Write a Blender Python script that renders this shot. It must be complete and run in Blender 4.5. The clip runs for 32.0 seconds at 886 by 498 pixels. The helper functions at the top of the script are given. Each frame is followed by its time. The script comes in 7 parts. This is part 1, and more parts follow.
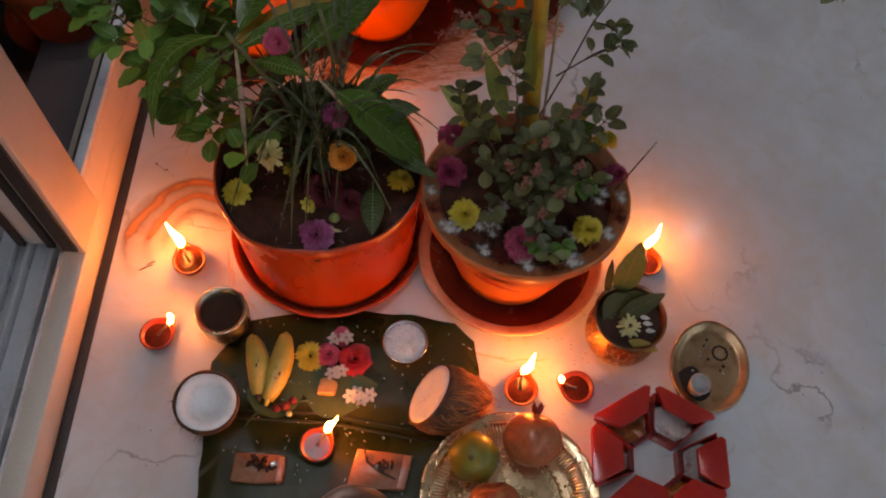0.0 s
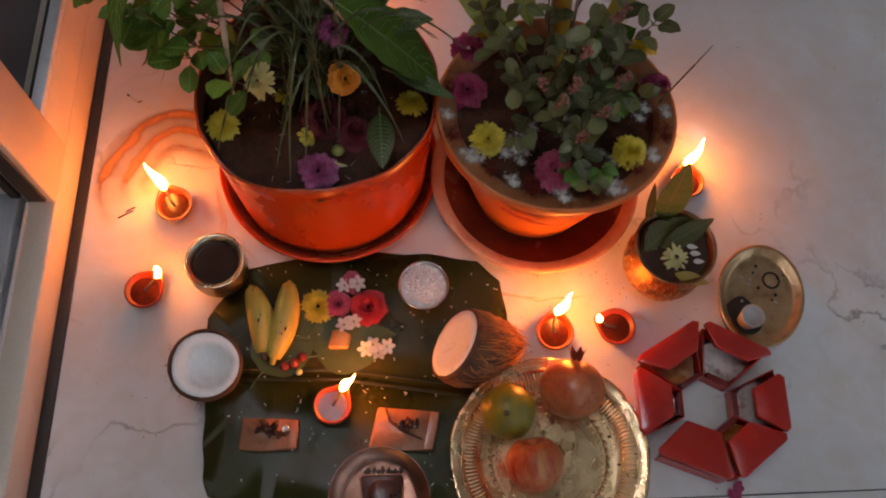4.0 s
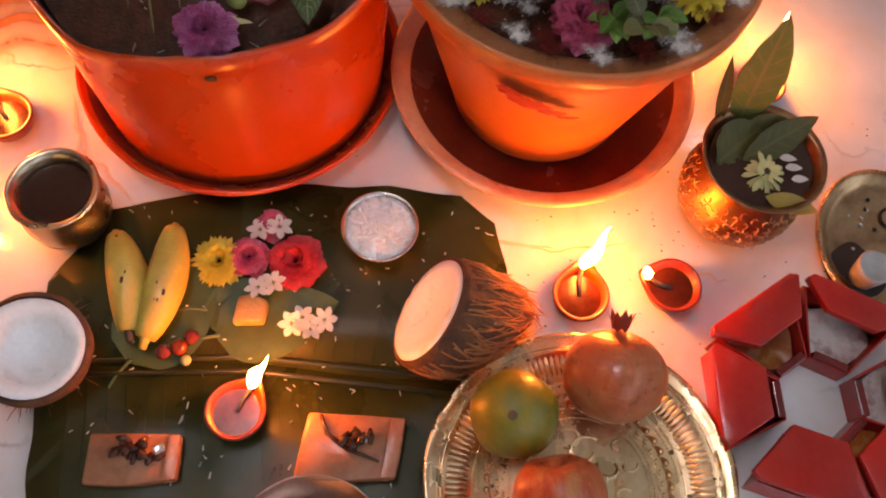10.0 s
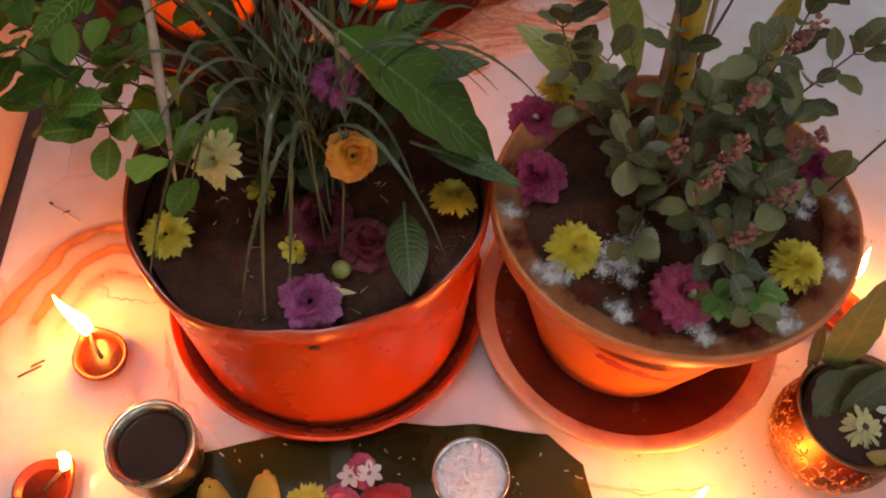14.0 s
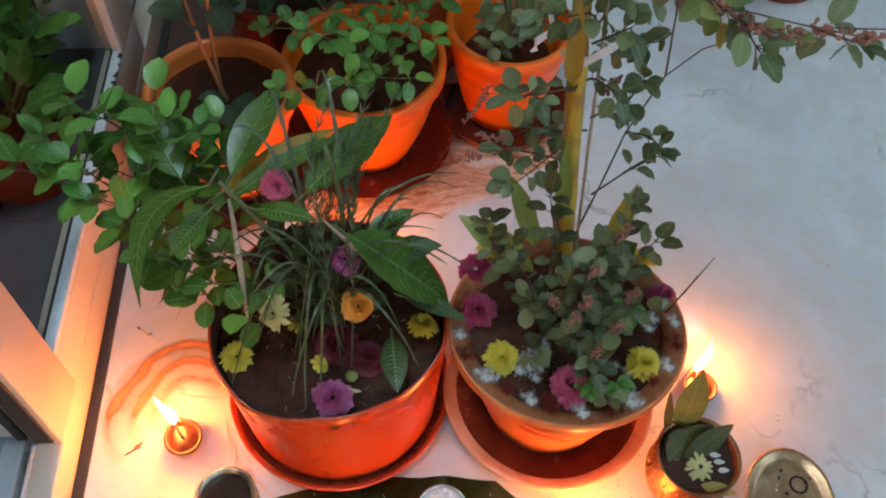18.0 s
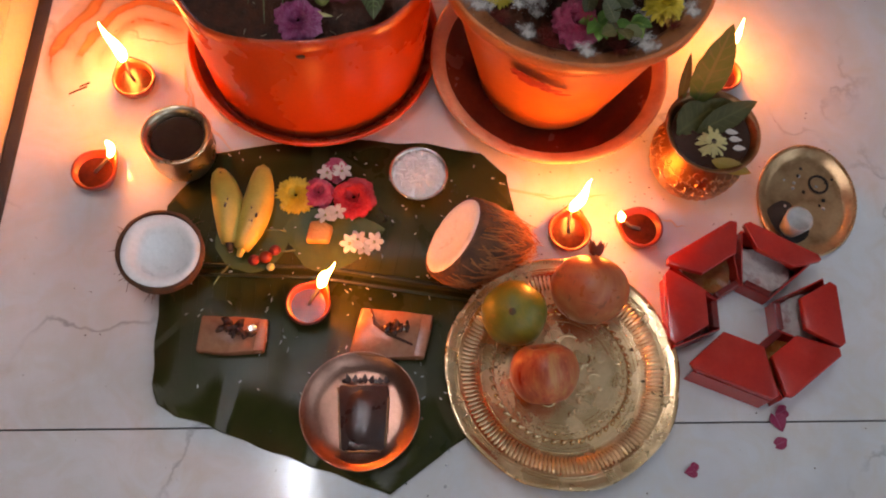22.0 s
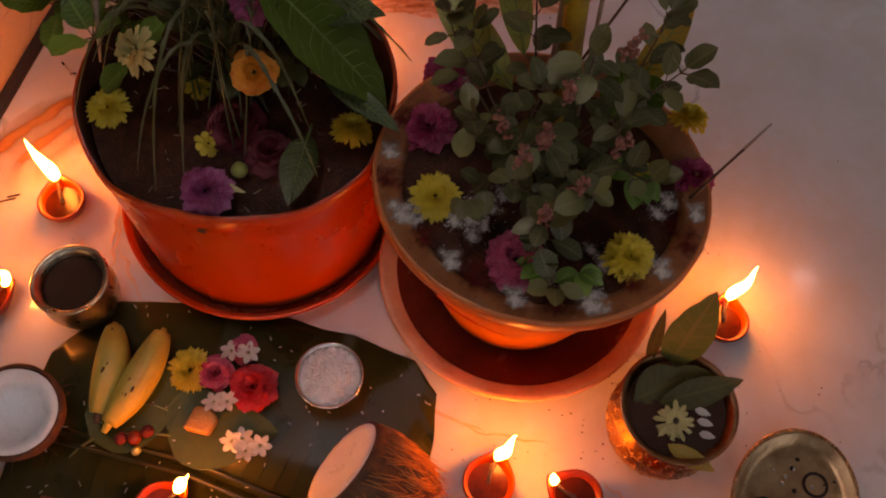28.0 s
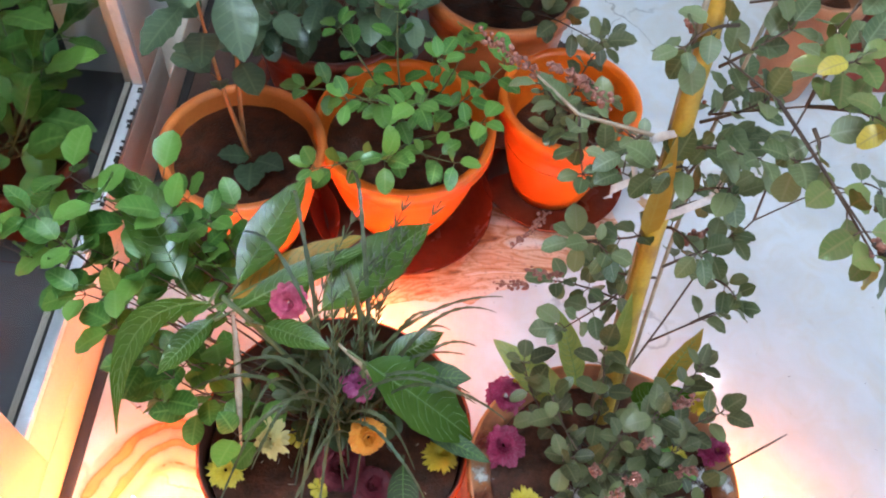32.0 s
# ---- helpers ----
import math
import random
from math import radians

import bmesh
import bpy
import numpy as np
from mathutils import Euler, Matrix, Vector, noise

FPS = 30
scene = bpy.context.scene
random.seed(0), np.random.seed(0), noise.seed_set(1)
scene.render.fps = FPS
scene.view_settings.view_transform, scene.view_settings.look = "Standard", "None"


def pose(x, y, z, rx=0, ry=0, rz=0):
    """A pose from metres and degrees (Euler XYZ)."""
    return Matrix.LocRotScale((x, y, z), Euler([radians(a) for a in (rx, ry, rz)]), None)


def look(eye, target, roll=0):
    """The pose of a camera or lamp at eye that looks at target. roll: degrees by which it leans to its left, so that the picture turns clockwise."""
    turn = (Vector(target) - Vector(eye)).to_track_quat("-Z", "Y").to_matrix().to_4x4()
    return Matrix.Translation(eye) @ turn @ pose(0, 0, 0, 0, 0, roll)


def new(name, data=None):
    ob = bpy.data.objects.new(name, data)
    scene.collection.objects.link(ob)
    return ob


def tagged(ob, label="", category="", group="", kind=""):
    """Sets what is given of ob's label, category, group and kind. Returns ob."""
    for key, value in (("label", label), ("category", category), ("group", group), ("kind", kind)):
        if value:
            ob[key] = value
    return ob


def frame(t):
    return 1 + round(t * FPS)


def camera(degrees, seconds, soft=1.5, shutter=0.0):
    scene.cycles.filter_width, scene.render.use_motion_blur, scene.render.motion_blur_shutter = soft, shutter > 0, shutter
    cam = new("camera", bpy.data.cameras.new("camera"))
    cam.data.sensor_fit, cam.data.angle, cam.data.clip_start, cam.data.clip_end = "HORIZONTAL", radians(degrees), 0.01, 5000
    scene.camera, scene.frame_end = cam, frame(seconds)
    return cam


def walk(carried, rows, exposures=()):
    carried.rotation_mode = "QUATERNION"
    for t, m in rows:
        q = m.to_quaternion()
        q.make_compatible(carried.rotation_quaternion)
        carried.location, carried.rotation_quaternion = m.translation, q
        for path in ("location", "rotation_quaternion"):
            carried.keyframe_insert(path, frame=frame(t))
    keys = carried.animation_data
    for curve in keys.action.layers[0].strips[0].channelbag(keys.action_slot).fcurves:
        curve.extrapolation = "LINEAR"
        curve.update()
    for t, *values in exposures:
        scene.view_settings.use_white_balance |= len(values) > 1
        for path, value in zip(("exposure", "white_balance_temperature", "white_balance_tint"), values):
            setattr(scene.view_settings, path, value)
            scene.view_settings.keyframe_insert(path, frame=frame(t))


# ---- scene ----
cam = camera(54.66, 32.0, 2.0)
PATH = [
    (0, (0.002, 0.0, 1.324), (0.001, 0.904, -0.46), 6.4),
    (0.5, (-0.021, 0.064, 1.351), (0.004, 0.969, -0.432), 7.9),
    (1, (-0.052, 0.115, 1.385), (-0.018, 1.118, -0.344), 7.7),
    (1.5, (-0.064, 0.134, 1.357), (-0.014, 1.144, -0.369), 7.3),
    (2, (-0.058, 0.121, 1.314), (-0.012, 1.138, -0.408), 5.6),
    (2.5, (-0.06, 0.108, 1.314), (-0.023, 1.129, -0.406), 4.7),
    (3, (-0.066, 0.105, 1.301), (-0.034, 1.128, -0.418), 4.3),
    (3.5, (-0.054, 0.093, 1.246), (-0.014, 0.892, -0.587), 5.5),
    (4, (-0.047, 0.089, 1.193), (0.001, 0.812, -0.671), 7.3),
    (4.5, (-0.04, 0.063, 1.154), (0.007, 0.747, -0.725), 8.1),
    (6.5, (-0.01, -0.033, 1.138), (-0.022, 0.753, -0.701), 4.3),
    (7, (-0.001, -0.052, 1.104), (-0.016, 0.769, -0.72), 3.9),
    (7.5, (0.0, -0.034, 1.096), (-0.02, 0.78, -0.731), 3.3),
    (8, (0.004, -0.015, 1.123), (-0.022, 0.786, -0.709), 2.9),
    (8.5, (-0.011, 0.068, 0.967), (0.009, 0.847, -0.875), 5.6),
    (9, (-0.017, 0.1, 0.884), (0.033, 0.89, -0.953), 7.2),
    (9.5, (-0.016, 0.105, 0.814), (0.047, 0.947, -0.999), 7.3),
    (10, (-0.017, 0.138, 0.762), (0.07, 0.95, -1.064), 8.6),
    (10.5, (-0.029, 0.131, 0.741), (0.099, 0.822, -1.132), 12.9),
    (11, (-0.035, 0.116, 0.722), (0.088, 0.736, -1.175), 14.0),
    (11.5, (-0.051, 0.121, 0.72), (0.062, 0.729, -1.182), 13.7),
    (12, (-0.047, 0.129, 0.725), (0.035, 0.737, -1.178), 11.0),
    (12.5, (-0.051, 0.16, 0.739), (0.022, 0.765, -1.166), 10.4),
    (13, (-0.084, 0.233, 0.767), (0.021, 0.852, -1.132), 13.1),
    (13.5, (-0.063, 0.218, 0.783), (-0.058, 1.133, -0.995), 3.6),
    (14, (-0.087, 0.256, 0.828), (-0.068, 1.271, -0.895), 4.0),
    (14.5, (-0.1, 0.281, 0.872), (-0.065, 1.355, -0.815), 2.4),
    (15, (-0.094, 0.212, 0.935), (-0.047, 1.368, -0.697), 2.1),
    (15.5, (-0.047, 0.137, 1.181), (-0.066, 1.186, -0.522), -1.9),
    (17.5, (-0.067, 0.099, 1.226), (-0.033, 1.217, -0.432), 1.0),
    (18, (-0.076, 0.112, 1.208), (-0.029, 1.242, -0.441), 3.1),
    (18.5, (-0.075, 0.108, 1.182), (-0.036, 1.249, -0.46), 3.9),
    (19, (-0.07, 0.064, 1.101), (-0.038, 1.251, -0.508), 5.8),
    (19.5, (-0.072, 0.011, 1.04), (-0.04, 1.265, -0.518), 6.6),
    (20, (-0.078, -0.014, 1.008), (-0.047, 1.229, -0.559), 6.7),
    (20.5, (-0.069, -0.011, 1.013), (-0.046, 1.204, -0.576), 6.7),
    (21, (-0.059, -0.006, 1.0), (-0.036, 1.192, -0.602), 6.5),
    (21.5, (-0.042, -0.02, 0.974), (0.011, 0.85, -0.827), 8.6),
    (22, (-0.029, -0.005, 0.975), (0.019, 0.759, -0.873), 8.5),
    (22.5, (-0.006, 0.025, 0.941), (0.049, 0.709, -0.937), 9.8),
    (23, (0.026, 0.095, 0.809), (0.092, 0.728, -1.087), 13.1),
    (23.5, (0.073, 0.12, 0.646), (0.118, 0.697, -1.268), 11.7),
    (24, (0.108, 0.148, 0.581), (0.159, 0.696, -1.342), 12.6),
    (24.5, (0.123, 0.152, 0.574), (0.163, 0.706, -1.347), 15.3),
    (26.5, (0.183, 0.214, 0.666), (-0.004, 0.969, -1.176), 4.8),
    (27, (0.179, 0.233, 0.737), (-0.025, 1.042, -1.081), 5.1),
    (27.5, (0.163, 0.248, 0.844), (-0.035, 1.049, -0.979), 6.2),
    (28, (0.132, 0.25, 0.908), (-0.084, 1.094, -0.892), 3.5),
    (28.5, (0.118, 0.267, 1.002), (-0.151, 1.153, -0.771), 0.2),
    (29, (0.035, 0.243, 1.082), (-0.124, 1.28, -0.621), 6.1),
    (29.5, (0.003, 0.253, 1.125), (-0.103, 1.331, -0.556), 6.2),
    (30, (-0.041, 0.269, 1.157), (-0.06, 1.381, -0.506), 9.2),
    (30.5, (-0.055, 0.27, 1.196), (-0.062, 1.39, -0.461), 5.7),
    (31, (-0.084, 0.285, 1.198), (-0.088, 1.403, -0.461), 5.9),
    (31.5, (-0.108, 0.307, 1.186), (-0.105, 1.418, -0.477), 6.7),
    (32, (-0.101, 0.316, 1.178), (-0.1, 1.426, -0.485), 7.3),
]
EXPOSURES = [(0.0, 0.16, 7600, 32), (0.6, 0.18, 7600, 32), (1.0, 0.47, 7650, 24), (1.3, 1.0, 6800, 13), (2.0, 1.15, 6250, 9), (3.0, 1.5, 7050, 13), (3.1, 1.37, 7050, 13), (3.6, 0.55, 7000, 18), (4.0, 0.18, 7800, 32),
             (7.0, 0.7, 7950, 35), (8.0, 0.66, 7700, 30), (9.0, 0.82, 7900, 34), (11.0, 0.98, 8150, 38), (12.0, 1.0, 8350, 39), (13.0, 0.95, 8500, 42), (14.0, 0.95, 7800, 34), (15.0, 1.24, 5950, 2), (18.0, 1.2, 6300, 11), (19.0, 1.2, 6450, 11),
             (20.0, 0.92, 6700, 16), (20.5, 1.0, 6800, 18), (21.0, 0.14, 7900, 36), (21.4, 0.3, 7600, 30), (22.0, 0.76, 7800, 33), (23.0, 0.76, 8700, 45), (24.0, 0.74, 10500, 69), (26.5, -0.1, 10600, 70), (27.0, -0.85, 11500, 74), (28.0, -0.22, 9500, 50), (28.5, 0.55, 7300, 20), (29.0, 1.32, 7000, 10),
             (30.0, 1.66, 6050, 10), (31.0, 2.17, 6400, 19), (32.0, 2.15, 6250, 20)]
walk(cam, [(t, look(eye, target, roll)) for t, eye, target, roll in PATH], EXPOSURES)

# ---- light ----
world = bpy.data.worlds.new("dusk")
scene.world = world
world.use_nodes = True
wn = world.node_tree.nodes
sky = wn.new("ShaderNodeTexSky")
sky.sky_type, sky.sun_disc, sky.sun_elevation, sky.sun_rotation = "NISHITA", False, radians(4), radians(200)
world.node_tree.links.new(sky.outputs[0], wn["Background"].inputs[0])
wn["Background"].inputs[1].default_value = 0.05

TURN_DEG = 3.2
SET = Matrix.Rotation(radians(TURN_DEG), 4, "Z")     # the house stands turned by this much


# ---- materials ----
def nodes_of(name):
    m = bpy.data.materials.new(name)
    m.use_nodes = True
    nt = m.node_tree
    return m, nt, nt.nodes["Principled BSDF"], nt.links


def ramp(nt, fac, stops):
    r = nt.nodes.new("ShaderNodeValToRGB")
    while len(r.color_ramp.elements) < len(stops):
        r.color_ramp.elements.new(0.5)
    for e, (p, c) in zip(r.color_ramp.elements, stops):
        e.position, e.color = p, (*c, 1) if len(c) == 3 else c
    nt.links.new(fac, r.inputs[0])
    return r.outputs[0]


def coords(nt):
    return nt.nodes.new("ShaderNodeTexCoord").outputs["Object"]


def tex_noise(nt, scale, detail=4, rough=0.55, distort=0.0, vec=None):
    n = nt.nodes.new("ShaderNodeTexNoise")
    n.inputs["Scale"].default_value, n.inputs["Detail"].default_value = scale, detail
    n.inputs["Roughness"].default_value, n.inputs["Distortion"].default_value = rough, distort
    nt.links.new(vec or coords(nt), n.inputs["Vector"])
    return n.outputs["Fac"]


def mix(nt, fac, a, b, mode="MIX"):
    m = nt.nodes.new("ShaderNodeMix")
    m.data_type, m.blend_type = "RGBA", mode
    for sock, v in ((m.inputs[0], fac), (m.inputs[6], a), (m.inputs[7], b)):
        if isinstance(v, (int, float)):
            sock.default_value = v
        elif isinstance(v, tuple):
            sock.default_value = (*v, 1)
        else:
            nt.links.new(v, sock)
    return m.outputs[2]


def maths(nt, op, a, b=0.0):
    m = nt.nodes.new("ShaderNodeMath")
    m.operation = op
    for sock, v in zip(m.inputs, (a, b)):
        if isinstance(v, (int, float)):
            sock.default_value = v
        else:
            nt.links.new(v, sock)
    return m.outputs[0]


def bump(nt, bsdf, height, strength=0.3, dist=0.002):
    b = nt.nodes.new("ShaderNodeBump")
    b.inputs["Strength"].default_value, b.inputs["Distance"].default_value = strength, dist
    nt.links.new(height, b.inputs["Height"])
    nt.links.new(b.outputs[0], bsdf.inputs["Normal"])


def plain(name, c1, c2, rough=0.5, metal=0.0, scale=25, grain=220, bumpy=0.25, coat=0.0, sss=0.0, c3=None, trans=0.0, spec=0.5):
    """Two colours mixed by broad noise, with a finer grain and relief over it."""
    m, nt, b, ln = nodes_of(name)
    broad, fine = tex_noise(nt, scale), tex_noise(nt, grain, 3)
    stops = [(0.35, c1), (0.65, c2)] if c3 is None else [(0.3, c1), (0.5, c2), (0.72, c3)]
    col = ramp(nt, broad, stops)
    ln.new(mix(nt, 0.18, col, ramp(nt, fine, [(0.3, tuple(x * 0.6 for x in c1)), (0.7, c2)])), b.inputs["Base Color"])
    b.inputs["Metallic"].default_value = metal
    b.inputs["Specular IOR Level"].default_value = spec
    ln.new(ramp(nt, broad, [(0.2, (rough * 0.75,) * 3), (0.8, (min(1, rough * 1.25),) * 3)]), b.inputs["Roughness"])
    b.inputs["Coat Weight"].default_value = coat
    b.inputs["Coat Roughness"].default_value = 0.12
    if sss:
        b.inputs["Subsurface Weight"].default_value = sss
        b.inputs["Subsurface Radius"].default_value = (0.01, 0.006, 0.003)
    if trans:
        b.inputs["Transmission Weight"].default_value = trans
    bump(nt, b, fine, bumpy)
    return m


def leafy(name, dark, light, vein=(0.25, 0.3, 0.1), rough=0.4, yellow=0.0):
    """Leaf blades: each one its own shade, mottled, slightly glossy and thin enough to let light through."""
    m, nt, b, ln = nodes_of(name)
    geo = nt.nodes.new("ShaderNodeNewGeometry")
    tone = mix(nt, maths(nt, "MULTIPLY", geo.outputs["Random Per Island"], 1.0), dark, light)
    if yellow:
        tone = mix(nt, ramp(nt, geo.outputs["Random Per Island"], [(1 - yellow - 0.02, (0, 0, 0)), (1 - yellow, (1, 1, 1))]), tone, (0.5, 0.38, 0.05))
    across, along = nt.nodes.new("ShaderNodeAttribute"), nt.nodes.new("ShaderNodeAttribute")
    across.attribute_name, along.attribute_name = "across", "along"
    side = maths(nt, "SINE", maths(nt, "ADD", maths(nt, "MULTIPLY", along.outputs["Fac"], 46.0), maths(nt, "MULTIPLY", across.outputs["Fac"], 7.0)))
    lines = maths(nt, "MULTIPLY", ramp(nt, side, [(0.75, (0, 0, 0)), (1.0, (0.4, 0.4, 0.4))]), ramp(nt, across.outputs["Fac"], [(0.02, (0, 0, 0)), (0.3, (1, 1, 1))]))
    tone = mix(nt, maths(nt, "MAXIMUM", lines, ramp(nt, across.outputs["Fac"], [(0.86, (0, 0, 0)), (0.97, (0.65, 0.65, 0.65))])), tone, vein)
    blot = tex_noise(nt, 60, 5)
    tone = mix(nt, ramp(nt, blot, [(0.45, (0, 0, 0)), (0.75, (0.4, 0.4, 0.4))]), tone, vein)
    ln.new(tone, b.inputs["Base Color"])
    b.inputs["Roughness"].default_value = rough
    b.inputs["Subsurface Weight"].default_value = 0.0
    tr = nt.nodes.new("ShaderNodeBsdfTranslucent")
    ln.new(tone, tr.inputs[0])
    mx = nt.nodes.new("ShaderNodeMixShader")
    mx.inputs[0].default_value = 0.22
    ln.new(b.outputs[0], mx.inputs[1])
    ln.new(tr.outputs[0], mx.inputs[2])
    ln.new(mx.outputs[0], nt.nodes["Material Output"].inputs[0])
    bump(nt, b, tex_noise(nt, 140, 3), 0.25)
    return m


def marble(name):
    """Cloudy white marble with long thin cracks and a few dirt marks."""
    m, nt, b, ln = nodes_of(name)
    base = ramp(nt, tex_noise(nt, 1.7, 6, 0.6, 0.6), [(0.3, (0.55, 0.57, 0.59)), (0.62, (0.73, 0.73, 0.73))])

    def cracks(scale, width, gate_scale, lo, seed):
        mp = nt.nodes.new("ShaderNodeMapping")
        mp.inputs["Location"].default_value, mp.inputs["Rotation"].default_value = (seed, seed * 0.7, 0), (0, 0, seed)
        ln.new(coords(nt), mp.inputs["Vector"])
        n = tex_noise(nt, scale, 8, 0.52, 0.1, mp.outputs[0])
        line = ramp(nt, maths(nt, "ABSOLUTE", maths(nt, "SUBTRACT", n, 0.5)), [(0.0, (1, 1, 1)), (width, (0, 0, 0))])
        return maths(nt, "MULTIPLY", line, ramp(nt, tex_noise(nt, gate_scale, 3, 0.5, 0, mp.outputs[0]), [(lo, (0, 0, 0)), (lo + 0.1, (0.9, 0.9, 0.9))]))
    col = mix(nt, cracks(0.9, 0.0035, 3.4, 0.5, 1.7), base, (0.3, 0.3, 0.31))
    col = mix(nt, cracks(1.3, 0.0035, 4.0, 0.5, 4.3), col, (0.32, 0.32, 0.33))
    col = mix(nt, cracks(1.6, 0.0035, 4.6, 0.53, 9.4), col, (0.2, 0.2, 0.2))
    col = mix(nt, cracks(0.8, 0.03, 1.8, 0.45, 8.1), col, (0.54, 0.55, 0.57))
    col = mix(nt, ramp(nt, tex_noise(nt, 7, 5, 0.6), [(0.5, (0, 0, 0)), (0.8, (0.4, 0.4, 0.4))]), col, (0.47, 0.42, 0.38))
    col = mix(nt, ramp(nt, tex_noise(nt, 16, 6, 0.65, 1.2), [(0.42, (0, 0, 0)), (0.7, (0.5, 0.5, 0.5))]), col, (0.6, 0.52, 0.42))
    dirt = ramp(nt, tex_noise(nt, 150, 2), [(0.75, (0, 0, 0)), (0.79, (0.6, 0.6, 0.6))])
    col = mix(nt, dirt, col, (0.12, 0.09, 0.07))
    ln.new(col, b.inputs["Base Color"])
    ln.new(ramp(nt, tex_noise(nt, 14, 4), [(0.3, (0.06,) * 3), (0.75, (0.15,) * 3)]), b.inputs["Roughness"])
    bump(nt, b, tex_noise(nt, 50, 3), 0.03)
    return m


def streaked(name, c1, c2, c3, scale, rough=0.32):
    """Skin with streaks that run from pole to pole."""
    m, nt, b, ln = nodes_of(name)
    mp = nt.nodes.new("ShaderNodeMapping")
    mp.inputs["Scale"].default_value = (1, 1, 0.16)
    ln.new(coords(nt), mp.inputs["Vector"])
    n = tex_noise(nt, scale, 5, 0.65, 0.3, mp.outputs[0])
    col = ramp(nt, n, [(0.32, c1), (0.5, c2), (0.68, c3)])
    ln.new(mix(nt, ramp(nt, tex_noise(nt, 190, 2), [(0.62, (0, 0, 0)), (0.7, (0.5,) * 3)]), col, tuple(min(1, 1.5 * v) for v in c2)), b.inputs["Base Color"])
    ln.new(ramp(nt, n, [(0.3, (rough * 0.8,) * 3), (0.7, (rough * 1.3,) * 3)]), b.inputs["Roughness"])
    bump(nt, b, n, 0.12)
    return m


def glow(name, c, strength):
    m, nt, b, ln = nodes_of(name)
    e = nt.nodes.new("ShaderNodeEmission")
    e.inputs[0].default_value, e.inputs[1].default_value = (*c, 1), strength
    ln.new(e.outputs[0], nt.nodes["Material Output"].inputs[0])
    return m


MARBLE = marble("white_marble")
GROUT = plain("grey_grout", (0.07, 0.07, 0.07), (0.13, 0.12, 0.12), 0.9)
ORANGE = plain("orange_plastic", (0.46, 0.046, 0.008), (0.56, 0.066, 0.012), 0.28, scale=8, bumpy=0.05)
ORANGE_BRIGHT = plain("bright_orange_plastic", (0.86, 0.13, 0.004), (0.93, 0.18, 0.008), 0.35, scale=8, bumpy=0.05)
ORANGE_PALE = plain("faded_orange_plastic", (0.54, 0.13, 0.036), (0.64, 0.18, 0.05), 0.35, scale=14, bumpy=0.08, c3=(0.36, 0.11, 0.035))
TERRA = plain("red_terracotta", (0.17, 0.02, 0.008), (0.27, 0.036, 0.013), 0.34, scale=30, bumpy=0.3)
SAUCER_DARK = plain("brown_saucer_and_gap_shade", (0.16, 0.028, 0.012), (0.24, 0.045, 0.02), 0.25, scale=20)
SOIL = plain("wet_soil", (0.03, 0.008, 0.003), (0.1, 0.025, 0.009), 0.42, scale=45, grain=300, bumpy=1.0, spec=0.2)
OIL = plain("red_lamp_oil", (0.03, 0.006, 0.003), (0.08, 0.014, 0.006), 0.2, scale=40, bumpy=0.05, spec=0.25)
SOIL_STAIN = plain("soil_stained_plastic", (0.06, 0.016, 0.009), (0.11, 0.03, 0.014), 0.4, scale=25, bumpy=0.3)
BRASS = plain("polished_brass", (0.66, 0.43, 0.215), (0.85, 0.62, 0.37), 0.27, 1.0, scale=30, grain=160, bumpy=0.16)
TARNISHED = plain("tarnished_bronze", (0.22, 0.09, 0.04), (0.4, 0.19, 0.09), 0.36, 1.0, scale=35, bumpy=0.25, c3=(0.44, 0.23, 0.11))
COPPERY = plain("coppery_brass", (0.34, 0.17, 0.075), (0.6, 0.37, 0.2), 0.33, 1.0, scale=35, bumpy=0.25, c3=(0.66, 0.44, 0.25))
BRONZE = plain("dull_bronze", (0.52, 0.4, 0.26), (0.7, 0.56, 0.38), 0.3, 1.0, scale=40, bumpy=0.1)
STEEL = plain("thin_steel", (0.6, 0.58, 0.55), (0.8, 0.78, 0.75), 0.2, 1.0, scale=40, bumpy=0.1)
COPPER = plain("copper_pink_steel", (0.36, 0.17, 0.12), (0.54, 0.28, 0.2), 0.36, 1.0, scale=20, bumpy=0.1)
COCO_WHITE = plain("coconut_flesh", (0.89, 0.88, 0.86), (0.94, 0.93, 0.92), 0.3, scale=30, bumpy=0.1)
COCO_SHELL = plain("coconut_husk", (0.06, 0.022, 0.01), (0.2, 0.075, 0.03), 0.8, scale=60, grain=500, bumpy=0.9)
WATER = plain("dark_water", (0.04, 0.016, 0.01), (0.07, 0.03, 0.018), 0.05, scale=10, bumpy=0.0)
FRAME = plain("cream_painted_frame", (0.62, 0.52, 0.42), (0.68, 0.58, 0.48), 0.35, scale=10, bumpy=0.05)
WHITE_AL = plain("white_aluminium", (0.62, 0.64, 0.66), (0.72, 0.74, 0.76), 0.3, scale=12, bumpy=0.03)
RUBBER = plain("black_rubber", (0.012, 0.01, 0.01), (0.03, 0.025, 0.02), 0.6)
WALL = plain("off_white_wall", (0.6, 0.6, 0.58), (0.68, 0.68, 0.66), 0.85, scale=4)
# near-black floor and wall colours stand in for the inner room's lack of light
UNLIT_FLOOR = plain("unlit_room_floor", (0.008, 0.008, 0.008), (0.016, 0.015, 0.015), 0.6, scale=30, spec=0.1)
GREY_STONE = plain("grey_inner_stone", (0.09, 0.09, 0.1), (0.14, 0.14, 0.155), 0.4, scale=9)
UNLIT_WALL = plain("unlit_room_wall", (0.025, 0.025, 0.027), (0.04, 0.04, 0.043), 0.8, scale=4)
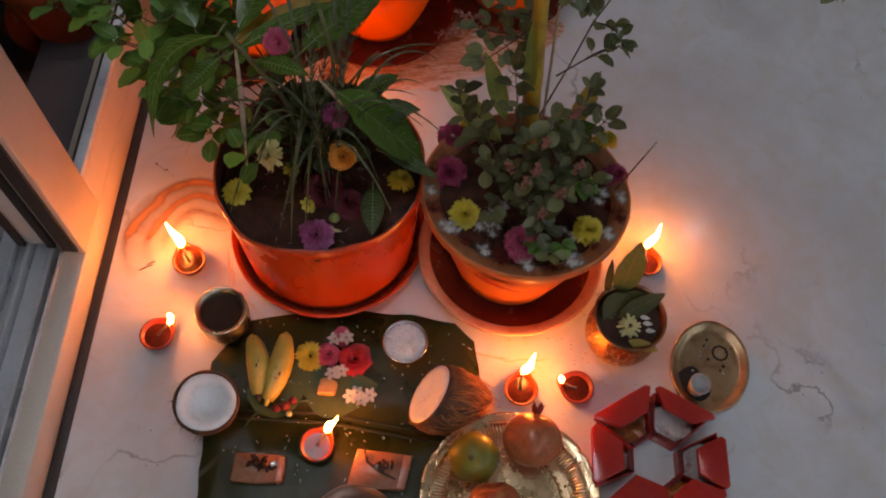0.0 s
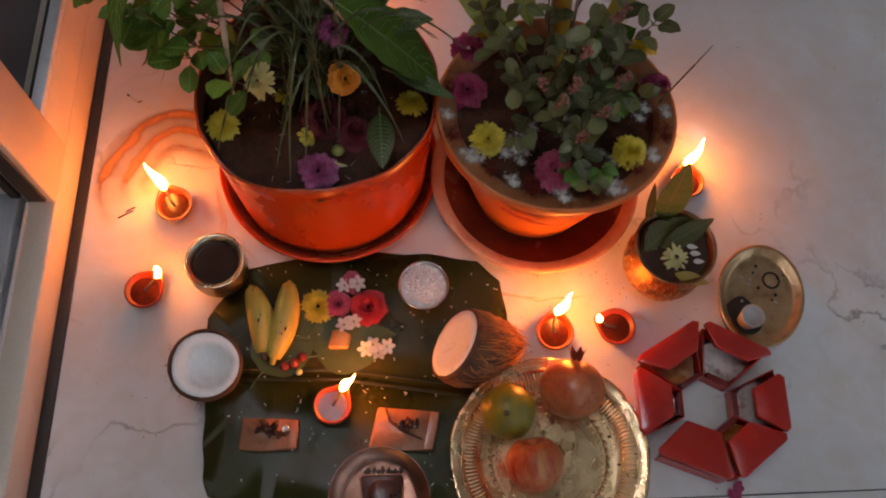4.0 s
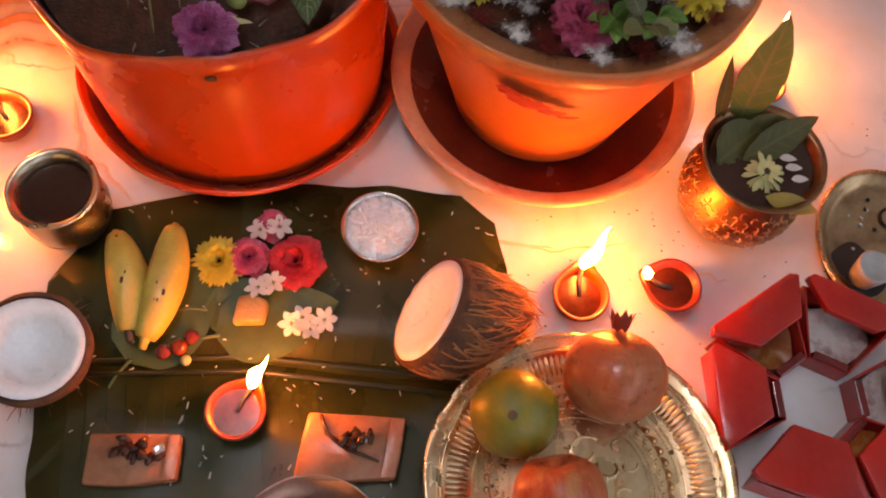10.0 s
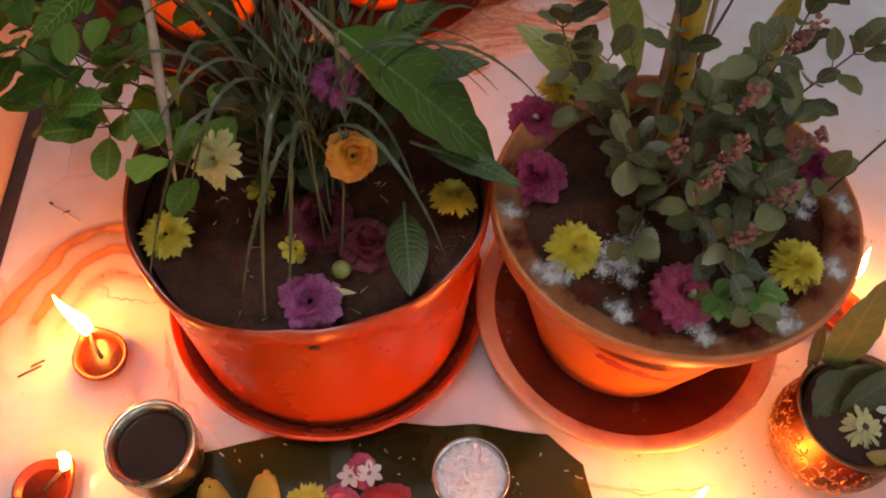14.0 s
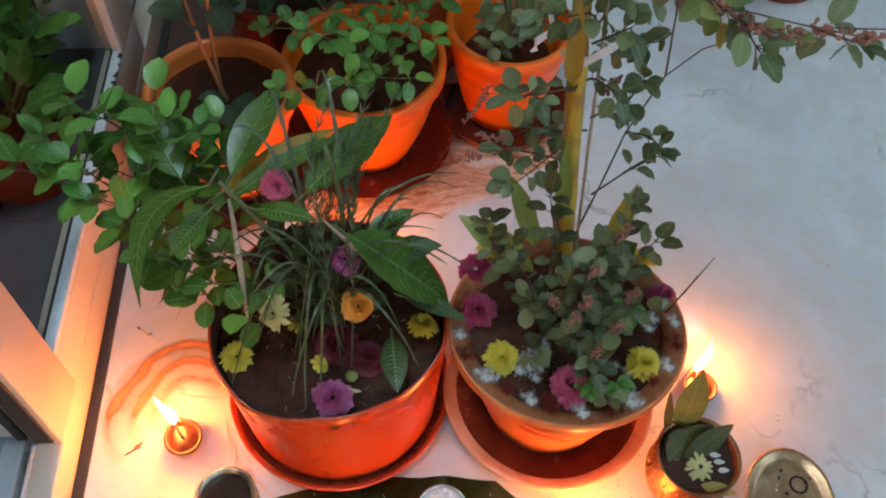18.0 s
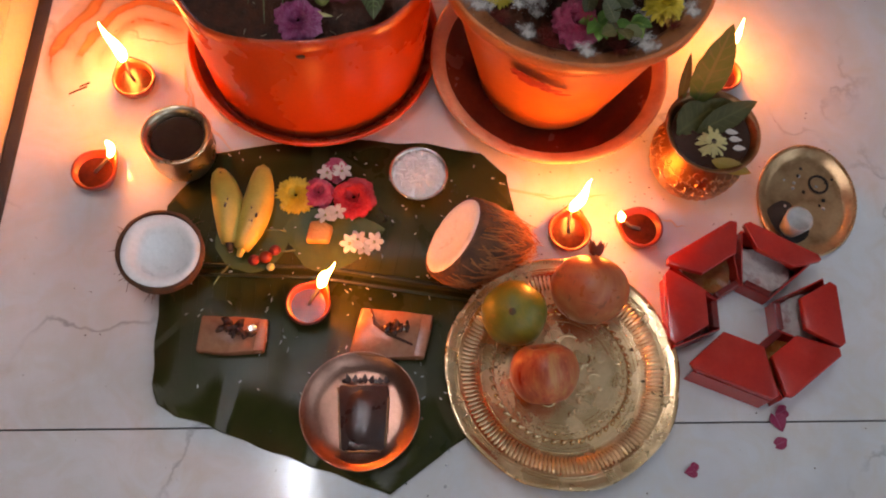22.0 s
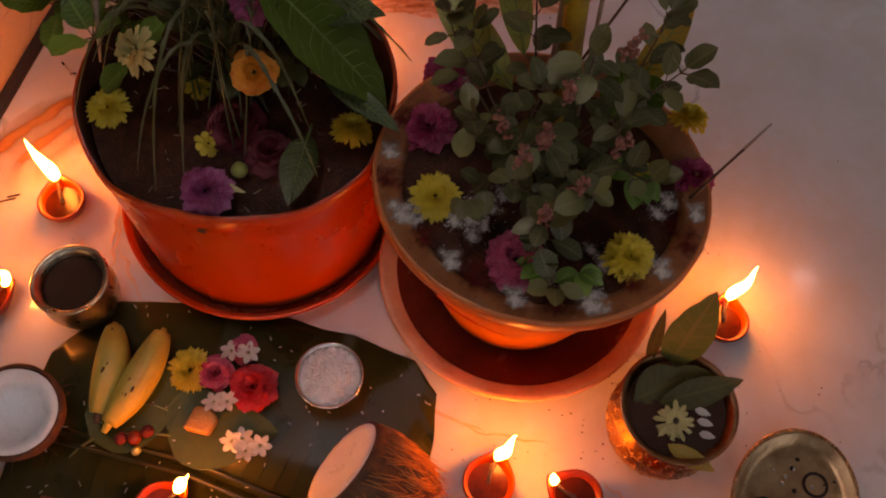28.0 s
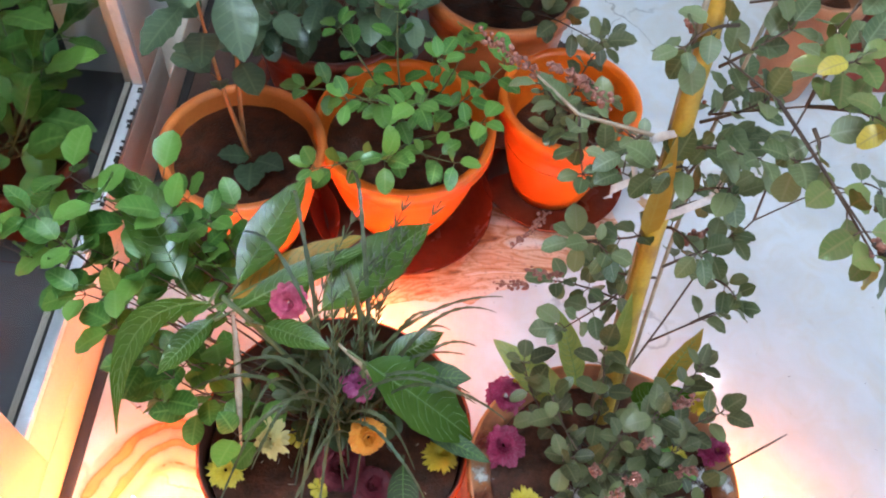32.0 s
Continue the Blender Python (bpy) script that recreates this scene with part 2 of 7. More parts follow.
RED_WAX = plain("red_moulded_plastic", (0.4, 0.018, 0.012), (0.5, 0.03, 0.018), 0.2, scale=15, bumpy=0.05)
BANANA_LEAF = plain("banana_leaf", (0.02, 0.024, 0.006), (0.036, 0.038, 0.009), 0.3, scale=14, grain=60, bumpy=0.12, c3=(0.05, 0.034, 0.011), spec=0.14)
FLAME = glow("flame", (1.0, 0.3, 0.05), 126)
LED = glow("led_lamp", (0.85, 0.93, 1.0), 30)


# ---- mesh helpers ----
def mesh_of(name, bm, material, smooth=True):
    bmesh.ops.recalc_face_normals(bm, faces=bm.faces)
    me = bpy.data.meshes.new(name)
    bm.to_mesh(me)
    bm.free()
    for mt in material if isinstance(material, (list, tuple)) else [material]:
        me.materials.append(mt)
    if smooth:
        me.polygons.foreach_set("use_smooth", [True] * len(me.polygons))
    return me


def part(name, bm, material, parent=None, label="", smooth=True, at=None):
    ob = new(name, mesh_of(name, bm, material, smooth))
    if parent is not None:
        ob.parent = parent
    if at is not None:
        ob.matrix_basis = at
    if label:
        ob["label"] = label
    return ob


def thing(name, m, label, category, group="", kind=""):
    e = new(name)
    e.empty_display_size = 0.02
    e.matrix_basis = m
    return tagged(e, label, category, group, kind)


def lathe(profile, seg=48, wobble=None):
    """Turns (radius, height) pairs round z. wobble(angle, r, z) may shift a point."""
    bm = bmesh.new()
    rings = []
    for r, z in profile:
        ring = []
        for i in range(seg):
            a = 2 * math.pi * i / seg
            p = Vector((r * math.cos(a), r * math.sin(a), z))
            if wobble:
                p = Vector(wobble(a, p, r, z))
            ring.append(bm.verts.new(p))
        rings.append(ring)
    for one, two in zip(rings, rings[1:]):
        for i in range(seg):
            k = (i + 1) % seg
            bm.faces.new((one[i], one[k], two[k], two[i]))
    for ring, (r, _) in ((rings[0], profile[0]), (rings[-1], profile[-1])):
        if r < 0.0008:
            bmesh.ops.pointmerge(bm, verts=ring, merge_co=sum((v.co for v in ring), Vector()) / seg)
    return bm


def tube(points, radii, seg=8, bm=None):
    """A tapering tube along points."""
    bm = bm or bmesh.new()
    points = [Vector(p) for p in points]
    if isinstance(radii, (int, float)):
        radii = [radii] * len(points)
    rings = []
    side = None
    for i, p in enumerate(points):
        d = (points[min(i + 1, len(points) - 1)] - points[max(i - 1, 0)]).normalized()
        side = d.orthogonal().normalized() if side is None else (side - d * side.dot(d)).normalized()
        up = d.cross(side)
        rings.append([bm.verts.new(p + (side * math.cos(a) + up * math.sin(a)) * radii[i]) for a in (2 * math.pi * k / seg for k in range(seg))])
    for one, two in zip(rings, rings[1:]):
        for k in range(seg):
            bm.faces.new((one[k], one[(k + 1) % seg], two[(k + 1) % seg], two[k]))
    bm.faces.new(rings[0][::-1])
    bm.faces.new(rings[-1])
    return bm


def box(x0, x1, y0, y1, z0, z1, bevel=0.0, bm=None):
    bm = bm or bmesh.new()
    v = [bm.verts.new((x, y, z)) for z in (z0, z1) for x, y in ((x0, y0), (x1, y0), (x1, y1), (x0, y1))]
    fs = [bm.faces.new([v[i] for i in f]) for f in ((3, 2, 1, 0), (4, 5, 6, 7), (0, 1, 5, 4), (1, 2, 6, 5), (2, 3, 7, 6), (3, 0, 4, 7))]
    if bevel:
        bmesh.ops.bevel(bm, geom=list({e for f in fs for e in f.edges}), offset=bevel, segments=2, affect="EDGES", profile=0.5)
    return bm


def prism(outline, z0, z1, bevel=0.0, bm=None):
    bm = bm or bmesh.new()
    low, top = [bm.verts.new((x, y, z0)) for x, y in outline], [bm.verts.new((x, y, z1)) for x, y in outline]
    fs = [bm.faces.new(low[::-1]), bm.faces.new(top)]
    n = len(outline)
    fs += [bm.faces.new((low[i], low[(i + 1) % n], top[(i + 1) % n], top[i])) for i in range(n)]
    if bevel:
        bmesh.ops.bevel(bm, geom=list({e for f in fs for e in f.edges}), offset=bevel, segments=2, affect="EDGES", profile=0.5)
    return bm


def blade(bm, base, way, up, length, width, droop=0.4, fold=0.25, n=6, widest=0.4, wave=0.0, tip=0.0, blunt=0.85):
    """One leaf: a folded, drooping strip that widens and runs to a point."""
    base, way, up = Vector(base), Vector(way).normalized(), Vector(up)
    side = way.cross(up)
    if side.length < 1e-4:
        side = way.orthogonal()
    side.normalize()
    up = side.cross(way).normalized()
    p, d, rows = base.copy(), way.copy(), []
    lay = bm.verts.layers.float
    across, along = lay.get("across") or lay.new("across"), lay.get("along") or lay.new("along")
    across, along = lay.get("across"), lay.get("along")
    for i in range(n + 1):
        t = i / n
        w = width * 0.5 * max(tip if i == n else 0.0, math.sin(math.pi * t ** (math.log(0.5) / math.log(widest))) ** blunt)
        u = side.cross(d).normalized()
        s = wave * width * math.sin(i * 2.1 + base.x * 90)
        rows.append((bm.verts.new(p + side * w + u * (w * fold + s)), bm.verts.new(p), bm.verts.new(p - side * w + u * (w * fold - s))))
        rows[-1][1][across] = 1.0
        for v in rows[-1]:
            v[along] = t
        d = (d + Vector((0, 0, -1)) * droop / n).normalized()
        p = p + d * length / n
    for a, b in zip(rows, rows[1:]):
        bm.faces.new((a[0], a[1], b[1], b[0]))
        bm.faces.new((a[1], a[2], b[2], b[1]))
    return bm


def rand_dir(rng, lo=-0.2, hi=0.9):
    a = rng.uniform(0, 2 * math.pi)
    z = rng.uniform(lo, hi)
    r = math.sqrt(max(0, 1 - z * z))
    return Vector((r * math.cos(a), r * math.sin(a), z))


def bend(a, b, rng, sag=0.05, n=6):
    """A gently crooked line from a to b."""
    a, b = Vector(a), Vector(b)
    off = Vector((rng.uniform(-1, 1), rng.uniform(-1, 1), rng.uniform(-0.3, 1))) * sag
    return [a.lerp(b, i / n) + off * math.sin(math.pi * i / n) for i in range(n + 1)]


# ---- the setting ----
def setting():
    bed = part("ground", box(-3.2, 3.2, -3.2, 3.4, -0.2, -0.006), GROUT, at=SET, smooth=False)
    tagged(bed, "grey grout bed under the marble slabs", "ground", kind="structure")
    floor = thing("floor", Matrix.Rotation(radians(5.5), 4, "Z"), "white polished marble floor slabs with grey veins", "floor", kind="structure")
    xs, ys = [-0.57, 1.62, 3.3], [-3.2, -1.62, 0.18, 1.98, 3.4]
    for x0, x1 in zip(xs, xs[1:]):
        for y0, y1 in zip(ys, ys[1:]):
            bm = box(x0 + 0.0007, x1 - 0.0007, y0 + 0.0011, y1 - 0.0011, -0.02, 0.0)
            part("slab", bm, MARBLE, floor, smooth=False)
    for name, b in (("wall_north", (-0.7, 3.2, 3.25, 3.4, 0, 2.7)), ("wall_east", (3.05, 3.2, -3.2, 3.25, 0, 2.7)), ("wall_south", (-0.7, 3.05, -3.2, -3.05, 0, 2.7)), ("wall_northwest", (-0.7, -0.573, 1.372, 3.25, 0.07, 2.7))):
        tagged(part(name, box(*b), WALL, at=SET, smooth=False), "plain off-white painted wall", "wall", kind="structure")
    tagged(part("ceiling", box(-3.2, 3.2, -3.2, 3.4, 2.7, 2.8), WALL, at=SET, smooth=False), "plain off-white ceiling", "ceiling", kind="structure")
    # the inner room's gloom is painted into its floor and walls
    tagged(part("floor_inside", box(-3.1, -0.741, -3.2, 3.4, -0.02, -0.002), UNLIT_FLOOR, at=SET, smooth=False), "inner room floor, its gloom put into the colour", "floor", kind="structure")
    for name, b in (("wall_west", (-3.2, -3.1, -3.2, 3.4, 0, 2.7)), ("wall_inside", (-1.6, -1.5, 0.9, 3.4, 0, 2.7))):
        tagged(part(name, box(*b), UNLIT_WALL, at=SET, smooth=False), "inner room wall behind the sliding door, coloured dark for gloom", "wall", kind="structure")


def ceiling_lamp(x, y):
    t = thing("ceiling_lamp", Matrix.Translation((x, y, 2.7)), "small round cool white ceiling lamp", "lamp")
    part("housing", lathe([(0.0, 0.0), (0.035, 0.0), (0.038, -0.01), (0.035, -0.02), (0.031, -0.02)], 24), WHITE_AL, t)
    part("bulb", lathe([(0.03, -0.018), (0.024, -0.03), (0.0, -0.038)], 24), LED, t)


def sliding_door():
    """The raised frame along the floor, the tracks behind it, the fixed glazed leaf and the sliding leaf's edge."""
    sill = thing("door_sill", SET, "cream door frame with white double track along the floor", "sill", kind="structure")
    part("edge_strip", box(-0.5325, -0.517, -1.5, 3.2, -0.02, 0.006, 0.001), RUBBER, sill, "dark gap filler along the floor")
    part("frame_curb", box(-0.571, -0.533, -1.5, 3.2, -0.02, 0.068, 0.003), FRAME, sill, "cream painted frame")
    part("curb_trim", box(-0.5735, -0.5695, -1.5, 0.584, 0.02, 0.0725, 0.001), WHITE_AL, sill, "white edge trim")
    part("track_base", box(-0.735, -0.574, -1.5, 0.7, -0.02, 0.03), WHITE_AL, sill, smooth=False)
    part("track_end", box(-0.735, -0.574, 0.7005, 3.2, -0.02, 0.028), GREY_STONE, sill, "grey stone behind the track's end", smooth=False)
    for x in (-0.595, -0.635, -0.66, -0.695, -0.73):
        part("track_rail", box(x - 0.003, x + 0.003, -1.5, 0.7, 0.0301, 0.052, 0.001), WHITE_AL, sill)
    d = thing("door_1", SET, "cream framed glass leaf fixed above the floor frame", "door", kind="structure")
    x0, y0, y1, z1 = -0.5715, 0.587, 1.37, 0.148
    part("bottom_rail", box(x0, x0 + 0.0385, y0 + 0.0925, y1, 0.0683, z1, 0.002), FRAME, d)
    part("stile", box(x0, x0 + 0.0385, y0, y0 + 0.092, 0.0683, 2.1, 0.002), FRAME, d)
    part("stile", box(x0, x0 + 0.0385, y1 - 0.092, y1, z1 + 0.0005, 2.1, 0.002), FRAME, d)
    part("top_rail", box(x0, x0 + 0.0385, y0, y1, 2.1005, 2.19, 0.002), FRAME, d)
    part("glazing_bead", box(x0 + 0.022, x0 + 0.0382, y0 + 0.0925, y1 - 0.0925, z1 + 0.0004, z1 + 0.013, 0.001), WHITE_AL, d, "white glazing bead")
    part("glazing_bead", box(x0 + 0.022, x0 + 0.0382, y1 - 0.108, y1 - 0.0925, z1 + 0.0135, 2.09, 0.001), WHITE_AL, d, "white glazing bead")
    part("glass_seal", box(x0 + 0.0165, x0 + 0.0215, y0 + 0.0925, y1 - 0.0925, z1 + 0.0004, z1 + 0.01), RUBBER, d, "black seal along the glass", smooth=False)
    rng = random.Random(90)
    for i in range(22):
        y, w = rng.uniform(0.98, 1.26), rng.uniform(0.002, 0.007)
        part("grime_spot", box(x0 + 0.0385 - w, x0 + 0.0388, y, y + rng.uniform(0.002, 0.008), z1 + 0.0095, z1 + 0.0136), RUBBER, d, smooth=False)
    part("gasket", box(x0 + 0.006, x0 + 0.03, y0 - 0.004, y0 - 0.0003, 0.08, 2.1), RUBBER, d, "black edge gasket", smooth=False)
    pane = part("pane", box(x0 + 0.01, x0 + 0.016, y0 + 0.0925, y1 - 0.0925, z1 + 0.0005, 2.1), GLASS, d, "dark reflecting glass pane", smooth=False)
    pane.visible_shadow = False
    e = thing("door_2", SET, "white sliding leaf pushed back behind the fixed glass", "door", kind="structure")
    part("stile", box(-0.655, -0.58, 0.604, 0.664, 0.055, 2.1, 0.003), WHITE_AL, e)
    part("gasket", box(-0.6, -0.587, 0.5965, 0.6035, 0.06, 2.1), RUBBER, e, "black brush seal", smooth=False)
    part("gasket", box(-0.647, -0.635, 0.5965, 0.6035, 0.06, 2.1), RUBBER, e, "black brush seal", smooth=False)


m, nt, b, ln = nodes_of("tinted_glass")
b.inputs["Base Color"].default_value = (0.75, 0.78, 0.78, 1)
b.inputs["Transmission Weight"].default_value, b.inputs["Roughness"].default_value, b.inputs["IOR"].default_value = 1.0, 0.01, 1.1
GLASS = m

setting()
ceiling_lamp(1.33, 2.31)
sliding_door()

def fill_light(name, lamp_size, energy, eye, target):
    """An added bluish area lamp for ambient light; the walls have no opening here."""
    lamp = bpy.data.lights.new(name, "AREA")
    lamp.shape, lamp.size, lamp.size_y, lamp.energy, lamp.color = "RECTANGLE", *lamp_size, energy, (0.5, 0.78, 1.0)
    ob = new(name, lamp)
    ob.matrix_world = SET @ look(eye, target)


# two unseen fill lamps, added in front of the east and south walls
fill_light("east_fill_light", (3.0, 1.6), 17.5, (3.0, -0.2, 1.7), (0, 0.6, 0.3))
fill_light("south_fill_light", (2.6, 1.6), 20, (0.9, -3.0, 1.8), (0, 0.9, 0.3))


def tube_light(x, y0, y1):
    t = thing("tube_light", SET, "white fluorescent tube light fixed under the ceiling", "lamp")
    part("batten", box(x - 0.03, x + 0.03, y0 - 0.03, y1 + 0.03, 2.66, 2.699, 0.004), WHITE_AL, t)
    part("tube", tube([(x, y0, 2.635), (x, y1, 2.635)], 0.013, 12), TUBE, t, "glowing white tube")


TUBE = glow("tube_glow", (0.66, 0.87, 1.0), 88)
tube_light(-0.42, 0.0, 1.2)


# ---- the two large pots ----
def planter(name, x, y, base_r, rim_r, h, material, label, saucer, lip, dip=None, lining=None):
    lining = lining or SOIL_STAIN
    t = thing(name, pose(x, y, 0), label, "plant pot")
    sr, sh, smat, slabel = saucer
    part("saucer", lathe([(0.0, 0.002), (sr * 0.86, 0.002), (sr, sh), (sr + 0.004, sh + 0.002), (sr + 0.004, sh - 0.004), (sr * 0.88, -0.0), (0.0, 0.0)][::-1], 72), smat, t, slabel)
    z0 = 0.006
    prof = [(0.0, z0), (base_r, z0), (base_r + 0.002, z0 + 0.004)]
    for k in range(1, 9):
        f = k / 8
        prof.append((base_r + (rim_r - lip - base_r) * f, z0 + (h - 0.03) * f))
    prof += [(rim_r - 0.001, h - 0.02), (rim_r, h - 0.014), (rim_r, h - 0.003), (rim_r - 0.0015, h), (rim_r - 0.004, h - 0.0005)]
    part("body", lathe(prof, 72, dip), material, t)
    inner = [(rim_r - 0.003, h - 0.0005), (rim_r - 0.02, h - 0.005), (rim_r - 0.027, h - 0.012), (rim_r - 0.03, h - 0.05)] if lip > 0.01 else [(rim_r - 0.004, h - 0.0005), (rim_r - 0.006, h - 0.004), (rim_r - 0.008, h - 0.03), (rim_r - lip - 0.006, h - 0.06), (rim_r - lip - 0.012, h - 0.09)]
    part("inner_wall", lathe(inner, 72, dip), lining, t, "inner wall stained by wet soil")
    return t


def soil_disc(x, y, r, z, parent, dip=0.0, shape=None):
    prof = [(0.0, z + 0.004)] + [(r * k / 10, z + 0.004 - 0.003 * (k / 10) ** 2) for k in range(1, 11)]
    part("soil", lathe(prof, 48, lambda a, p, rr, zz: (*(shape(a, p, rr, 0.18)[:2] if shape else p[:2]), p.z + 0.006 * noise.noise(p * 40) - dip * max(0.0, min(1.0, (-0.045 - p.y) / 0.085)))), SOIL, parent, "dark wet soil")


def steps(x, pairs):
    """Straight lines between (x, y) pairs."""
    for (x0, y0), (x1, y1) in zip(pairs, pairs[1:]):
        if x <= x1:
            return y0 + (y1 - y0) * max(0.0, (x - x0) / (x1 - x0))
    return pairs[-1][1]


def left_dip(a, p, r, z):
    """The front of the soft rim is pressed in and sags between two sharp bends."""
    deg = (math.degrees(a) + 90 + 180) % 360 - 180          # 0: the front
    k = max(0.0, min(1.0, (z - 0.03) / 0.195))
    sag = steps(deg, [(-180, -0.004), (-110, 0.0), (-75, 0.018), (-41, 0.044), (-20, 0.036), (20, 0.034), (55, 0.042), (75, 0.03), (105, -0.006), (180, -0.004)])
    press = steps(deg, [(-180, 0.0), (-70, -0.02), (-41, 0.06), (-5, 0.2), (30, 0.21), (57, 0.15), (80, 0.04), (110, 0.0), (180, 0.0)])
    q = 1 - press * k ** 1.3
    return (p.x * q, p.y * q, p.z - sag * k ** 1.2)


potL = planter("plant_pot", -0.195, 0.672, 0.143, 0.159, 0.225, ORANGE, "large orange plastic plant pot with a sagging rim, on its saucer", (0.16, 0.03, ORANGE, "orange saucer"), 0.003, left_dip)
# dark ring paints the shade in the gap between pot and orange saucer
part("saucer_gap_shade", lathe([(0.11, 0.0045), (0.138, 0.0045), (0.148, 0.0185), (0.156, 0.0265)], 60), SAUCER_DARK, potL, "dark saucer inside, shade of the gap put into its colour")
soil_disc(-0.195, 0.672, 0.148, 0.184, potL, 0.026, left_dip)


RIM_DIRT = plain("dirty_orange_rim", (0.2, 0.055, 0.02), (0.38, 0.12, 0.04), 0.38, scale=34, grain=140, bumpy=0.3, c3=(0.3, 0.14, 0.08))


def right_oval(a, p, r, z):
    """The thin pot is a little flattened towards its rim."""
    return (p.x * 1.02, p.y * (1 - 0.07 * max(0.0, min(1.0, z / 0.2))), p.z)


potR = planter("plant_pot", 0.115, 0.665, 0.088, 0.154, 0.232, ORANGE_PALE, "orange plant pot dabbed with white and red, on a saucer", (0.148, 0.036, SAUCER_DARK, "wide wet terracotta saucer"), 0.012, right_oval, RIM_DIRT)
soil_disc(0.115, 0.665, 0.126, 0.213, potR, 0.0, right_oval)
PEACH = plain("pale_peach_plastic", (0.55, 0.24, 0.12), (0.68, 0.34, 0.19), 0.3, scale=16, bumpy=0.1, c3=(0.44, 0.16, 0.07))
part("saucer_rim", lathe([(0.137, 0.0325), (0.1415, 0.0372), (0.15, 0.0415), (0.1545, 0.042), (0.157, 0.0395), (0.1545, 0.0365), (0.146, 0.034)], 72), PEACH, potR, "broad pale saucer rim")


# ---- offerings on the floor ----
def outline_leaf(pts, name, z0, z1, material, label, category, wavy=0.004, ribs=None):
    """A flat leaf cut from an outline, rippled, with raised veins."""
    t = thing(name, pose(0, 0, 0), label, category)
    bm = bmesh.new()
    n = len(pts)
    dense = []
    for i in range(n):
        a, b = Vector(pts[i]), Vector(pts[(i + 1) % n])
        for k in range(8):
            p = a.lerp(b, k / 8)
            dense.append(p + Vector((noise.noise((p.x * 25, p.y * 25, 1)), noise.noise((p.x * 25, p.y * 25, 7)))) * wavy)
    vs = [bm.verts.new((p.x, p.y, z1)) for p in dense]
    f = bm.faces.new(vs)
    bmesh.ops.triangulate(bm, faces=[f])
    bmesh.ops.subdivide_edges(bm, edges=bm.edges[:], cuts=2, use_grid_fill=True)
    for v in bm.verts:
        v.co.z = z1 + 0.0025 * (0.5 + noise.noise((v.co.x * 18, v.co.y * 18, 3)))
    ext = bmesh.ops.extrude_face_region(bm, geom=bm.faces[:])
    for v in ext["geom"]:
        if isinstance(v, bmesh.types.BMVert):
            v.co.z = z0 + 0.0006
    part("leaf_blade", bm, material, t)
    part("midrib", tube([(p[0], p[1], z1 + 0.0022 + 0.001 * math.sin(i)) for i, p in enumerate(ribs[0])], 0.0022, 8), LEAF_RIB, t, "brown-green midrib")
    (x0, y0), (x1, y1) = ribs[0][0], ribs[0][-1]
    for k in range(22):
        f = (k + 0.5) / 22
        for s in ribs[1]:
            a = Vector((x0 + (x1 - x0) * f, y0 + (y1 - y0) * f))
            pts = [(a.x + 0.012 * j / 6 * (1 if k % 2 else 1.3), a.y + s * 0.022 * j, z1 + 0.0021 + 0.0025 * noise.noise(((a.x + 0.012 * j / 6) * 18, (a.y + s * 0.022 * j) * 18, 3))) for j in range(7)]
            part("leaf_vein", tube(pts, [0.0003, 0.0003, 0.0003, 0.0002, 0.0002, 0.0001, 0.0001], 4), material, t)
    return t


LEAF_RIB = plain("banana_leaf_rib", (0.03, 0.032, 0.012), (0.06, 0.055, 0.02), 0.4, scale=40)


outline_leaf([(-0.30, 0.50), (-0.17, 0.535), (-0.04, 0.54), (0.035, 0.535), (0.07, 0.505), (0.085, 0.43), (0.08, 0.33), (-0.15, 0.345), (-0.335, 0.335), (-0.345, 0.42)], "banana_leaf", 0.0, 0.002, BANANA_LEAF, "wet dark green banana leaf piece laid on the floor", "leaf", ribs=([(-0.32, 0.346), (-0.15, 0.358), (0.072, 0.345)], (1,)))
outline_leaf([(-0.335, 0.34), (-0.15, 0.352), (0.07, 0.336), (0.06, 0.25), (0.04, 0.17), (-0.04, 0.10), (-0.13, 0.125), (-0.25, 0.158), (-0.288, 0.166), (-0.309, 0.178), (-0.319, 0.2), (-0.325, 0.24)], "banana_leaf", 0.0, 0.0045, BANANA_LEAF, "wet dark green banana leaf piece with a torn tip", "leaf", ribs=([(-0.315, 0.333), (-0.15, 0.344), (0.055, 0.33)], (-1,)))


def ring_of(parent, name, me, n, start=0.0):
    for i in range(n):
        ob = new(name, me)
        ob.parent, ob.matrix_basis = parent, Matrix.Rotation(start + 2 * math.pi * i / n, 4, "Z")


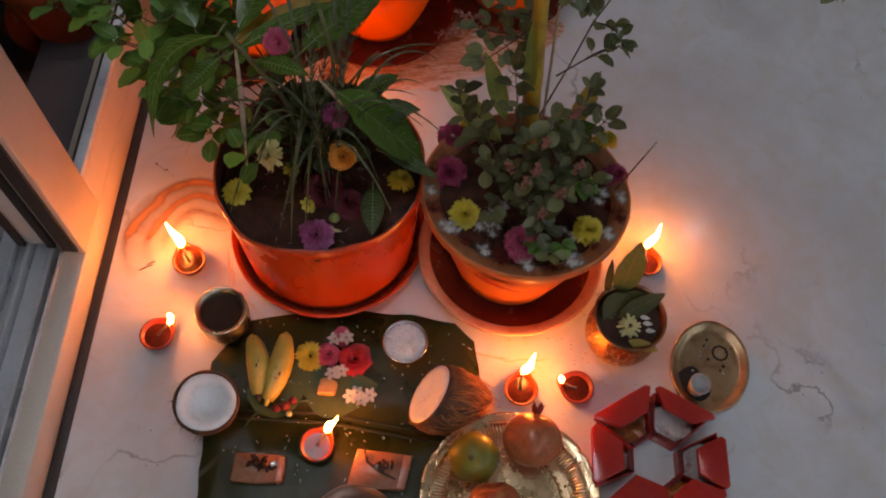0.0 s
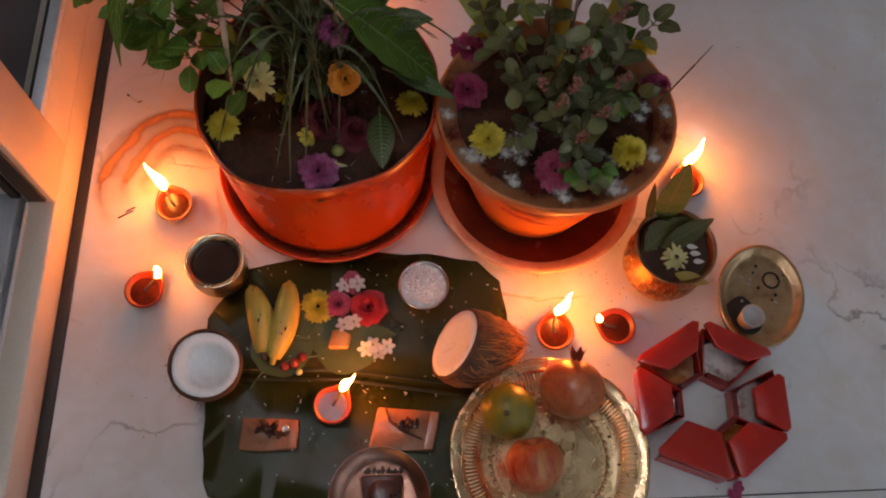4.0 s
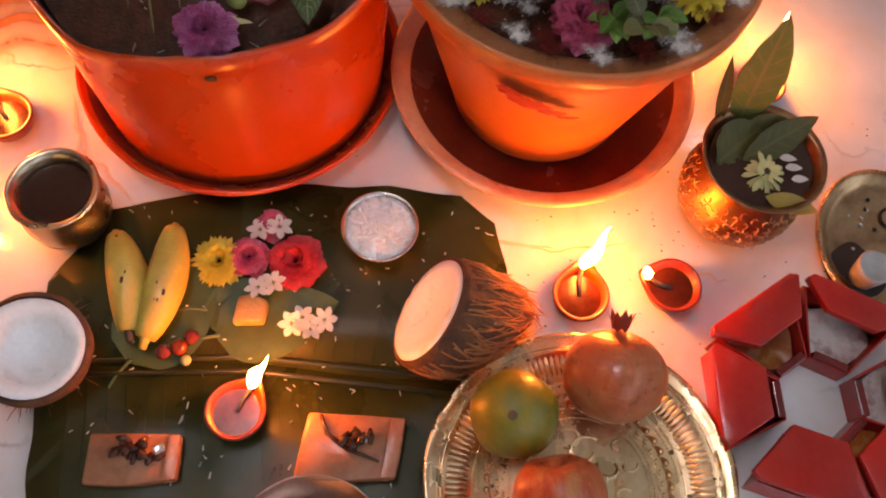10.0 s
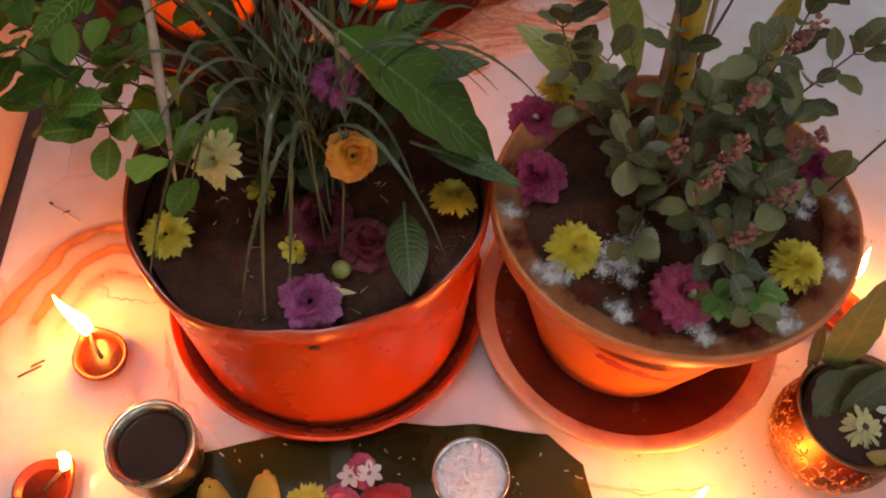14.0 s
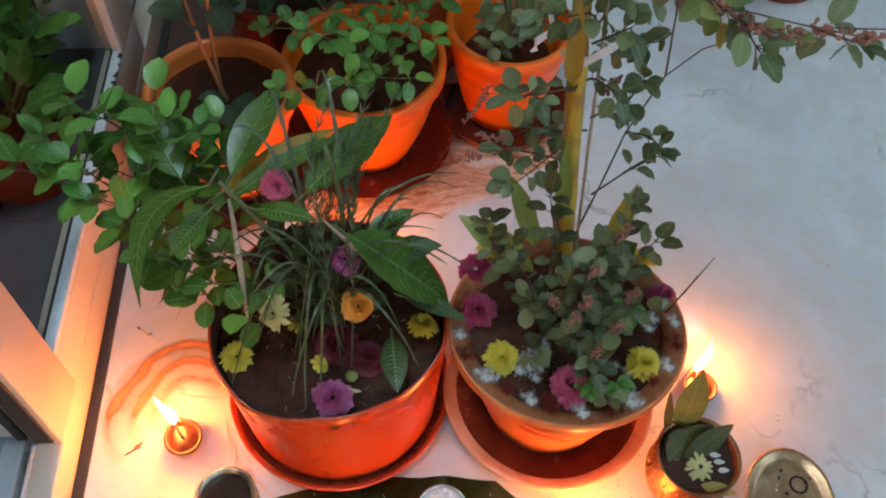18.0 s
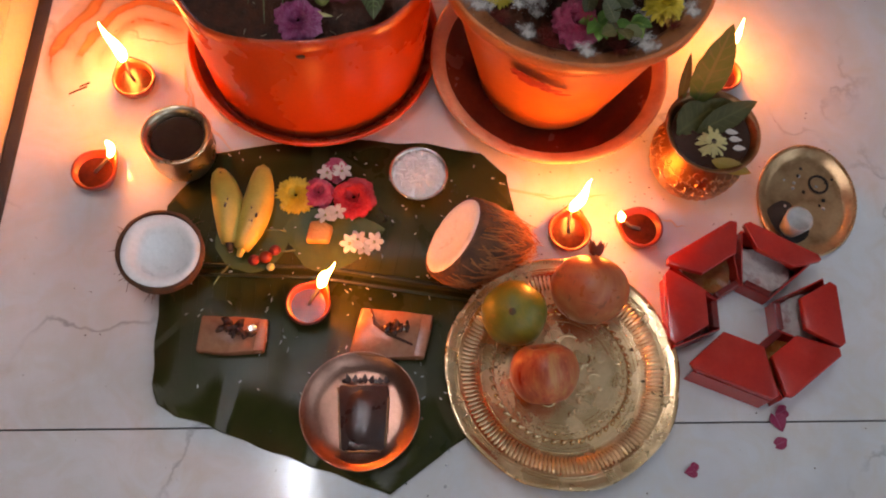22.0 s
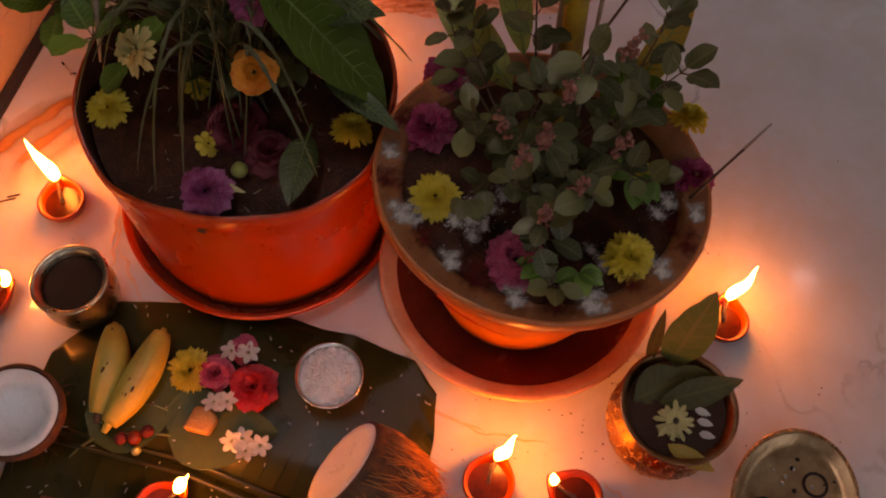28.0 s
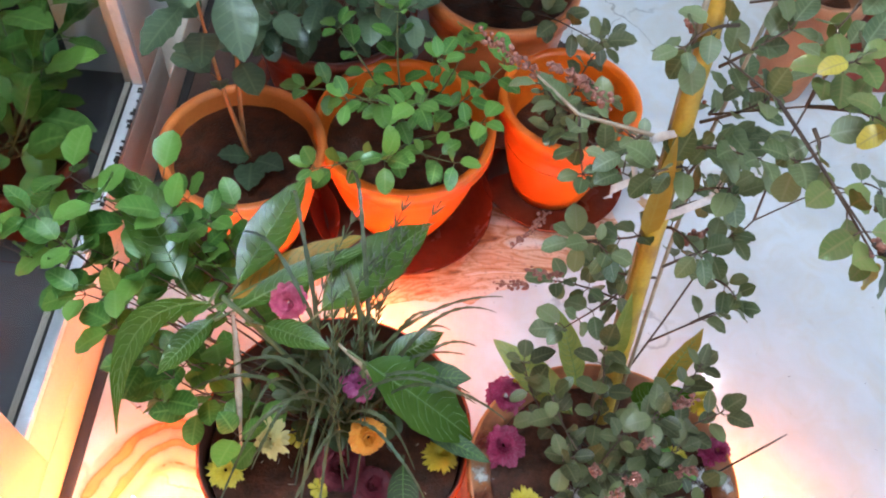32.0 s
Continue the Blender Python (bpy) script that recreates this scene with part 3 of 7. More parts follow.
def brass_plate(x, y, z):
    """A thin embossed plate: fluted slope, a band of comma scrolls between beaded rows, and a figured middle."""
    t = thing("brass_plate", pose(x, y, z, 0, 0, 12), "large embossed brass plate with fluted rim, holding three fruits", "plate")
    R = 0.136

    def worn(a, p, r, z):
        k = max(0.0, (r - 0.12) / 0.016)
        return (p.x * (1 + 0.007 * k * math.cos(9 * a + 0.7 * math.sin(3 * a))), p.y * (1 + 0.007 * k * math.cos(9 * a + 0.7 * math.sin(3 * a))), p.z + 0.0012 * k * math.sin(7 * a))
    body = part("body", lathe([(0.0, 0.004), (0.06, 0.004), (0.0905, 0.004), (0.0935, 0.0048), (0.096, 0.0062), (0.117, 0.0125), (0.1195, 0.0145), (0.1225, 0.0148), (0.13, 0.0168), (R - 0.002, 0.019), (R, 0.0175), (R - 0.002, 0.0155), (0.116, 0.010), (0.09, 0.0), (0.0, 0.0)][::-1], 144, worn), BRASS, t)
    for r, z, w in ((0.0925, 0.0047, 0.0011), (0.1205, 0.0154, 0.0012), (0.1238, 0.0158, 0.0006), (0.0615, 0.0042, 0.0006)):
        part("raised_ring", tube([(r * math.cos(a * math.pi / 48), r * math.sin(a * math.pi / 48), z) for a in range(97)], w, 6), BRASS, t)
    flute = mesh_of("flute", tube([(0.0968, 0, 0.0056), (0.1, 0, 0.0068), (0.107, 0, 0.0092), (0.1145, 0, 0.0112), (0.1175, 0, 0.0119)], [0.0008, 0.0021, 0.0025, 0.0022, 0.001], 8), BRASS)
    ring_of(body, "flute", flute, 140)
    beads = bmesh.new()
    for r, n, rad in ((0.0878, 190, 0.0009), (0.0655, 140, 0.0009), (0.1318, 230, 0.0009)):
        for i in range(n):
            a = 2 * math.pi * i / n
            bmesh.ops.create_icosphere(beads, subdivisions=1, radius=rad, matrix=Matrix.Translation((r * math.cos(a), r * math.sin(a), 0.0043 if r < 0.1 else 0.0176)))
    part("beading", beads, BRASS, t)["kind"] = "stuff"
    curl = bmesh.new()
    pts = [(0.0805 - 0.0052 * (k / 9) + 0.0024 * math.sin(2.6 * k / 9), (k / 9 - 0.42) * 0.0118 - 0.001 * math.sin(2.2 * k / 9), 0.0042) for k in range(10)]
    tube(pts, [0.0016, 0.0028, 0.0032, 0.0031, 0.0027, 0.0022, 0.0017, 0.0012, 0.0008, 0.0004], 8, curl)
    tube([(0.0708, -0.0052, 0.0043), (0.0698, -0.002, 0.0044), (0.0712, 0.0014, 0.0044), (0.0745, 0.0034, 0.0043)], [0.0004, 0.0009, 0.0009, 0.0004], 6, curl)
    bmesh.ops.create_icosphere(curl, subdivisions=1, radius=0.0011, matrix=Matrix.Translation((0.0725, -0.0006, 0.0043)))
    for v in curl.verts:
        v.co.z = 0.004 + (v.co.z - 0.004) * 1.15
    ring_of(body, "scroll", mesh_of("scroll", curl, BRASS), 48)
    # the figured middle: round bosses, petals and long tendrils laid about a centre
    rng = random.Random(5)
    for cx, cy, q, a0, n, w in ((0.012, 0.03, 0.017, 0.5, 12, 0.0019), (0.03, 0.012, 0.012, 2.4, 10, 0.0017), (0.036, -0.012, 0.008, 0.2, 9, 0.0016), (0.02, -0.02, 0.007, 3.5, 10, 0.0018), (0.042, 0.03, 0.006, 1.2, 9, 0.0012), (0.0, 0.045, 0.012, 4.2, 9, 0.0014),
                                (0.032, -0.03, 0.005, 5.0, 9, 0.0016), (0.018, -0.036, 0.006, 1.0, 9, 0.0015), (-0.03, 0.028, 0.012, 2.0, 10, 0.0016), (-0.02, -0.03, 0.01, 3.0, 10, 0.0015), (0.05, 0.012, 0.008, 3.0, 8, 0.0009), (-0.04, -0.005, 0.009, 0.0, 9, 0.0013), (0.005, -0.05, 0.005, 2.0, 9, 0.0011), (-0.012, 0.0, 0.012, 5.5, 11, 0.0017)):
        part("embossed_curl", tube([(cx + q * (1 - 0.05 * k) * math.cos(a0 + k * 0.5), cy + q * (1 - 0.05 * k) * math.sin(a0 + k * 0.5) * 0.85, 0.0047) for k in range(n)], [1.15 * w * math.sin(math.pi * (k + 0.6) / n) ** 0.7 + 0.0003 for k in range(n)], 6), BRASS, body)
    for cx, cy, q in ((0.028, -0.02, 0.0048), (0.024, 0.004, 0.0042), (0.042, -0.024, 0.003), (0.014, 0.012, 0.004), (0.034, -0.002, 0.003), (-0.006, -0.02, 0.0042), (-0.022, 0.014, 0.0036)):
        part("embossed_boss", lathe([(q, 0.0041), (q * 0.85, 0.0053), (q * 0.5, 0.0061), (0.0, 0.0063)], 18, lambda a, p, r, z: (p.x + cx, p.y + cy, p.z)), BRASS, body)
    for i in range(12):
        a, r = rng.uniform(0, 6.28), rng.uniform(0.06, 0.125)
        part("tarnish_fleck", lathe([(0.0, 0.0), (rng.uniform(0.0008, 0.0022), -0.0002)], 8, lambda b, p, q, z: (p.x * 1.6, p.y, p.z)), STEM_BROWN, body, at=pose(r * math.cos(a), r * math.sin(a), 0.0046 if r < 0.092 else 0.0066 + max(0.0, r - 0.096) * 0.28 + 0.0016, 0, 0, math.degrees(a)))


STEM_BROWN = plain("dry_brown_stem", (0.08, 0.05, 0.02), (0.15, 0.09, 0.04), 0.8)
brass_plate(0.1435, 0.253, 0.007)


def fruit(name, x, y, z, prof, material, label, category, tilt=(0, 0, 0), wob=0.03):
    t = thing(name, pose(x, y, z, *tilt), label, category)
    rr = random.Random(name)
    ph = rr.uniform(0, 6)
    fine = []
    for (r0, z0), (r1, z1) in zip(prof, prof[1:]):
        fine += [(r0 + (r1 - r0) * k / 4, z0 + (z1 - z0) * k / 4) for k in range(4)]
    fine.append(prof[-1])
    for _ in range(5):
        fine = [fine[0]] + [((a[0] + 2 * b[0] + c[0]) / 4, (a[1] + 2 * b[1] + c[1]) / 4) for a, b, c in zip(fine, fine[1:], fine[2:])] + [fine[-1]]
    part("flesh", lathe(fine, 48, lambda a, p, r, zz: (p.x * (1 + wob * math.cos(5 * a + ph)), p.y * (1 + wob * math.cos(5 * a + ph)), p.z)), material, t)
    return t


APPLE = streaked("apple_skin", (0.36, 0.035, 0.014), (0.5, 0.11, 0.04), (0.56, 0.24, 0.08), 90)
def blotched(name, c1, c2, c3, spot, rough, broad=14, spots=(0.62, 0.68)):
    """Fruit skin: broad washes of three colours, with brown scars and small specks."""
    m, nt, b, ln = nodes_of(name)
    wash, scar, speck = tex_noise(nt, broad, 5, 0.6, 0.5), tex_noise(nt, 46, 4, 0.6, 0.8), tex_noise(nt, 230, 2)
    col = ramp(nt, wash, [(0.32, c1), (0.5, c2), (0.68, c3)])
    col = mix(nt, ramp(nt, scar, [(spots[0], (0, 0, 0)), (spots[1], (0.75,) * 3)]), col, spot)
    ln.new(mix(nt, ramp(nt, speck, [(0.7, (0, 0, 0)), (0.75, (0.5,) * 3)]), col, spot), b.inputs["Base Color"])
    ln.new(ramp(nt, scar, [(0.3, (rough * 0.8,) * 3), (0.7, (min(1.0, rough * 1.5),) * 3)]), b.inputs["Roughness"])
    bump(nt, b, speck, 0.18)
    return m


POM = blotched("pomegranate_skin", (0.4, 0.06, 0.025), (0.52, 0.14, 0.05), (0.6, 0.3, 0.11), (0.2, 0.07, 0.03), 0.3)
MANGO = blotched("green_yellow_citrus_skin", (0.1, 0.1, 0.012), (0.2, 0.17, 0.018), (0.44, 0.24, 0.02), (0.3, 0.16, 0.03), 0.33, 13, (0.6, 0.7))
apple = fruit("apple", 0.124, 0.206, 0.042, [(0.0, 0.012), (0.012, 0.004), (0.024, 0.006), (0.036, 0.024), (0.039, 0.04), (0.035, 0.056), (0.024, 0.066), (0.012, 0.066), (0.004, 0.058), (0.0, 0.056)], APPLE, "red and yellow streaked apple on the brass plate", "apple", (-66, 0, 12))
pom = fruit("pomegranate", 0.163, 0.305, 0.041, [(0.0, 0.0), (0.018, 0.002), (0.036, 0.014), (0.0455, 0.036), (0.043, 0.056), (0.03, 0.072), (0.014, 0.078), (0.0, 0.08)], POM, "smooth red pomegranate with a short crown, on the plate", "pomegranate", (-62, 0, -4), 0.025)
cr = bmesh.new()
for i in range(6):
    a = i * math.pi / 3
    blade(cr, (0.006 * math.cos(a), 0.006 * math.sin(a), 0.078), (0.35 * math.cos(a), 0.35 * math.sin(a), 1), (-math.cos(a), -math.sin(a), 0.2), 0.02, 0.009, 0.0, 0.2, 4, 0.35)
part("crown", cr, TERRA, pom, "dry reddish crown")
citrus = fruit("green_citrus", 0.088, 0.316, 0.014, [(0.0, 0.001), (0.016, 0.003), (0.033, 0.016), (0.039, 0.036), (0.035, 0.054), (0.022, 0.068), (0.008, 0.073), (0.0, 0.074)], MANGO, "green and yellow citrus fruit resting on the plate", "fruit", (15, -10, 0), 0.02)


part("stem_scar", lathe([(0.0, 0.0748), (0.003, 0.0745), (0.0045, 0.0732)], 10), STEM_BROWN, citrus, "small brown stem scar")


def coconut_half(x, y, z, m, label, r=0.0525, h=0.052):
    t = thing("coconut_half", m, label, "coconut")
    part("shell", lathe([(0.0, 0.0), (r * 0.45, 0.003), (r * 0.8, 0.016), (r * 0.98, 0.034), (r, h), (r - 0.004, h)], 48, lambda a, p, rr, zz: (p.x * (1 + 0.03 * noise.noise(p * 60)), p.y * (1 + 0.03 * noise.noise(p * 60)), p.z)), COCO_SHELL, t, "dark fibrous husk")
    part("flesh", lathe([(r - 0.0045, h - 0.001), (r - 0.006, h + 0.0005), (r - 0.015, h - 0.0005), (r - 0.019, h - 0.006), (r - 0.026, h - 0.016), (0.012, h - 0.021), (0.0, h - 0.022)], 48, lambda a, p, rr, zz: (p.x * (1 + 0.02 * math.cos(3 * a)), p.y * (1 + 0.02 * math.cos(2 * a)), p.z)), COCO_WHITE, t, "moist white flesh")
    fib = bmesh.new()
    rng = random.Random(int(x * 777))
    for i in range(60):
        a, zz = rng.uniform(0, 6.28), rng.uniform(0.004, h)
        rr = r * (0.5 + 0.5 * zz / h)
        s = Vector((rr * math.cos(a), rr * math.sin(a), zz))
        e = s + Vector((math.cos(a), math.sin(a), rng.uniform(-0.6, 0.5))) * rng.uniform(0.004, 0.014) + Vector((rng.uniform(-1, 1), rng.uniform(-1, 1), 0)) * 0.008
        tube([s, s.lerp(e, 0.5) + Vector((0, 0, rng.uniform(-0.002, 0.003))), e], [0.0005, 0.0004, 0.0002], 4, fib)
    part("husk_hair", fib, COCO_SHELL, t)["kind"] = "stuff"
    return t


coconut_half(-0.331, 0.347, 0, pose(-0.331, 0.347, 0.002, 4, 4, 0), "halved coconut lying open with white flesh upward", 0.049, 0.05)
FIBRE = plain("copra_fibre", (0.3, 0.09, 0.03), (0.46, 0.18, 0.06), 0.85, scale=80)


def tilted_coconut(c, tip, n, r):
    """A half coconut on its side: the cut face looks along n, the husk runs to a pointed tuft at tip."""
    t = thing("coconut_half", pose(0, 0, 0), "halved coconut on its side, white flesh and a pointed fibrous husk", "coconut")
    c, tip, n = Vector(c), Vector(tip), Vector(n).normalized()
    u = n.cross(Vector((0, 0, 1))).normalized()
    v = n.cross(u).normalized()

    def at(f, a, swell=1.0):
        mid = c * (1 - f) ** 2 + (c - n * 0.052) * 2 * f * (1 - f) + tip * f * f
        rad = r * (1.0 + 0.35 * f * (1 - f)) * (1 - f ** 2.2) ** 0.75 * swell
        p = mid + (u * math.cos(a) + v * math.sin(a)) * rad
        return Vector((p.x, p.y, max(0.005, p.z)))
    bm = bmesh.new()
    rows = [[bm.verts.new(at(f, 2 * math.pi * i / 40, 1 + 0.03 * noise.noise((i * 0.9, f * 9, 0)))) for i in range(40)] for f in [k / 14 * 0.99 for k in range(15)]]
    rim = [bm.verts.new(c + n * 0.001 + (u * math.cos(2 * math.pi * i / 40) + v * math.sin(2 * math.pi * i / 40)) * (r - 0.0035)) for i in range(40)]
    for one, two in zip([rim] + rows, rows):
        for i in range(40):
            k = (i + 1) % 40
            bm.faces.new((one[i], one[k], two[k], two[i]))
    bm.faces.new(rows[-1])
    part("husk", bm, COCO_SHELL, t, "brown fibrous husk")
    m4 = Matrix.Translation(c) @ Matrix((u, v, n)).transposed().to_4x4()
    part("flesh", lathe([(r - 0.0034, 0.0), (r - 0.0045, 0.0018), (r - 0.012, 0.002), (r - 0.02, -0.001), (r - 0.03, -0.005), (0.0, -0.0065)], 40, lambda a, p, rr, zz: (p.x * (1 + 0.012 * math.cos(3 * a) + 0.03 * noise.noise((math.cos(a) * 4, math.sin(a) * 4, 3))), p.y * (1 + 0.04 * noise.noise((math.cos(a) * 5, math.sin(a) * 5, 8))), p.z + 0.0008 * noise.noise((p.x * 200, p.y * 200, 1)))), COCO_WHITE, t, "moist white flesh", at=m4)
    hair = bmesh.new()
    rng = random.Random(8)
    for i in range(420):
        a, f0 = rng.uniform(0, 6.28), rng.uniform(0.05, 0.6)
        f1 = min(1.0, f0 + rng.uniform(0.25, 0.5))
        a1 = a + rng.uniform(-0.25, 0.25)
        tube([at(f0, a, 1.01), at((f0 + f1) / 2, (a + a1) / 2, 1.04), at(f1, a1, 1.05) + rand_dir(rng, -0.2, 0.6) * rng.uniform(0.0, 0.005 + 0.012 * f1 ** 3)], [0.0009, 0.0008, 0.0003], 4, hair)
    part("husk_hair", hair, FIBRE, t, "reddish brown husk fibres")["kind"] = "stuff"


tilted_coconut((0.006, 0.395, 0.05), (0.104, 0.404, 0.018), (-0.8, 0.22, 0.5), 0.0525)


# ---- lamps ----
def flame(t, x, y, z, h, lean, w=0.0065):
    """A slender wavering tongue."""
    def tongue(h, w, lean, ph):
        n = 12
        prof = [(0.0, 0.0)] + [(w * (math.sin(math.pi * (k / n) ** 0.55) ** 0.9) * (1 - 0.25 * k / n), h * k / n) for k in range(1, n)] + [(0.0, h)]
        return lathe(prof, 12, lambda a, p, r, zz: (p.x * (1 + 0.2 * math.cos(2 * a + ph)) + lean[0] * (zz / h) ** 1.4 + 0.0035 * math.sin(7 * zz / h + ph) * zz / h, p.y + lean[1] * (zz / h) ** 1.4 + 0.003 * math.sin(6 * zz / h + ph * 2) * zz / h, p.z))
    part("flame", tongue(h, w, lean, 100 * x + h * 70), FLAME, t, "bright yellow flame", at=pose(x, y, z))


def diya(x, y, z, r, spout, flame_h, lean, label, wick=True):
    """A small clay oil lamp with a pinched spout, a wick and its flame. spout: the way it points, in degrees."""
    t = thing("clay_lamp", pose(x, y, z, 0, 0, spout), label, "oil lamp", "clay oil lamps")

    def pinch(a, p, rr, zz):
        k = max(0.0, math.cos(a)) ** 6 * (zz / 0.022)
        return (p.x * (1 + 0.32 * k), p.y * (1 - 0.25 * k), p.z + 0.003 * k)
    part("bowl", lathe([(0.0, 0.0), (r * 0.6, 0.0), (r * 0.85, 0.007), (r, 0.019), (r, 0.022), (r * 0.9, 0.0225), (r * 0.8, 0.014), (r * 0.5, 0.008), (0.0, 0.007)], 36, pinch), TERRA, t)
    part("oil", lathe([(0.0, 0.0135), (r * 0.8, 0.0135)], 24), OIL, t, "reddish oil")
    wk = tube([(0.0, 0, 0.0145), (r * 0.5, 0.002, 0.0165), (r * 1.02, 0, 0.0245), (r * 1.12, 0, 0.027)], [0.0022, 0.0022, 0.0018, 0.001], 6)
    part("wick", wk, plain("charred_wick", (0.02, 0.012, 0.01), (0.2, 0.15, 0.1), 0.8), t, "charred cotton wick")
    back = Matrix.Rotation(-radians(spout), 3, "Z") @ Vector((lean[0], lean[1], 0))
    flame(t, r * 1.0, 0, 0.0235, flame_h, (back.x, back.y), 0.0042 + 0.045 * flame_h)


diya(-0.417, 0.587, 0.0, 0.027, 125, 0.074, (-0.01, 0.003), "red clay oil lamp burning on the floor beside the pot")
diya(-0.437, 0.452, 0.0, 0.027, 50, 0.032, (0.006, 0.006), "reddish clay oil lamp with a low flame, on the floor")
diya(-0.155, 0.304, 0.006, 0.026, 60, 0.052, (0.016, 0.01), "red clay oil lamp burning on the banana leaf")
diya(0.149, 0.429, 0.0, 0.027, 85, 0.07, (0.012, 0.006), "clay oil lamp with a tall flame, on the marble floor")
diya(0.238, 0.443, 0.0, 0.027, 165, 0.016, (-0.002, 0.0), "glossy red clay oil lamp with a small flame")
diya(-0.205, 0.905, 0.0, 0.026, 30, 0.05, (0.004, 0.0), "clay oil lamp burning on the floor behind the orange pot")
diya(0.352, 0.681, 0.0, 0.026, 95, 0.066, (0.012, 0.01), "red clay oil lamp burning behind the water pot")


# ---- vessels ----
def lota(x, y):
    t = thing("metal_tumbler", pose(x, y, 0), "dull bronze tumbler filled with dark water, on the floor", "tumbler")
    part("body", lathe([(0.0, 0.0), (0.025, 0.0), (0.031, 0.004), (0.0385, 0.02), (0.041, 0.035), (0.038, 0.05), (0.0355, 0.056), (0.037, 0.062), (0.0405, 0.066), (0.0412, 0.068), (0.0395, 0.0692), (0.0355, 0.0675), (0.0325, 0.0625), (0.0315, 0.057), (0.033, 0.05), (0.033, 0.04)], 56), BRONZE, t)
    part("water", lathe([(0.0, 0.056), (0.0318, 0.056)], 40), WATER, t, "dark still water")


lota(-0.333, 0.486)


def kalash(x, y):
    t = thing("water_pot", pose(x, y, 0), "chased bronze water pot with mango leaves and a yellow flower", "water pot")
    part("body", lathe([(0.0, 0.0), (0.032, 0.0), (0.044, 0.008), (0.055, 0.03), (0.058, 0.05), (0.053, 0.072), (0.046, 0.084), (0.046, 0.092), (0.054, 0.102), (0.0575, 0.1065), (0.057, 0.108), (0.052, 0.105), (0.044, 0.094), (0.042, 0.08)], 64), TARNISHED, t)
    ch = bmesh.new()
    for i in range(230):
        a, z = i * 2.39996, 0.028 + 0.05 * ((i + 0.5) / 230)
        pts = []
        for k in range(6):
            aa, zz = a + 0.068 * math.cos(k * 0.85 + i) * (1 - k / 9), z + 0.0045 * math.sin(k * 0.85 + i) * (1 - k / 9)
            rr = steps(zz, [(0.02, 0.051), (0.03, 0.055), (0.05, 0.058), (0.072, 0.053), (0.084, 0.046)])
            pts.append((rr * math.cos(aa), rr * math.sin(aa), zz))
        tube(pts, [0.0004, 0.0008, 0.0011, 0.001, 0.0008, 0.0004], 5, ch)
    part("chased_pattern", ch, COPPERY, t, "bright raised scroll chasing")
    part("water", lathe([(0.0, 0.099), (0.0475, 0.099)], 32), WATER, t, "dark water")
    return t


kal = kalash(0.302, 0.537)


SOOT = plain("black_soot", (0.01, 0.008, 0.007), (0.03, 0.022, 0.018), 0.9)
ASH = plain("white_ash", (0.4, 0.39, 0.37), (0.6, 0.58, 0.56), 0.95)


def incense_tray(x, y):
    t = thing("brass_tray", pose(x, y, 0, 0, 0, -12), "small oval tarnished brass tray with ash", "tray")
    e = lambda a, p, r, z: (p.x * 0.8, p.y, p.z)
    part("body", lathe([(0.0, 0.003), (0.06, 0.003), (0.068, 0.005), (0.074, 0.011), (0.08, 0.0115), (0.081, 0.01), (0.074, 0.008), (0.068, 0.0), (0.0, 0.0)][::-1], 64, e), COPPERY, t)
    rim = bmesh.new()
    for i in range(90):
        a = 2 * math.pi * i / 90
        bmesh.ops.create_icosphere(rim, subdivisions=1, radius=0.0019, matrix=Matrix.Translation((0.0785 * 0.8 * math.cos(a), 0.0785 * math.sin(a), 0.0118)))
    part("beaded_rim", rim, COPPERY, t)
    ring = tube([(0.012 * math.cos(a * 0.2618), 0.012 * math.sin(a * 0.2618), 0.0045) for a in range(25)], 0.0016, 6)
    part("holder_ring", ring, SOOT, t, "sooty holder ring", at=pose(0.014, 0.03, 0))
    part("soot_mark", lathe([(0.0, 0.0042), (0.022, 0.0041), (0.026, 0.0036)], 28, lambda a, p, r, z: (p.x * (1 + 0.2 * math.cos(2 * a)), p.y * (1.25 + 0.12 * math.cos(3 * a)), p.z)), SOOT, t, "black soot round the incense", at=pose(-0.02, -0.04, 0))
    rng = random.Random(6)
    for i in range(14):
        bm = bmesh.new()
        bmesh.ops.create_icosphere(bm, subdivisions=1, radius=rng.uniform(0.0012, 0.0035))
        for v in bm.verts:
            v.co.z *= 0.3
        part("ash_crumb", bm, ASH if i % 2 else SOOT, t, at=pose(rng.uniform(-0.03, 0.035), rng.uniform(-0.03, 0.05), 0.0042, 0, 0, i * 30))


incense_tray(0.456, 0.508)
cone = thing("camphor_cone", pose(0.433, 0.468, 0.0043, 0, 0, 0), "pale dhoop cup standing on the brass tray", "incense")
part("cup", lathe([(0.0, 0.0), (0.013, 0.0), (0.0175, 0.028), (0.0155, 0.0295), (0.013, 0.025), (0.0, 0.023)], 28), plain("ashy_clay", (0.35, 0.33, 0.31), (0.52, 0.49, 0.46), 0.8), cone)


AMBER = plain("amber_stained_plastic", (0.3, 0.045, 0.015), (0.42, 0.11, 0.025), 0.25, scale=60, bumpy=0.15, c3=(0.5, 0.2, 0.04))
WAX_WHITE = plain("white_wax_crust", (0.5, 0.4, 0.36), (0.62, 0.54, 0.5), 0.6, scale=60, bumpy=0.5, c3=(0.3, 0.12, 0.1))
DEEP_RED = plain("deep_red_plastic", (0.15, 0.012, 0.01), (0.22, 0.022, 0.016), 0.22, scale=30, bumpy=0.1)


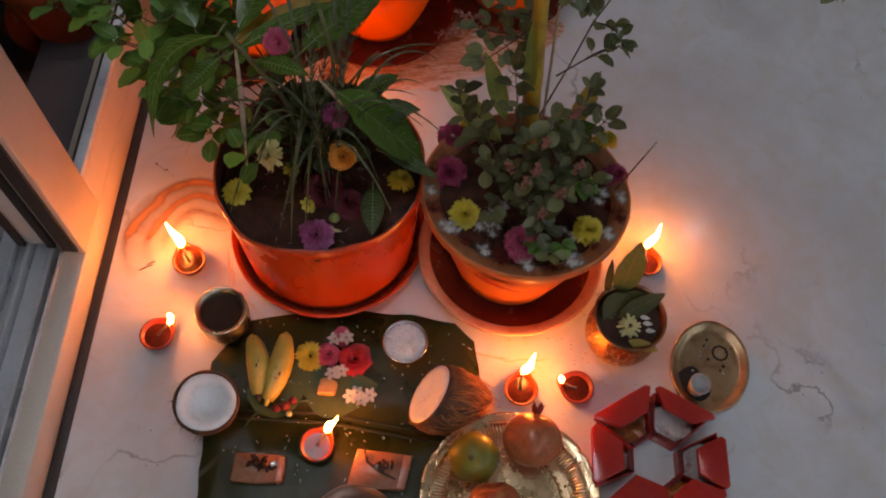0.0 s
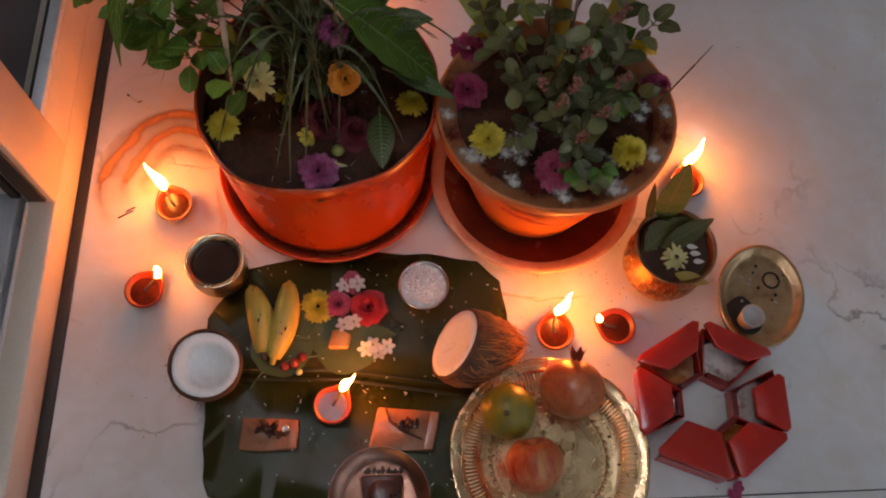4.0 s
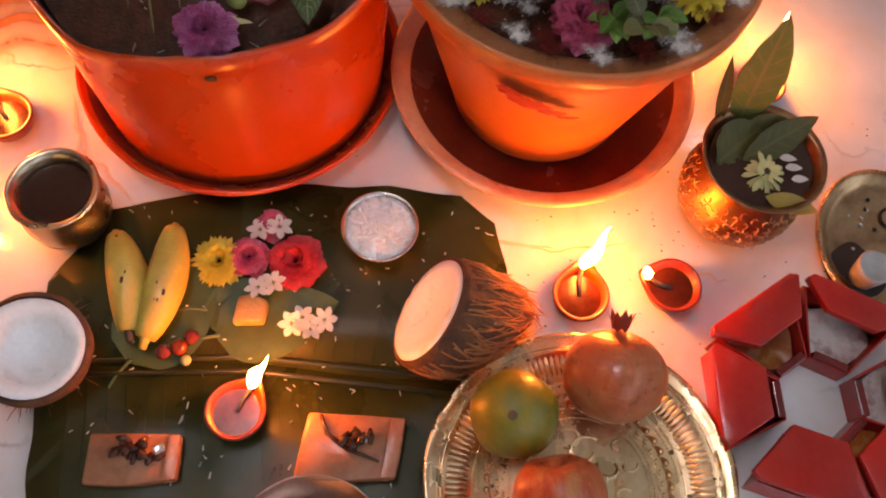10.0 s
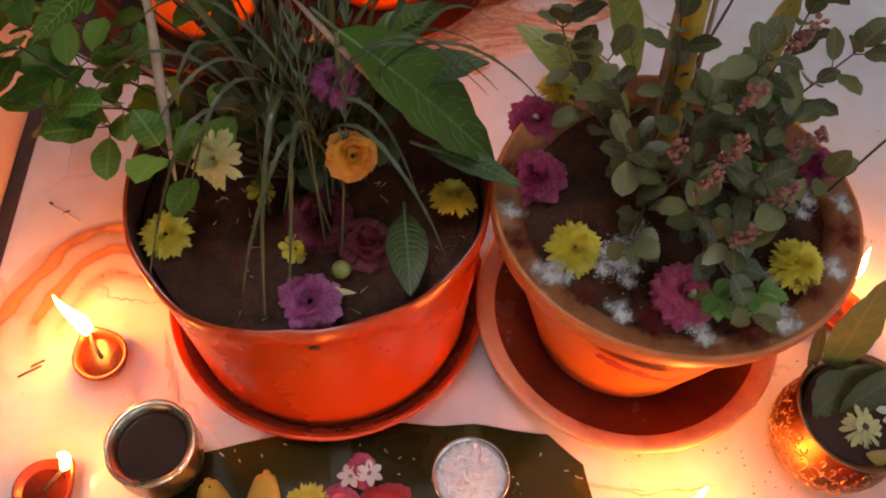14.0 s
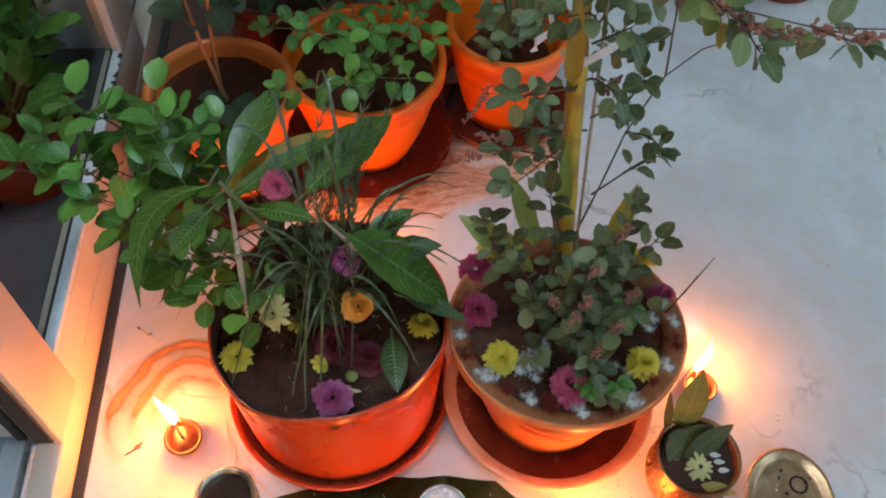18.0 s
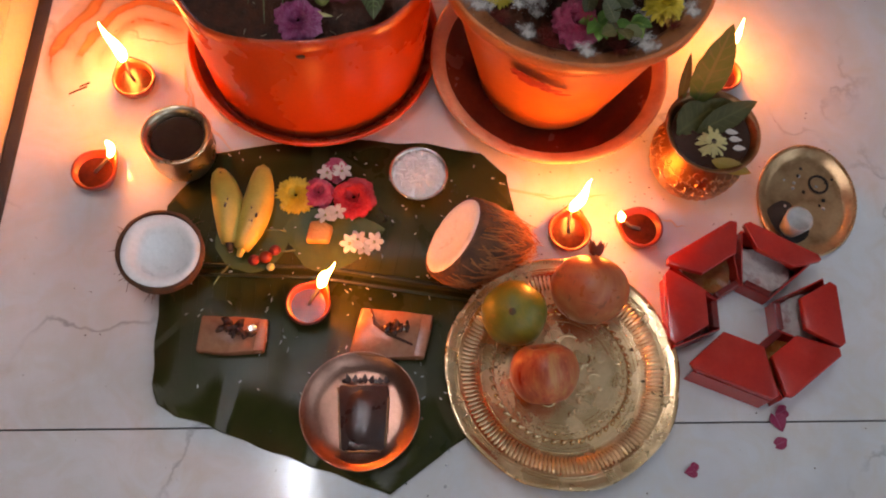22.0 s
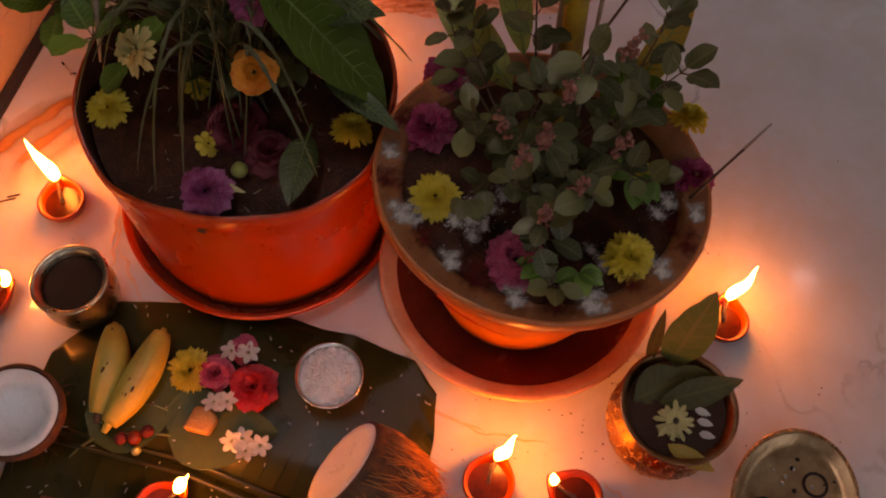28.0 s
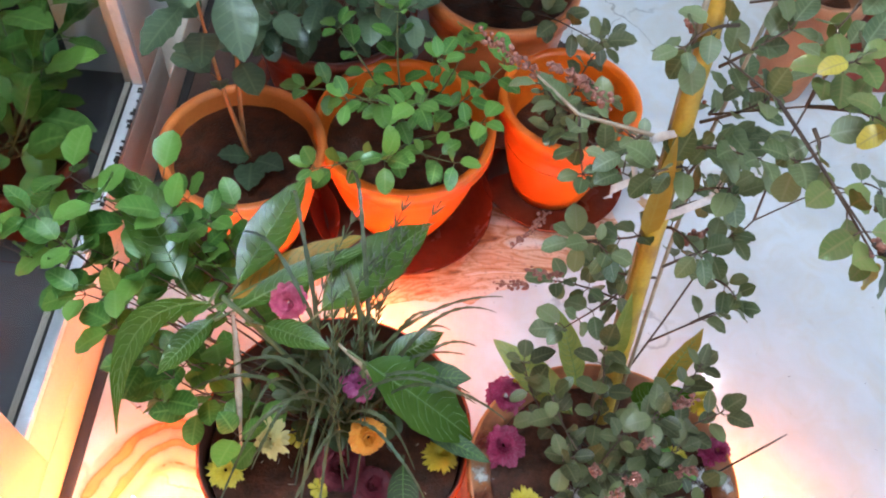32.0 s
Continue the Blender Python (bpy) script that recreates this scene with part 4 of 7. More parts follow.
def lotus_stand(x, y):
    """Six wedge petals round a hole. Each is a small walled cup, amber or waxy inside, half closed by a thick bevelled lid."""
    t = thing("lotus_stand", pose(x, y, 0), "red plastic lotus ring of six wedge petals on the floor", "stand")
    for deg, lid, lift, inside in ((126, (0.066, 0.104, -0.052, 0.05), 6, AMBER), (67, (0.074, 0.105, -0.05, 0.045), 5, WAX_WHITE), (4, (0.06, 0.104, -0.04, 0.036), -4, WAX_WHITE),
                                   (-48, (0.052, 0.1, -0.04, 0.046), -8, AMBER), (-107, (0.036, 0.094, -0.05, 0.048), -6, AMBER), (183, (0.056, 0.102, -0.044, 0.042), 4, DEEP_RED)):
        at = pose(0, 0, 0, 0, 0, deg)
        out, w0, w1 = 0.095, 0.0185, 0.046
        low = [(0.034, -w0), (out, -w1), (out, w1), (0.034, w0)]
        cup = bmesh.new()
        hi = (0.024, 0.036, 0.036, 0.024)
        outer, otop = [cup.verts.new((px, py, 0.0)) for px, py in low], [cup.verts.new((px, py, h)) for (px, py), h in zip(low, hi)]
        itop, inner = [cup.verts.new((px * 0.97 + 0.002, py * 0.93, h)) for (px, py), h in zip(low, hi)], [cup.verts.new((px * 0.95 + 0.004, py * 0.86, 0.007)) for px, py in low]
        cup.faces.new(outer[::-1])
        for k in range(4):
            n = (k + 1) % 4
            cup.faces.new((outer[k], outer[n], otop[n], otop[k]))
            cup.faces.new((otop[k], otop[n], itop[n], itop[k]))
            cup.faces.new((itop[k], itop[n], inner[n], inner[k]))
        bmesh.ops.bevel(cup, geom=[e for e in cup.edges if e.calc_length() > 0.02 and min(v.co.z for v in e.verts) > 0.02], offset=0.0009, segments=2, affect="EDGES", profile=0.5)
        petal = part("petal", cup, RED_WAX, t, smooth=False, at=at)
        bed = lathe([(0.0, 0.0), (0.5, 0.0), (0.8, 0.0), (1.0, 0.0)], 40, lambda a, p, r, z: (0.066 + 0.028 * p.x, p.y * (0.03 + 0.012 * p.x), 0.0095 + 0.003 * noise.noise((p.x * 3 + deg, p.y * 3, 0)) + 0.004 * r * r))
        part("cup_bed", bed, inside, petal, "waxy stained inside of the petal")
        nose = box(0.0345, 0.0425, -0.0165, 0.0165, 0.006, 0.0265, 0.0015)
        part("inner_block", nose, DEEP_RED, petal, "deep red inner end", smooth=False)
        a, b, l, r = lid
        top = prism([(a, l * 0.5), (b - 0.006, l * 1.06), (b, l + 0.003), (b + 0.001, r - 0.003), (b - 0.006, r * 1.06), (a, r * 0.5)], 0.0, 0.0095, 0.0014)
        for v in top.verts:
            v.co.z += 0.0366 + math.tan(radians(lift)) * (b - v.co.x)
        part("petal_lid", top, RED_WAX, petal)


lotus_stand(0.362, 0.338)


def cut_block(x, y, w, d, h, rz, skew, label):
    """A flat glossy packet with a skewed outline, a folded side and a soft wrinkled top."""
    t = thing("sweet_block", pose(x, y, 0.007, 0, 0, rz), label, "offering")
    out = [(-w / 2 - skew, -d / 2), (-w * 0.1, -d / 2 - 0.002), (w / 2 - skew * 0.7, -d / 2 + 0.001), (w / 2 - skew * 0.2, -d * 0.1), (w / 2 + skew * 0.4, d / 2 - 0.002), (w * 0.05, d / 2 - 0.001), (-w / 2 + skew * 0.3, d / 2 + 0.001)]
    block = part("block", prism(out, 0, h, 0.003), PINKISH, t)
    part("folded_side", prism([(w * 0.34 - skew * 0.6, -d / 2 + 0.001), (w / 2 - skew * 0.8, -d / 2 + 0.002), (w / 2 + skew * 0.2, d / 2 - 0.004), (w * 0.38, d / 2 - 0.003)], h + 0.0002, h + 0.0016, 0.0005), PINKISH, block, "folded side")
    return t


PINKISH = plain("pale_pink_wrap", (0.28, 0.1, 0.05), (0.42, 0.17, 0.09), 0.24, scale=45, grain=120, bumpy=0.3, c3=(0.4, 0.13, 0.06))
cut_block(-0.236, 0.262, 0.076, 0.042, 0.014, 4, 0.002, "small pinkish block with dried dates on the banana leaf")
cut_block(-0.053, 0.279, 0.084, 0.055, 0.016, 1, 0.007, "flat pinkish block with dried sticks on the leaf")


def small_dish(x, y):
    t = thing("copper_dish", pose(x, y, 0.006), "round copper coloured dish holding a dark cloth packet", "dish")
    part("body", lathe([(0.0, 0.002), (0.045, 0.002), (0.055, 0.005), (0.0655, 0.016), (0.067, 0.018), (0.066, 0.0145), (0.055, 0.001), (0.0, 0.0)][::-1], 64), COPPER, t)
    p = thing("dark_packet", pose(x + 0.003, y - 0.003, 0.009, 0, 0, 4), "folded dark brown packet with pale seams lying in the dish", "packet")
    DARK = plain("dark_packet", (0.028, 0.01, 0.008), (0.06, 0.026, 0.019), 0.3, scale=30, grain=90, bumpy=0.12, c3=(0.04, 0.017, 0.013))
    SEAM = plain("tan_seam", (0.2, 0.1, 0.05), (0.34, 0.2, 0.1), 0.5, scale=80)
    bm = prism([(-0.027, 0.033), (-0.029, 0.02), (-0.024, -0.03), (-0.0225, -0.038), (-0.018, -0.041), (0.022, -0.0395), (0.026, -0.036), (0.0275, -0.02), (0.029, 0.026), (0.027, 0.034)], 0, 0.007, 0.002)
    part("wrapper", bm, DARK, p)
    part("pillow", lathe([(1.0, 0.0062), (0.85, 0.0085), (0.5, 0.0104), (0.0, 0.0112)], 32, lambda a, q, r, z: (0.002 + 0.022 * q.x * (1 + 0.12 * abs(math.sin(2 * a))), -0.003 + 0.031 * q.y * (1 + 0.12 * abs(math.sin(2 * a))), q.z + 0.0009 * noise.noise((q.x * 4, q.y * 4, 2)))), DARK, p, "puffed glossy middle")
    for a, b in (((-0.0285, 0.03), (-0.0225, -0.038)), ((-0.018, -0.0415), (0.022, -0.0405)), ((0.0285, 0.02), (0.026, -0.034))):
        part("seam", tube([(a[0] + (b[0] - a[0]) * k / 8, a[1] + (b[1] - a[1]) * k / 8 + 0.0006 * math.sin(k * 2.2), 0.0062) for k in range(9)], 0.0013, 6), SEAM, p, "pale seam")
    rng = random.Random(2)
    for i in range(9):
        part("torn_flap", blade(bmesh.new(), (-0.022 + i * 0.006, 0.0345, 0.0072), (rng.uniform(-0.4, 0.3), 1, rng.uniform(0.1, 0.6)), (0, 0, 1), rng.uniform(0.006, 0.014), 0.007, 0.2, 0.2, 4, 0.3), DARK, p)
    tie = bmesh.new()
    bmesh.ops.create_icosphere(tie, subdivisions=1, radius=0.0022)
    part("bead", tie, STEEL, p, "small shiny dot", at=pose(0.004, 0.004, 0.0085))


small_dish(-0.082, 0.187)


def salt_bowl(x, y):
    t = thing("steel_bowl", pose(x, y, 0.004), "small steel bowl heaped with white grated coconut", "bowl")
    part("body", lathe([(0.0, 0.0), (0.02, 0.0), (0.03, 0.01), (0.035, 0.03), (0.0365, 0.032), (0.035, 0.0325), (0.032, 0.028), (0.03, 0.02)], 48), STEEL, t)
    bm = bmesh.new()
    rng = random.Random(4)
    for i in range(150):
        a, r = rng.uniform(0, 6.28), 0.031 * math.sqrt(rng.random())
        d = rand_dir(rng)
        c = Vector((r * math.cos(a), r * math.sin(a), 0.027 + 0.006 * (1 - (r / 0.031) ** 2)))
        tube([c - d * 0.004, c + d * 0.004], [0.002, 0.0013], 5, bm)
    part("coconut_bed", lathe([(0.0, 0.0315), (0.012, 0.031), (0.024, 0.029), (0.032, 0.0255)], 28, lambda a, p, rr, zz: (p.x, p.y, p.z + 0.0015 * noise.noise(p * 150))), COCO_WHITE, t)
    part("grated_coconut", bm, COCO_WHITE, t, "heap of white grated coconut")


salt_bowl(-0.042, 0.481)


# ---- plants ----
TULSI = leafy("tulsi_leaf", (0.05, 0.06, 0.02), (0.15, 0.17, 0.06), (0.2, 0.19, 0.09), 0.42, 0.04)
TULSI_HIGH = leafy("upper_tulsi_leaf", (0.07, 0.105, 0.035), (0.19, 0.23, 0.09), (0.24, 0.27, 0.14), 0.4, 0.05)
OLIVE_LEAF = leafy("olive_leaf", (0.09, 0.14, 0.03), (0.2, 0.24, 0.06), (0.25, 0.2, 0.08), 0.42, 0.12)
TULSI_PURPLE = plain("dry_flower_spike", (0.2, 0.07, 0.05), (0.36, 0.15, 0.11), 0.8, scale=200)
MANGO_LEAF = leafy("glossy_green_leaf", (0.04, 0.09, 0.01), (0.1, 0.2, 0.02), (0.1, 0.17, 0.03), 0.27)
YELLOW_LEAF = leafy("yellowed_leaf", (0.34, 0.2, 0.02), (0.48, 0.3, 0.035), (0.4, 0.3, 0.06), 0.42)
ROUND_LEAF = leafy("round_green_leaf", (0.04, 0.14, 0.02), (0.15, 0.33, 0.05), (0.2, 0.36, 0.09), 0.36, 0.04)
DULL_LEAF = leafy("dull_green_leaf", (0.05, 0.09, 0.045), (0.1, 0.16, 0.075), (0.14, 0.2, 0.1), 0.36)
GRASS_LEAF = leafy("dark_grass_blade", (0.04, 0.06, 0.024), (0.1, 0.13, 0.05), (0.2, 0.23, 0.13), 0.34)
PALE_LEAF = leafy("pale_green_leaf", (0.2, 0.26, 0.05), (0.3, 0.36, 0.07), (0.35, 0.38, 0.12), 0.4)
RIB = plain("pale_leaf_rib", (0.1, 0.2, 0.04), (0.16, 0.27, 0.06), 0.4, scale=60)
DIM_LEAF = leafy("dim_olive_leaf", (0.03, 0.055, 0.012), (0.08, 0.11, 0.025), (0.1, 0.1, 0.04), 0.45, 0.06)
STEM = plain("brown_stem", (0.06, 0.035, 0.025), (0.13, 0.08, 0.05), 0.8, scale=90)
PALE_STEM = plain("pale_dry_stem", (0.3, 0.22, 0.15), (0.45, 0.36, 0.26), 0.8, scale=90)
GREEN_STEM = plain("green_stem", (0.08, 0.11, 0.04), (0.13, 0.16, 0.06), 0.6, scale=60)
RED_STEM = plain("orange_stalk", (0.4, 0.16, 0.06), (0.5, 0.24, 0.1), 0.6, scale=60)
CANE = plain("yellow_cane", (0.28, 0.14, 0.03), (0.52, 0.32, 0.04), 0.42, scale=30, grain=300, bumpy=0.4, c3=(0.66, 0.45, 0.04))


def leaf_spray(leaves, stems, path, rng, size, gap, start=0.35, ratio=0.6, droop=0.5, tipn=4, thick=0.0016):
    """A branch with leaves in crossed pairs and a cluster at its tip."""
    path = [Vector(p) for p in path]
    tube(path, [thick * (1 - 0.6 * i / (len(path) - 1)) for i in range(len(path))], 5, stems)
    total = sum((b - a).length for a, b in zip(path, path[1:]))
    n, turn = max(1, int(total * (1 - start) / gap)), rng.uniform(0, 3)
    for i in range(n + 1):
        f = start + (1 - start) * i / max(1, n)
        k = min(int(f * (len(path) - 1)), len(path) - 2)
        p = path[k].lerp(path[k + 1], f * (len(path) - 1) - k)
        d = (path[k + 1] - path[k]).normalized()
        side = d.orthogonal().normalized()
        side.rotate(Matrix.Rotation(turn + i * 1.57, 3, d).to_quaternion())
        for s in (-1, 1) if i < n else [math.cos(q * 2 * math.pi / tipn) for q in range(tipn)]:
            out = side * s + d * rng.uniform(0.2, 0.7) + Vector((rng.uniform(-0.4, 0.4), rng.uniform(-0.4, 0.4), rng.uniform(-0.1, 0.4)))
            if i == n:
                out = out + d.cross(side) * rng.uniform(-1, 1)
            L = size * rng.uniform(0.65, 1.15)
            q = p + out.normalized() * L * 0.25
            tube([p, q], [0.0006, 0.0005], 4, stems)
            blade(leaves, q, out, Vector((0, 0, 1)) + d * 0.2, L, L * ratio * rng.uniform(0.85, 1.15), droop * rng.uniform(0.3, 1.4), rng.uniform(0.1, 0.35), 8, rng.uniform(0.42, 0.54), 0.04, 0.0, 0.62)


def branch(t, path, rng, leaf_mat, stem_mat, *rest):
    """One branch of a plant as a part, its leaves under it."""
    lv, ss = bmesh.new(), bmesh.new()
    leaf_spray(lv, ss, path, rng, *rest)
    part("foliage", lv, leaf_mat, part("branch", ss, stem_mat, t))


def spike(bm, path, rng, n=40, r=0.006):
    """A dry seed spike: small cups round a stalk."""
    path = [Vector(p) for p in path]
    tube(path, 0.0008, 4, bm)
    for i in range(n):
        f = rng.random() * (len(path) - 1.001)
        k = int(f)
        p = path[k].lerp(path[k + 1], f - k)
        d = rand_dir(rng, -1, 1)
        bmesh.ops.create_icosphere(bm, subdivisions=1, radius=rng.uniform(0.0013, 0.0028), matrix=Matrix.Translation(p + d * r * rng.uniform(0.4, 1)))


def tulsi():
    """The holy basil in the dabbed pot: low bushy growth, thin dark twigs and tall seeding branches."""
    rng = random.Random(21)
    t = thing("basil_plant", pose(0, 0, 0), "holy basil with small grey-green leaves and dry seed spikes", "plant")
    base = Vector((0.11, 0.7, 0.218))
    for e in ((0.05, 0.64, 0.33), (0.10, 0.60, 0.315), (0.16, 0.60, 0.33), (0.195, 0.685, 0.395), (0.13, 0.67, 0.40), (0.0, 0.73, 0.36), (0.07, 0.72, 0.43), (0.15, 0.55, 0.262),
              (0.2, 0.64, 0.31), (0.13, 0.585, 0.30), (0.03, 0.69, 0.37), (0.1, 0.655, 0.37), (0.165, 0.66, 0.345), (0.06, 0.6, 0.275), (0.175, 0.73, 0.4), (0.11, 0.63, 0.34), (0.145, 0.625, 0.29)):
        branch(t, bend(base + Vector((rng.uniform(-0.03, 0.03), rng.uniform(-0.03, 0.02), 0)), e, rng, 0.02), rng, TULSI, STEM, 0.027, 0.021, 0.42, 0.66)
    trunk = [(0.1, 0.74, 0.22), (0.09, 0.77, 0.4), (0.075, 0.79, 0.6), (0.06, 0.795, 0.75), (0.045, 0.80, 0.92)]
    part("trunk", tube(trunk, [0.0038, 0.0034, 0.003, 0.0026, 0.002], 8), PALE_STEM, t, "pale woody trunk")
    part("trunk", tube([(0.13, 0.75, 0.22), (0.118, 0.79, 0.45), (0.106, 0.81, 0.65), (0.11, 0.82, 0.9)], [0.002, 0.002, 0.0017, 0.0013], 6), PALE_STEM, t, "second thin trunk")
    for p in ([(0.09, 0.79, 0.66), (0.05, 0.8, 0.66), (0.0, 0.83, 0.64), (-0.04, 0.85, 0.66)],):
        part("pale_branch", tube(p, [0.0022, 0.002, 0.0018, 0.0011], 6), PALE_STEM, t, "pale woody branch")
    for p in ([(0.12, 0.76, 0.29), (0.15, 0.80, 0.36), (0.172, 0.832, 0.42), (0.205, 0.85, 0.5), (0.238, 0.853, 0.54), (0.282, 0.85, 0.566)], [(0.13, 0.765, 0.38), (0.165, 0.775, 0.41), (0.195, 0.785, 0.425)],
              [(0.085, 0.8, 0.75), (0.1, 0.72, 0.79), (0.13, 0.6, 0.81), (0.2, 0.59, 0.8), (0.3, 0.59, 0.8), (0.4, 0.58, 0.79)], [(0.09, 0.79, 0.7), (0.14, 0.76, 0.75), (0.2, 0.72, 0.79), (0.3, 0.68, 0.82), (0.42, 0.66, 0.83)],
              [(0.085, 0.8, 0.8), (0.15, 0.79, 0.83), (0.22, 0.78, 0.84), (0.34, 0.72, 0.86)], [(0.205, 0.85, 0.5), (0.196, 0.86, 0.6), (0.2, 0.87, 0.68)]):
        part("twig", tube(p, [(0.0013 if p[0][2] < 0.6 else 0.0009) - 0.0005 * i / (len(p) - 1) for i in range(len(p))], 6), STEM, t)
    ends = [((0.172, 0.832, 0.42), (0.205, 0.80, 0.435)), ((0.165, 0.775, 0.41), (0.205, 0.788, 0.428)), ((0.198, 0.856, 0.56), (0.175, 0.85, 0.55)), ((0.11, 0.78, 0.48), (0.05, 0.79, 0.47)), ((0.11, 0.78, 0.5), (0.15, 0.80, 0.5)),
            ((0.1, 0.79, 0.55), (0.02, 0.77, 0.54)), ((0.1, 0.79, 0.58), (0.15, 0.81, 0.58)), ((0.095, 0.79, 0.62), (0.14, 0.84, 0.62)), ((0.095, 0.79, 0.62), (0.03, 0.87, 0.6)), ((0.05, 0.79, 0.6), (0.0, 0.85, 0.6)),
            ((0.09, 0.79, 0.66), (0.13, 0.76, 0.69)), ((0.09, 0.79, 0.7), (0.14, 0.83, 0.7)), ((0.0, 0.83, 0.64), (-0.03, 0.88, 0.62)), ((0.1, 0.79, 0.47), (0.03, 0.74, 0.43)), ((0.105, 0.78, 0.42), (0.02, 0.80, 0.42)),
            ((0.13, 0.6, 0.81), (0.16, 0.58, 0.79)), ((0.2, 0.59, 0.8), (0.24, 0.6, 0.78)), ((0.3, 0.59, 0.8), (0.32, 0.57, 0.79)), ((0.28, 0.69, 0.82), (0.31, 0.68, 0.8)), ((0.2, 0.72, 0.79), (0.19, 0.70, 0.81)),
            ((0.15, 0.79, 0.83), (0.16, 0.76, 0.85)), ((0.22, 0.78, 0.84), (0.25, 0.76, 0.86)), ((0.12, 0.70, 0.79), (0.11, 0.68, 0.78)), ((0.282, 0.85, 0.566), (0.296, 0.845, 0.575)), ((0.2, 0.87, 0.68), (0.21, 0.86, 0.72)), ((0.3, 0.6, 0.8), (0.35, 0.6, 0.8)),
            ((0.36, 0.585, 0.795), (0.4, 0.57, 0.8)), ((0.38, 0.66, 0.83), (0.42, 0.64, 0.82)), ((0.34, 0.72, 0.86), (0.37, 0.7, 0.86)), ((0.08, 0.8, 0.85), (0.05, 0.82, 0.9)), ((0.08, 0.8, 0.88), (0.12, 0.83, 0.92)),
            ((0.095, 0.79, 0.6), (0.125, 0.77, 0.64)), ((0.09, 0.8, 0.68), (0.12, 0.78, 0.73)), ((0.085, 0.8, 0.74), (0.115, 0.79, 0.79)), ((0.095, 0.79, 0.63), (0.06, 0.76, 0.66)), ((0.085, 0.8, 0.78), (0.045, 0.77, 0.78)),
            ((0.05, 0.8, 0.66), (0.04, 0.78, 0.63)), ((0.0, 0.83, 0.64), (0.01, 0.79, 0.61)), ((0.03, 0.77, 0.54), (0.04, 0.74, 0.57)), ((0.1, 0.79, 0.55), (0.125, 0.76, 0.56)), ((0.15, 0.8, 0.5), (0.16, 0.79, 0.55))]
    for a, b in ends:
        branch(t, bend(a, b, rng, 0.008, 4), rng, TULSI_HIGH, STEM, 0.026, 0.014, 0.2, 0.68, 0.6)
    for a, b in (((0.1, 0.72, 0.79), (0.135, 0.6, 0.8)), ((0.13, 0.6, 0.81), (0.175, 0.59, 0.79)), ((0.14, 0.76, 0.75), (0.145, 0.67, 0.83)), ((0.14, 0.76, 0.75), (0.13, 0.72, 0.83)), ((0.15, 0.79, 0.83), (0.13, 0.76, 0.82)),
                 ((0.2, 0.72, 0.79), (0.2, 0.68, 0.8)), ((0.22, 0.78, 0.84), (0.2, 0.75, 0.83))):
        branch(t, bend(a, b, rng, 0.01, 4), rng, OLIVE_LEAF, STEM, 0.022, 0.014, 0.45, 0.74, 0.7)
    for p in ([(0.13, 0.6, 0.81), (0.16, 0.585, 0.8), (0.19, 0.58, 0.8)], [(0.2, 0.59, 0.8), (0.24, 0.58, 0.8), (0.28, 0.585, 0.8)], [(0.24, 0.71, 0.8), (0.28, 0.7, 0.82)], [(0.0, 0.74, 0.75), (-0.04, 0.76, 0.76)], [(-0.04, 0.85, 0.66), (-0.09, 0.88, 0.67)],
              [(0.0, 0.83, 0.5), (-0.03, 0.82, 0.44)], [(0.13, 0.585, 0.3), (0.13, 0.57, 0.34)], [(0.1, 0.61, 0.32), (0.1, 0.6, 0.37)], [(-0.01, 0.79, 0.42), (-0.04, 0.80, 0.40)], [(0.08, 0.8, 0.7), (0.06, 0.83, 0.76)], [(0.15, 0.65, 0.81), (0.17, 0.66, 0.83), (0.19, 0.66, 0.83)], [(0.16, 0.68, 0.82), (0.19, 0.69, 0.83)], [(0.12, 0.8, 0.52), (0.13, 0.78, 0.56)], [(0.02, 0.78, 0.46), (-0.02, 0.77, 0.48)], [(0.11, 0.62, 0.35), (0.115, 0.61, 0.39)], [(0.145, 0.6, 0.33), (0.15, 0.59, 0.365)], [(0.12, 0.65, 0.37), (0.122, 0.64, 0.41)], [(0.165, 0.64, 0.34), (0.172, 0.63, 0.375)], [(0.08, 0.63, 0.34), (0.075, 0.62, 0.375)], [(0.15, 0.69, 0.39), (0.16, 0.68, 0.43)]):
        bm = bmesh.new()
        spike(bm, p, rng, 60 if p[0][2] > 0.6 else 30, 0.0065)
        part("seed_spike", bm, TULSI_PURPLE, t, "dry purplish brown seed spike")


def cane_stake():
    t = thing("sugar_cane", pose(0, 0, 0), "yellow sugar cane stalk standing in the pot", "cane")
    pts = [Vector((0.118, 0.745, 0.2)).lerp(Vector((0.05, 0.815, 0.95)), i / 24) for i in range(25)]
    part("stalk", tube(pts, [0.0112 - 0.0042 * i / 24 + (0.0012 if i % 6 == 0 else 0) for i in range(25)], 14), CANE, t)
    for z, dx in ((0.36, -0.02), (0.56, -0.018)):
        f = (z - 0.2) / 0.75
        c = Vector((0.118, 0.745, 0.2)).lerp(Vector((0.05, 0.815, 0.95)), f)
        bm = blade(bmesh.new(), c + Vector((dx * 0.4, -0.008, 0)), (dx, -0.006, 0.2), (0, -1, 0), 0.14, 0.02, 0.1, 0.5, 8, 0.3)
        part("dry_sheath", bm, PALE_LEAF if z < 0.5 else YELLOW_LEAF, t, "dry leaf sheath")


